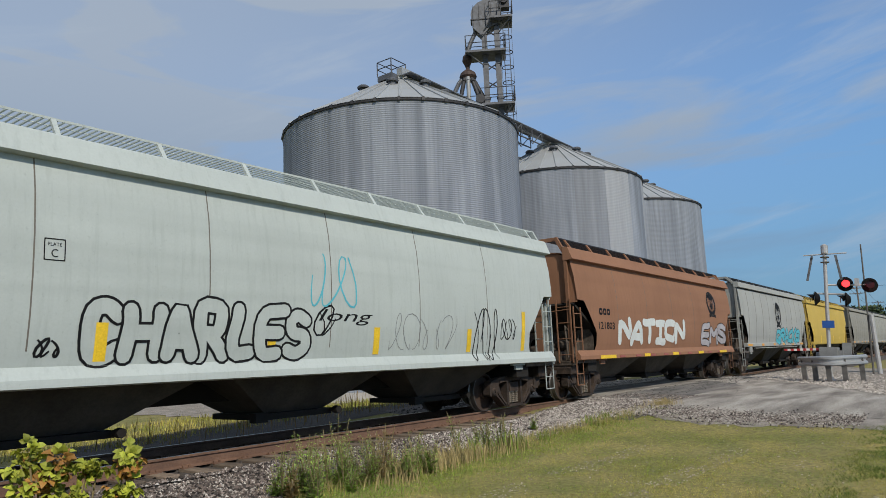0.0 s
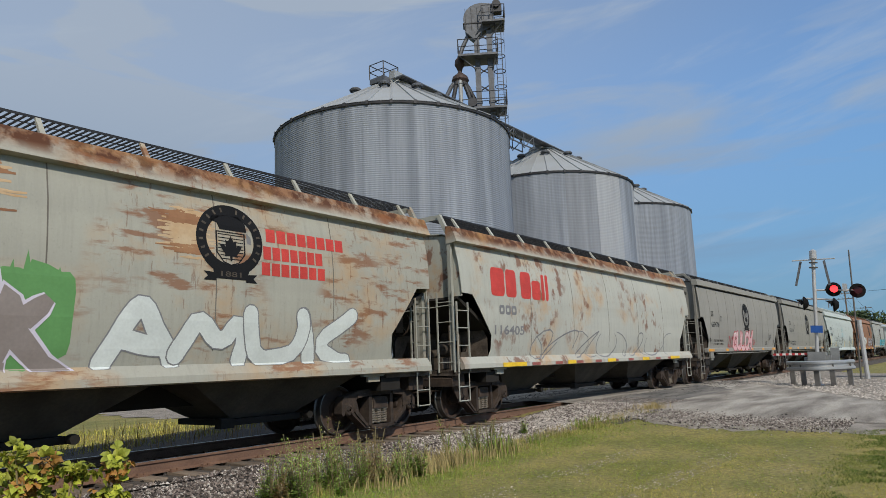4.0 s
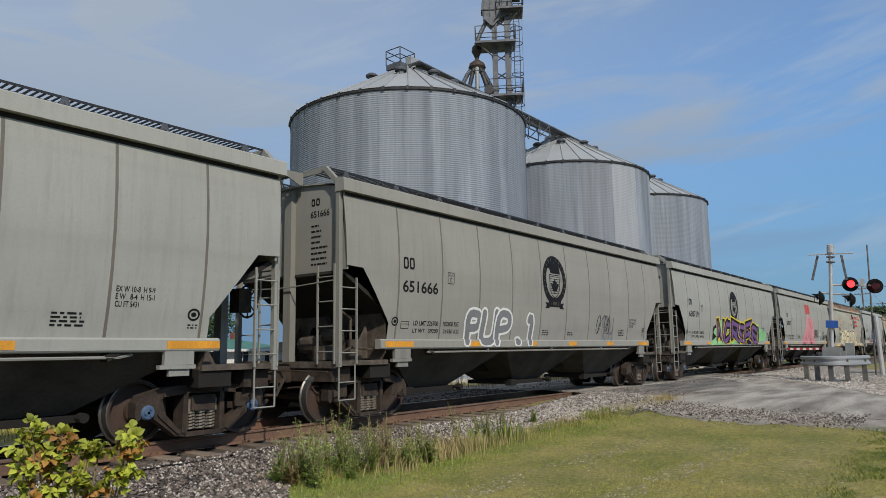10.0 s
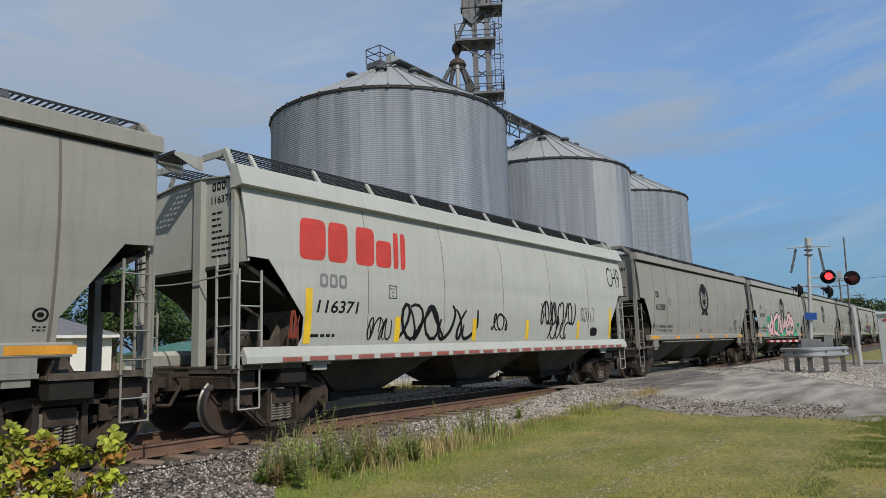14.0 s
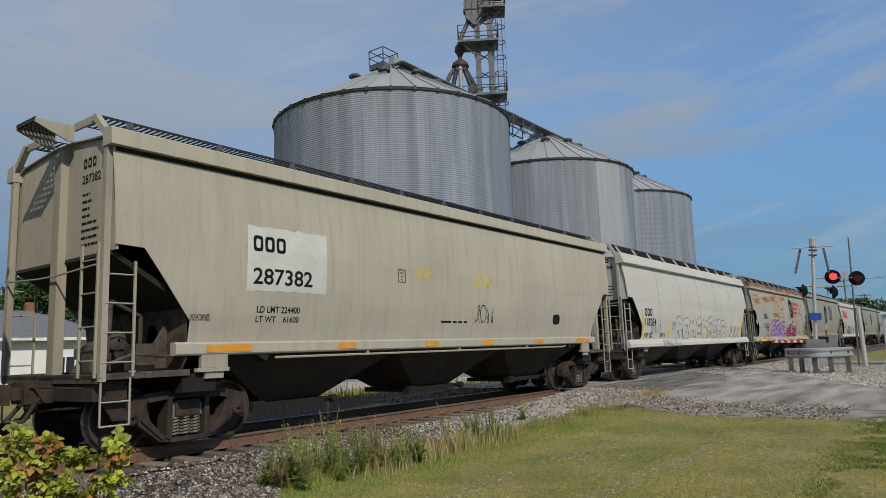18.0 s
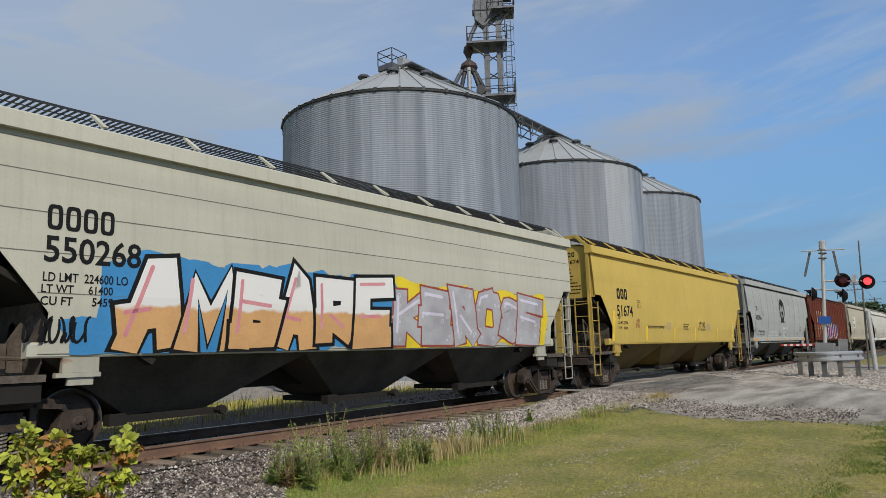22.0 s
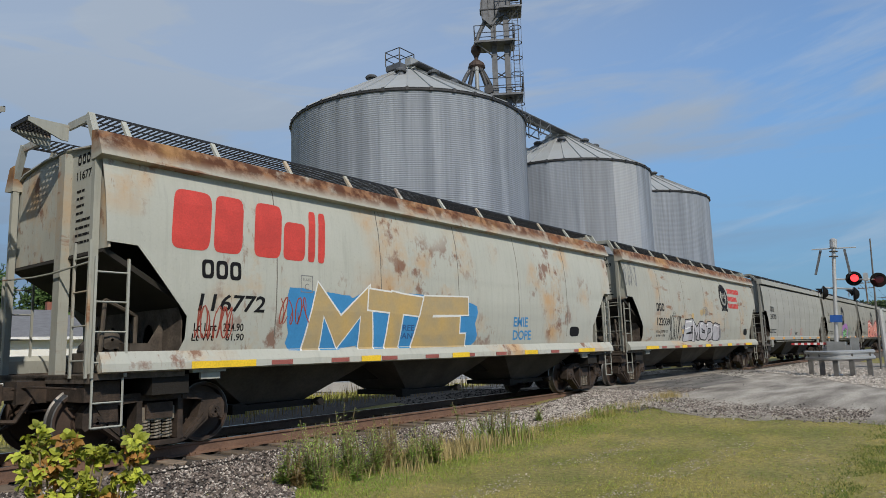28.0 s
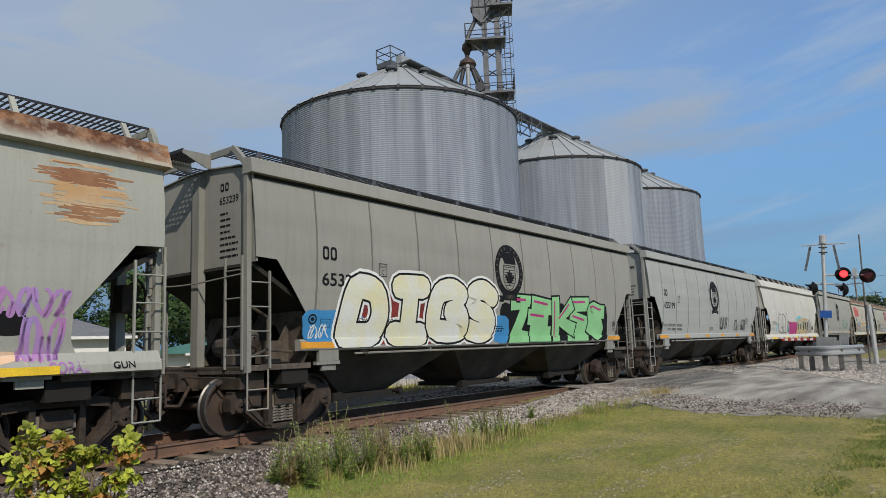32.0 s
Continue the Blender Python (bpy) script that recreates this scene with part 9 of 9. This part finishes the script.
tag("c17", 0.44, 1.21, 2.67, 2.97, G_YELLOW, 4, 3, 0.012)
tag("c17", 0.56, 1.36, 1.85, 2.27, M_INK, 5, 4, 0.012)
patch("c17", 4.32, 4.72, 1.84, 2.12, M_INK, 4, 0.03)
bars("c17", -0.76, 0.53, 1.82, 1.9, 1)
end_print("c17", "287382", None, 3)
blocks("c18", -6.02, -5.63, 2.58, 3.38, 1, M_CREAMLET, 0.0, 0.30)
blocks("c18", -5.29, -4.82, 2.57, 3.37, 1, M_CREAMLET, 0.0, 0.30)
blocks("c18", -4.48, -4.03, 2.54, 3.39, 1, M_CREAMLET, 0.0, 0.30)
text("c18", -6.01, -5.65, 2.03, 2.37, "31", M_CREAMLET)
text("c18", -5.3, -4.78, 2.04, 2.41, "08", M_CREAMLET)
text("c18", -4.51, -3.99, 2.06, 2.45, "48", M_CREAMLET)
text("c18", -5.99, -5.58, 1.81, 1.91, "LD LMT", M_CREAMLET)
text("c18", -5.21, -4.82, 1.82, 1.92, "221600", M_CREAMLET)
text("c18", -5.99, -5.67, 1.68, 1.77, "LT WT", M_CREAMLET)
text("c18", -5.21, -4.83, 1.67, 1.77, "61500", M_CREAMLET)
plate("c18", -3.59, -3.28, 2.34, 2.63, M_CREAMLET)
graffiti("c18", -3.01, 2.58, 1.46, 2.45, "WHONL", G_LILAC, G_WHITE, 19, fat=0.115, edge=0.045, wild=0.08, halo=G_SKY, halo_grow=0.08, angular=True)
patch("c18", -1.73, -1.04, 2.32, 2.48, G_MINT, 3)
patch("c18", 0.16, 0.88, 2.35, 2.52, G_MINT, 4)
patch("c18", -3.08, -2.88, 1.5, 2.06, G_MINT, 6)
patch("c18", -5.92, -5.67, 1.51, 1.64, M_CREAMLET, 4, 0.02)
grey_marks("c19", "652956", "226300", "59700", "102600 KG", "27100 KG", True)
text("c19", 0.15, 1.38, 1.51, 2.11, "EVERYONE\nHATES\nCARL", G_CHALK)
text("c19", -3.2, -1.15, 1.60, 1.86, "CLASS OF 2024.", G_CHALK, 0.1, "chalk handwriting", 0.0)
tag("c19", -6.22, -5.49, 1.91, 2.01, G_GREYLINE, 3, 6, 0.008)
blocks("c20", -6.47, -5.6, 2.75, 3.1, 3, M_INK, 0.0, 0.34)
text("c20", -6.5, -5.22, 2.2, 2.57, "51674", M_INK, 0.0, "painted lettering", 0.02)
plate("c20", -4.81, -4.56, 2.51, 2.77)
text("c20", -6.47, -5.66, 1.95, 2.05, "LD LMT 223700")
text("c20", -6.46, -5.66, 1.79, 1.88, "LT WT    62300")
text("c20", -3.95, -2.33, 1.84, 1.94, "EXTERIOR VALSPAR EPOXY 89V0009-89T603")
tag("c20", -4.96, -4.65, 1.85, 2.15, G_RUSTMARK, 6, 2, 0.016)
patch("c20", -2.11, -1.62, 1.8, 2.08, G_OCHRE, 4, 0.02)
patch("c20", 2.61, 3.12, 1.8, 2.08, G_OCHRE, 5, 0.02)
tag("c20", 1.57, 2.47, 1.79, 2.16, M_INK, 6, 4, 0.014)
bars("c20", -0.25, 0.41, 1.8, 2.06, 3)
stamp("c20", -6.35, 2.2)
end_print("c20", "51674", None, 3)
blocks("c21", -6.45, -5.57, 2.89, 3.21, 4)
text("c21", -6.45, -5.2, 2.48, 2.82, "550268")
text("c21", -6.45, -5.37, 2.24, 2.36, "LD LMT  224600 LO")
text("c21", -6.46, -5.57, 2.1, 2.21, "LT WT     61400")
text("c21", -6.46, -5.56, 1.95, 2.06, "CU FT      5459")
patch("c21", -6.16, -5.21, 1.34, 1.83, G_SKY, 3, 0.2)
graffiti("c21", -5.51, -0.09, 1.34, 2.67, "AMBARE", G_TWOTONE, M_INK, 20, fat=0.12, edge=0.042, wild=0.12, halo=G_SKY, halo_grow=0.04, angular=True, shine=G_PINKDEEP, label="block graffiti, white over apricot, with black edges")
graffiti("c21", -0.05, 5.83, 1.35, 2.58, "KEROSE", G_SILVER, G_RUSTMARK, 21, fat=0.11, edge=0.03, wild=0.14, halo=G_YELLOW, halo_grow=0.06, angular=True, spots=True, shine=G_PALELILAC)
tag("c21", -6.62, -5.82, 1.49, 1.82, M_INK, 3, 8, 0.02)
end_print("c21", "550268", None, 4)
grey_marks("c22", "650190", "226700", "59300", "102800 KG", "26900 KG", False, dx=0.08)
solid_blocks("c22", -0.65, 0.62, 3.24, 3.87, 2, M_RED, 0.0, 0.1)
tag("c22", 4.85, 6.16, 1.53, 2.08, G_GREYLINE, 4, 3, 0.008)
grey_marks("c23", "653166", "226100", "59900", "102550 KG", "27150 KG", True)
patch("c23", -3.02, -2.24, 1.34, 1.73, G_TEAL, 4)
patch("c23", 3.27, 4.13, 1.33, 1.73, G_MAGENTA, 4)
patch("c23", -2.62, -2.31, 1.92, 2.2, G_MAGENTA, 5)
graffiti("c23", -2.74, 3.78, 1.34, 2.80, "ESMAR", G_SALMON, M_INK, 22, shine=G_WHITE, fat=0.085, edge=0.030, wild=0.14, angular=True, aura=G_DKRED)
text("c23", 3.53, 4.28, 2.13, 2.34, "SNNS")
text("c23", 3.93, 4.65, 1.83, 2.05, "HFD")
grey_marks("c24", "653092", "226700", "59900", "102800 KG", "27150 KG", True)
patch("c24", -0.26, 2.23, 1.35, 2.39, G_PURPLE, 6, 0.1)
patch("c24", 0.23, 1.75, 1.35, 2.0, G_GREEN, 5, 0.08)
graffiti("c24", -0.15, 1.71, 1.36, 2.06, "SMEO", G_MINT, M_INK, 23, wild=0.2)
tag("c24", 2.15, 3.55, 1.49, 2.23, G_JADE, 5, 6, 0.010)
text("c24", 1.87, 2.16, 1.34, 1.47, "2.B", M_WHITE)
blocks("c25", -6.54, -5.78, 2.8, 3.07, 4)
text("c25", -6.55, -5.29, 2.41, 2.68, "200385")
bars("c25", -6.55, -5.13, 1.67, 1.9, 3)
prohibit("c25", -1.93, -1.5, 1.56, 1.93)
prohibit("c25", 0.75, 1.27, 1.55, 1.96)
bars("c25", -0.62, 0.02, 1.56, 1.76, 3)
end_print("c25", "200385", None, 4)
blocks("c26", -5.27, -4.52, 2.41, 2.69, 3)
text("c26", -5.24, -4.05, 1.91, 2.18, "122009")
plate("c26", -3.67, -3.45, 2.19, 2.42)
text("c26", -5.29, -4.23, 1.67, 1.76, "Ld Lmt  224900  LO")
text("c26", -5.28, -4.46, 1.53, 1.61, "Lt Wt     61100")
tag("c26", -7.7, -6.65, 3.16, 3.95, G_GREYLINE, 4, 5, 0.014)
tag("c26", -4.07, -2.87, 1.4, 2.3, M_INK, 5, 6, 0.016)
graffiti("c26", -2.51, 1.74, 1.33, 2.15, "EMODS", G_SILVER, M_INK, 24, fat=0.085, edge=0.045, wild=0.14, angular=True, shine=G_WHITE, halo=G_GREYLINE, halo_grow=-0.2)
patch("c26", -1.7, -1.41, 2.19, 2.38, G_OCHRE, 0, 0.3)
patch("c26", -0.69, -0.37, 2.34, 2.55, G_OCHRE, 1, 0.3)
patch("c26", -0.42, -0.08, 2.41, 2.62, G_OCHRE, 2, 0.3)
patch("c26", -2.77, -2.52, 1.63, 1.81, G_OCHRE, 3, 0.3)
patch("c26", 1.2, 1.6, 1.66, 1.89, G_OCHRE, 4, 0.3)
emblem("c26", 2.05, 3.2, 2.59, 3.77)
solid_blocks("c26", 3.33, 5.12, 3.4, 3.62, 8, M_RED)
solid_blocks("c26", 3.25, 4.64, 3.06, 3.27, 7, M_RED)
solid_blocks("c26", 3.21, 4.69, 2.75, 2.96, 7, M_RED)
tag("c26", -0.31, 0.27, 2.35, 2.7, G_GREYLINE, 6, 4, 0.01)
patch("c26", 5.38, 5.94, 1.57, 1.87, M_INK, 4, 0.03)
end_print("c26", "122009", None, 3)
name_blocks("c27", -6.78, -3.83, 2.82, 3.72, M_RED, 0.1)
blocks("c27", -6.29, -5.57, 2.42, 2.7, 3)
text("c27", -6.31, -5.13, 1.94, 2.2, "116772", M_INK, 0.15)
plate("c27", -4.41, -4.15, 2.3, 2.59, G_GREYLINE)
text("c27", -6.35, -5.5, 1.65, 1.77, "Ld Lmt   224.90")
text("c27", -6.37, -5.48, 1.51, 1.62, "Lt Wt     61.90")
graffiti("c27", -4.29, 0.26, 1.20, 2.46, "MTE", G_OCHRE, G_WHITE, 25, fat=0.085, edge=0.022, wild=0.05, halo=G_SKY, halo_grow=-0.12, angular=True, lean=0.12, label="ochre block letters with white edges on blue")
text("c27", -1.92, -1.36, 1.52, 1.79, "FREE\nFANT", G_BLUE)
text("c27", -0.88, -0.37, 1.55, 1.9, "DOPE", G_BLUE)
text("c27", 2.2, 3.03, 1.47, 2.02, "EMIE\nDOPE", G_SKY)
tag("c27", -4.83, -4.2, 1.76, 2.22, G_RUSTMARK, 4, 4, 0.012)
tag("c27", -6.33, -5.71, 1.54, 2.03, G_RUSTMARK, 5, 7, 0.012)
patch("c27", 5.06, 5.59, 1.55, 1.82, M_INK, 4, 0.03)
end_print("c27", "116772", None, 3)
grey_marks("c28", "650685", "226700", "59300", "102800 KG", "26900 KG", True)
text("c28", 2.1, 4.67, 1.58, 2.4, "ET-19", G_JADE, 0.0, "faint green lettering", -0.02)
text("c29", -6.11, -4.99, 1.89, 2.11, "118850", G_GREYLINE)
blocks("c29", -6.02, -5.25, 2.44, 2.73, 3, G_CHALK)
text("c29", -6.17, -5.34, 1.64, 1.75, "Ld Lmt  227.50", G_GREYLINE)
graffiti("c29", -4.5, -2.2, 1.41, 2.57, "ULTRA", P_WHITE, M_INK, 26, fat=0.17, edge=0.03, wild=0.10)
band("c29", -1.66, 0.50, 1.38, 2.10, G_MAGENTA, "magenta band of spray paint")
patch("c29", 0.6, 3.9, 1.95, 2.48, G_CYAN, 8, 0.12)
graffiti("c29", 0.73, 3.82, 1.36, 2.41, "DOIII", G_OCHRE, G_CHALK, 27, fat=0.085, edge=0.03, wild=0.05, halo=M_INK, halo_grow=-0.12, angular=True)
patch("c29", -5.18, -4.98, 1.51, 1.77, G_CYAN, 4)
patch("c29", -4.88, -4.6, 1.79, 1.98, G_CYAN, 5)
patch("c29", -1.96, -1.69, 1.46, 1.81, G_CYAN, 6)
tag("c29", 4.05, 5.22, 1.42, 2.35, M_INK, 7, 4, 0.018)
tag("c29", -2.17, -1.67, 1.47, 2.15, M_INK, 8, 2, 0.025)
patch("c29", 5.32, 5.82, 1.6, 1.86, M_INK, 4, 0.03)
end_print("c29", "118850", None, 3)
grey_marks("c30", "655199", "225500", "60500", "102250 KG", "27450 KG", True)
tag("c30", 0.78, 1.84, 1.67, 2.2, M_INK, 4, 6, 0.02)
tag("c30", 2.99, 3.81, 1.6, 2.11, M_INK, 5, 4, 0.018)
tag("c30", 4.08, 4.94, 1.6, 2.13, M_INK, 6, 4, 0.018)
grey_marks("c31", "653239", "225700", "60300", "102350 KG", "27350 KG", True)
patch("c31", -6.47, -5.08, 1.42, 2.04, G_SKY, 4, 0.15)
graffiti("c31", -5.69, -0.53, 1.29, 2.80, "DIGS", G_LEMON, M_INK, 28, fat=0.092, edge=0.026, wild=0.06, halo=G_BRICKRED, halo_grow=-0.30, aura=G_WHITE, label="fat pale bubble letters with black edges")
patch("c31", -5.05, -4.75, 1.47, 1.65, G_DKRED, 5, 0.2)
patch("c31", -0.66, 0.04, 1.33, 1.97, G_SKY, 7)
graffiti("c31", -0.01, 5.4, 1.28, 2.6, "ZEKES", G_MINT, M_INK, 29, fat=0.095, edge=0.034, wild=0.16, halo=M_INK, halo_grow=-0.25, angular=True, shine=G_MAGENTA)
tag("c31", -6.37, -5.91, 1.51, 1.75, G_WHITE, 4, 4, 0.012)
tag("c32", 5.6, 6.48, 1.82, 2.16, G_LILAC, 4, 6, 0.03)
tag("c32", 5.94, 6.45, 1.28, 1.82, G_LILAC, 5, 5, 0.03)
patch("c32", 5.44, 6.0, 1.11, 1.4, G_ORANGE, 5)
text("c32", 6.27, 6.76, 1.12, 1.27, "CORAL", G_PURPLE)
text("c32", 7.07, 7.37, 1.16, 1.25, "GUN", M_INK)
patch("c32", 5.68, 6.01, 1.59, 1.89, M_INK, 4, 0.02)
smear("c32", 6.03, 7.26, 3.02, 3.83)
smear("c4", -7.51, -6.55, 2.97, 3.88)
smear("c4", -6.22, -4.85, 3.2, 3.82)
smear("c4", -6.1, -5.33, 2.61, 3.0)
smear("c4", -4.59, -3.41, 3.14, 3.88)
smear("c4", -4.54, -3.57, 2.57, 3.14)
smear("c4", -2.95, -2.16, 3.59, 3.91)
smear("c4", -2.89, -2.15, 3.04, 3.34)
smear("c4", -1.49, -0.41, 3.09, 3.98)
smear("c4", 1.42, 2.44, 2.91, 3.68)
smear("c15", -7.45, -5.76, 3.02, 3.82)
smear("c15", -5.33, -3.27, 3.04, 3.93)
smear("c15", -3.19, -1.2, 3.08, 4.02)
smear("c15", -2.99, -1.53, 2.48, 2.86)
smear("c15", -0.46, 1.15, 3.33, 4.14)
smear("c6", 1.33, 2.35, 3.15, 3.78)
smear("c6", 1.48, 2.27, 2.81, 3.19)
smear("c6", 5.84, 6.96, 3.33, 3.84)


def motions():
    for ob, x_mid, sets in TRAIN:
        walk(ob, [(t, pose(x_mid + travel(t), 0, 0)) for t in [2.0 * i for i in range(17)]])
        for x_axle, wheels, x_truck in sets:
            ticks = [k for k in range(0, 961) if -6 < x_mid + x_axle + travel(k / 30) < 60]
            if not ticks:
                continue
            ticks = sorted({0, *ticks, 960})
            lo, hi = [k for k in ticks if -6 < x_mid + x_axle + travel(k / 30) < 60][0], [k for k in ticks if -6 < x_mid + x_axle + travel(k / 30) < 60][-1]
            rows = [(k / 30, pose(x_axle - x_truck, 0, WHEEL_R) @ Matrix.Rotation(travel(min(hi, max(lo, k)) / 30) / WHEEL_R, 4, "Y")) for k in ticks]
            for w in wheels:
                walk(w, rows)

    # the two lamps flash in turn: each lens turns its lit or its dark face outwards within two ticks of a thirtieth of a second
    beats, ticks = (2, 13, 21, 32, 43, 51, 53), (30, 240, 392, 600, 810, 962, 1000)
    for k, (lens, home) in enumerate(LAMPS):
        def face(n):
            return home @ pose(0, 0, 0, 0, 0, 2 if (n % 2 == 0) == (k == 0) else 178)
        rows = [(0.0, face(0))]
        for n in range(1, 51):
            tick = round(np.interp(n, beats, ticks)) if n > 1 else 11
            rows += [((tick - 2) / 30, face(n - 1)), ((tick - 1) / 30, home @ pose(0, 0, 0, 0, 0, 90)), (tick / 30, face(n))]
        rows.append((32.0, face(50)))
        walk(lens, rows)


motions()
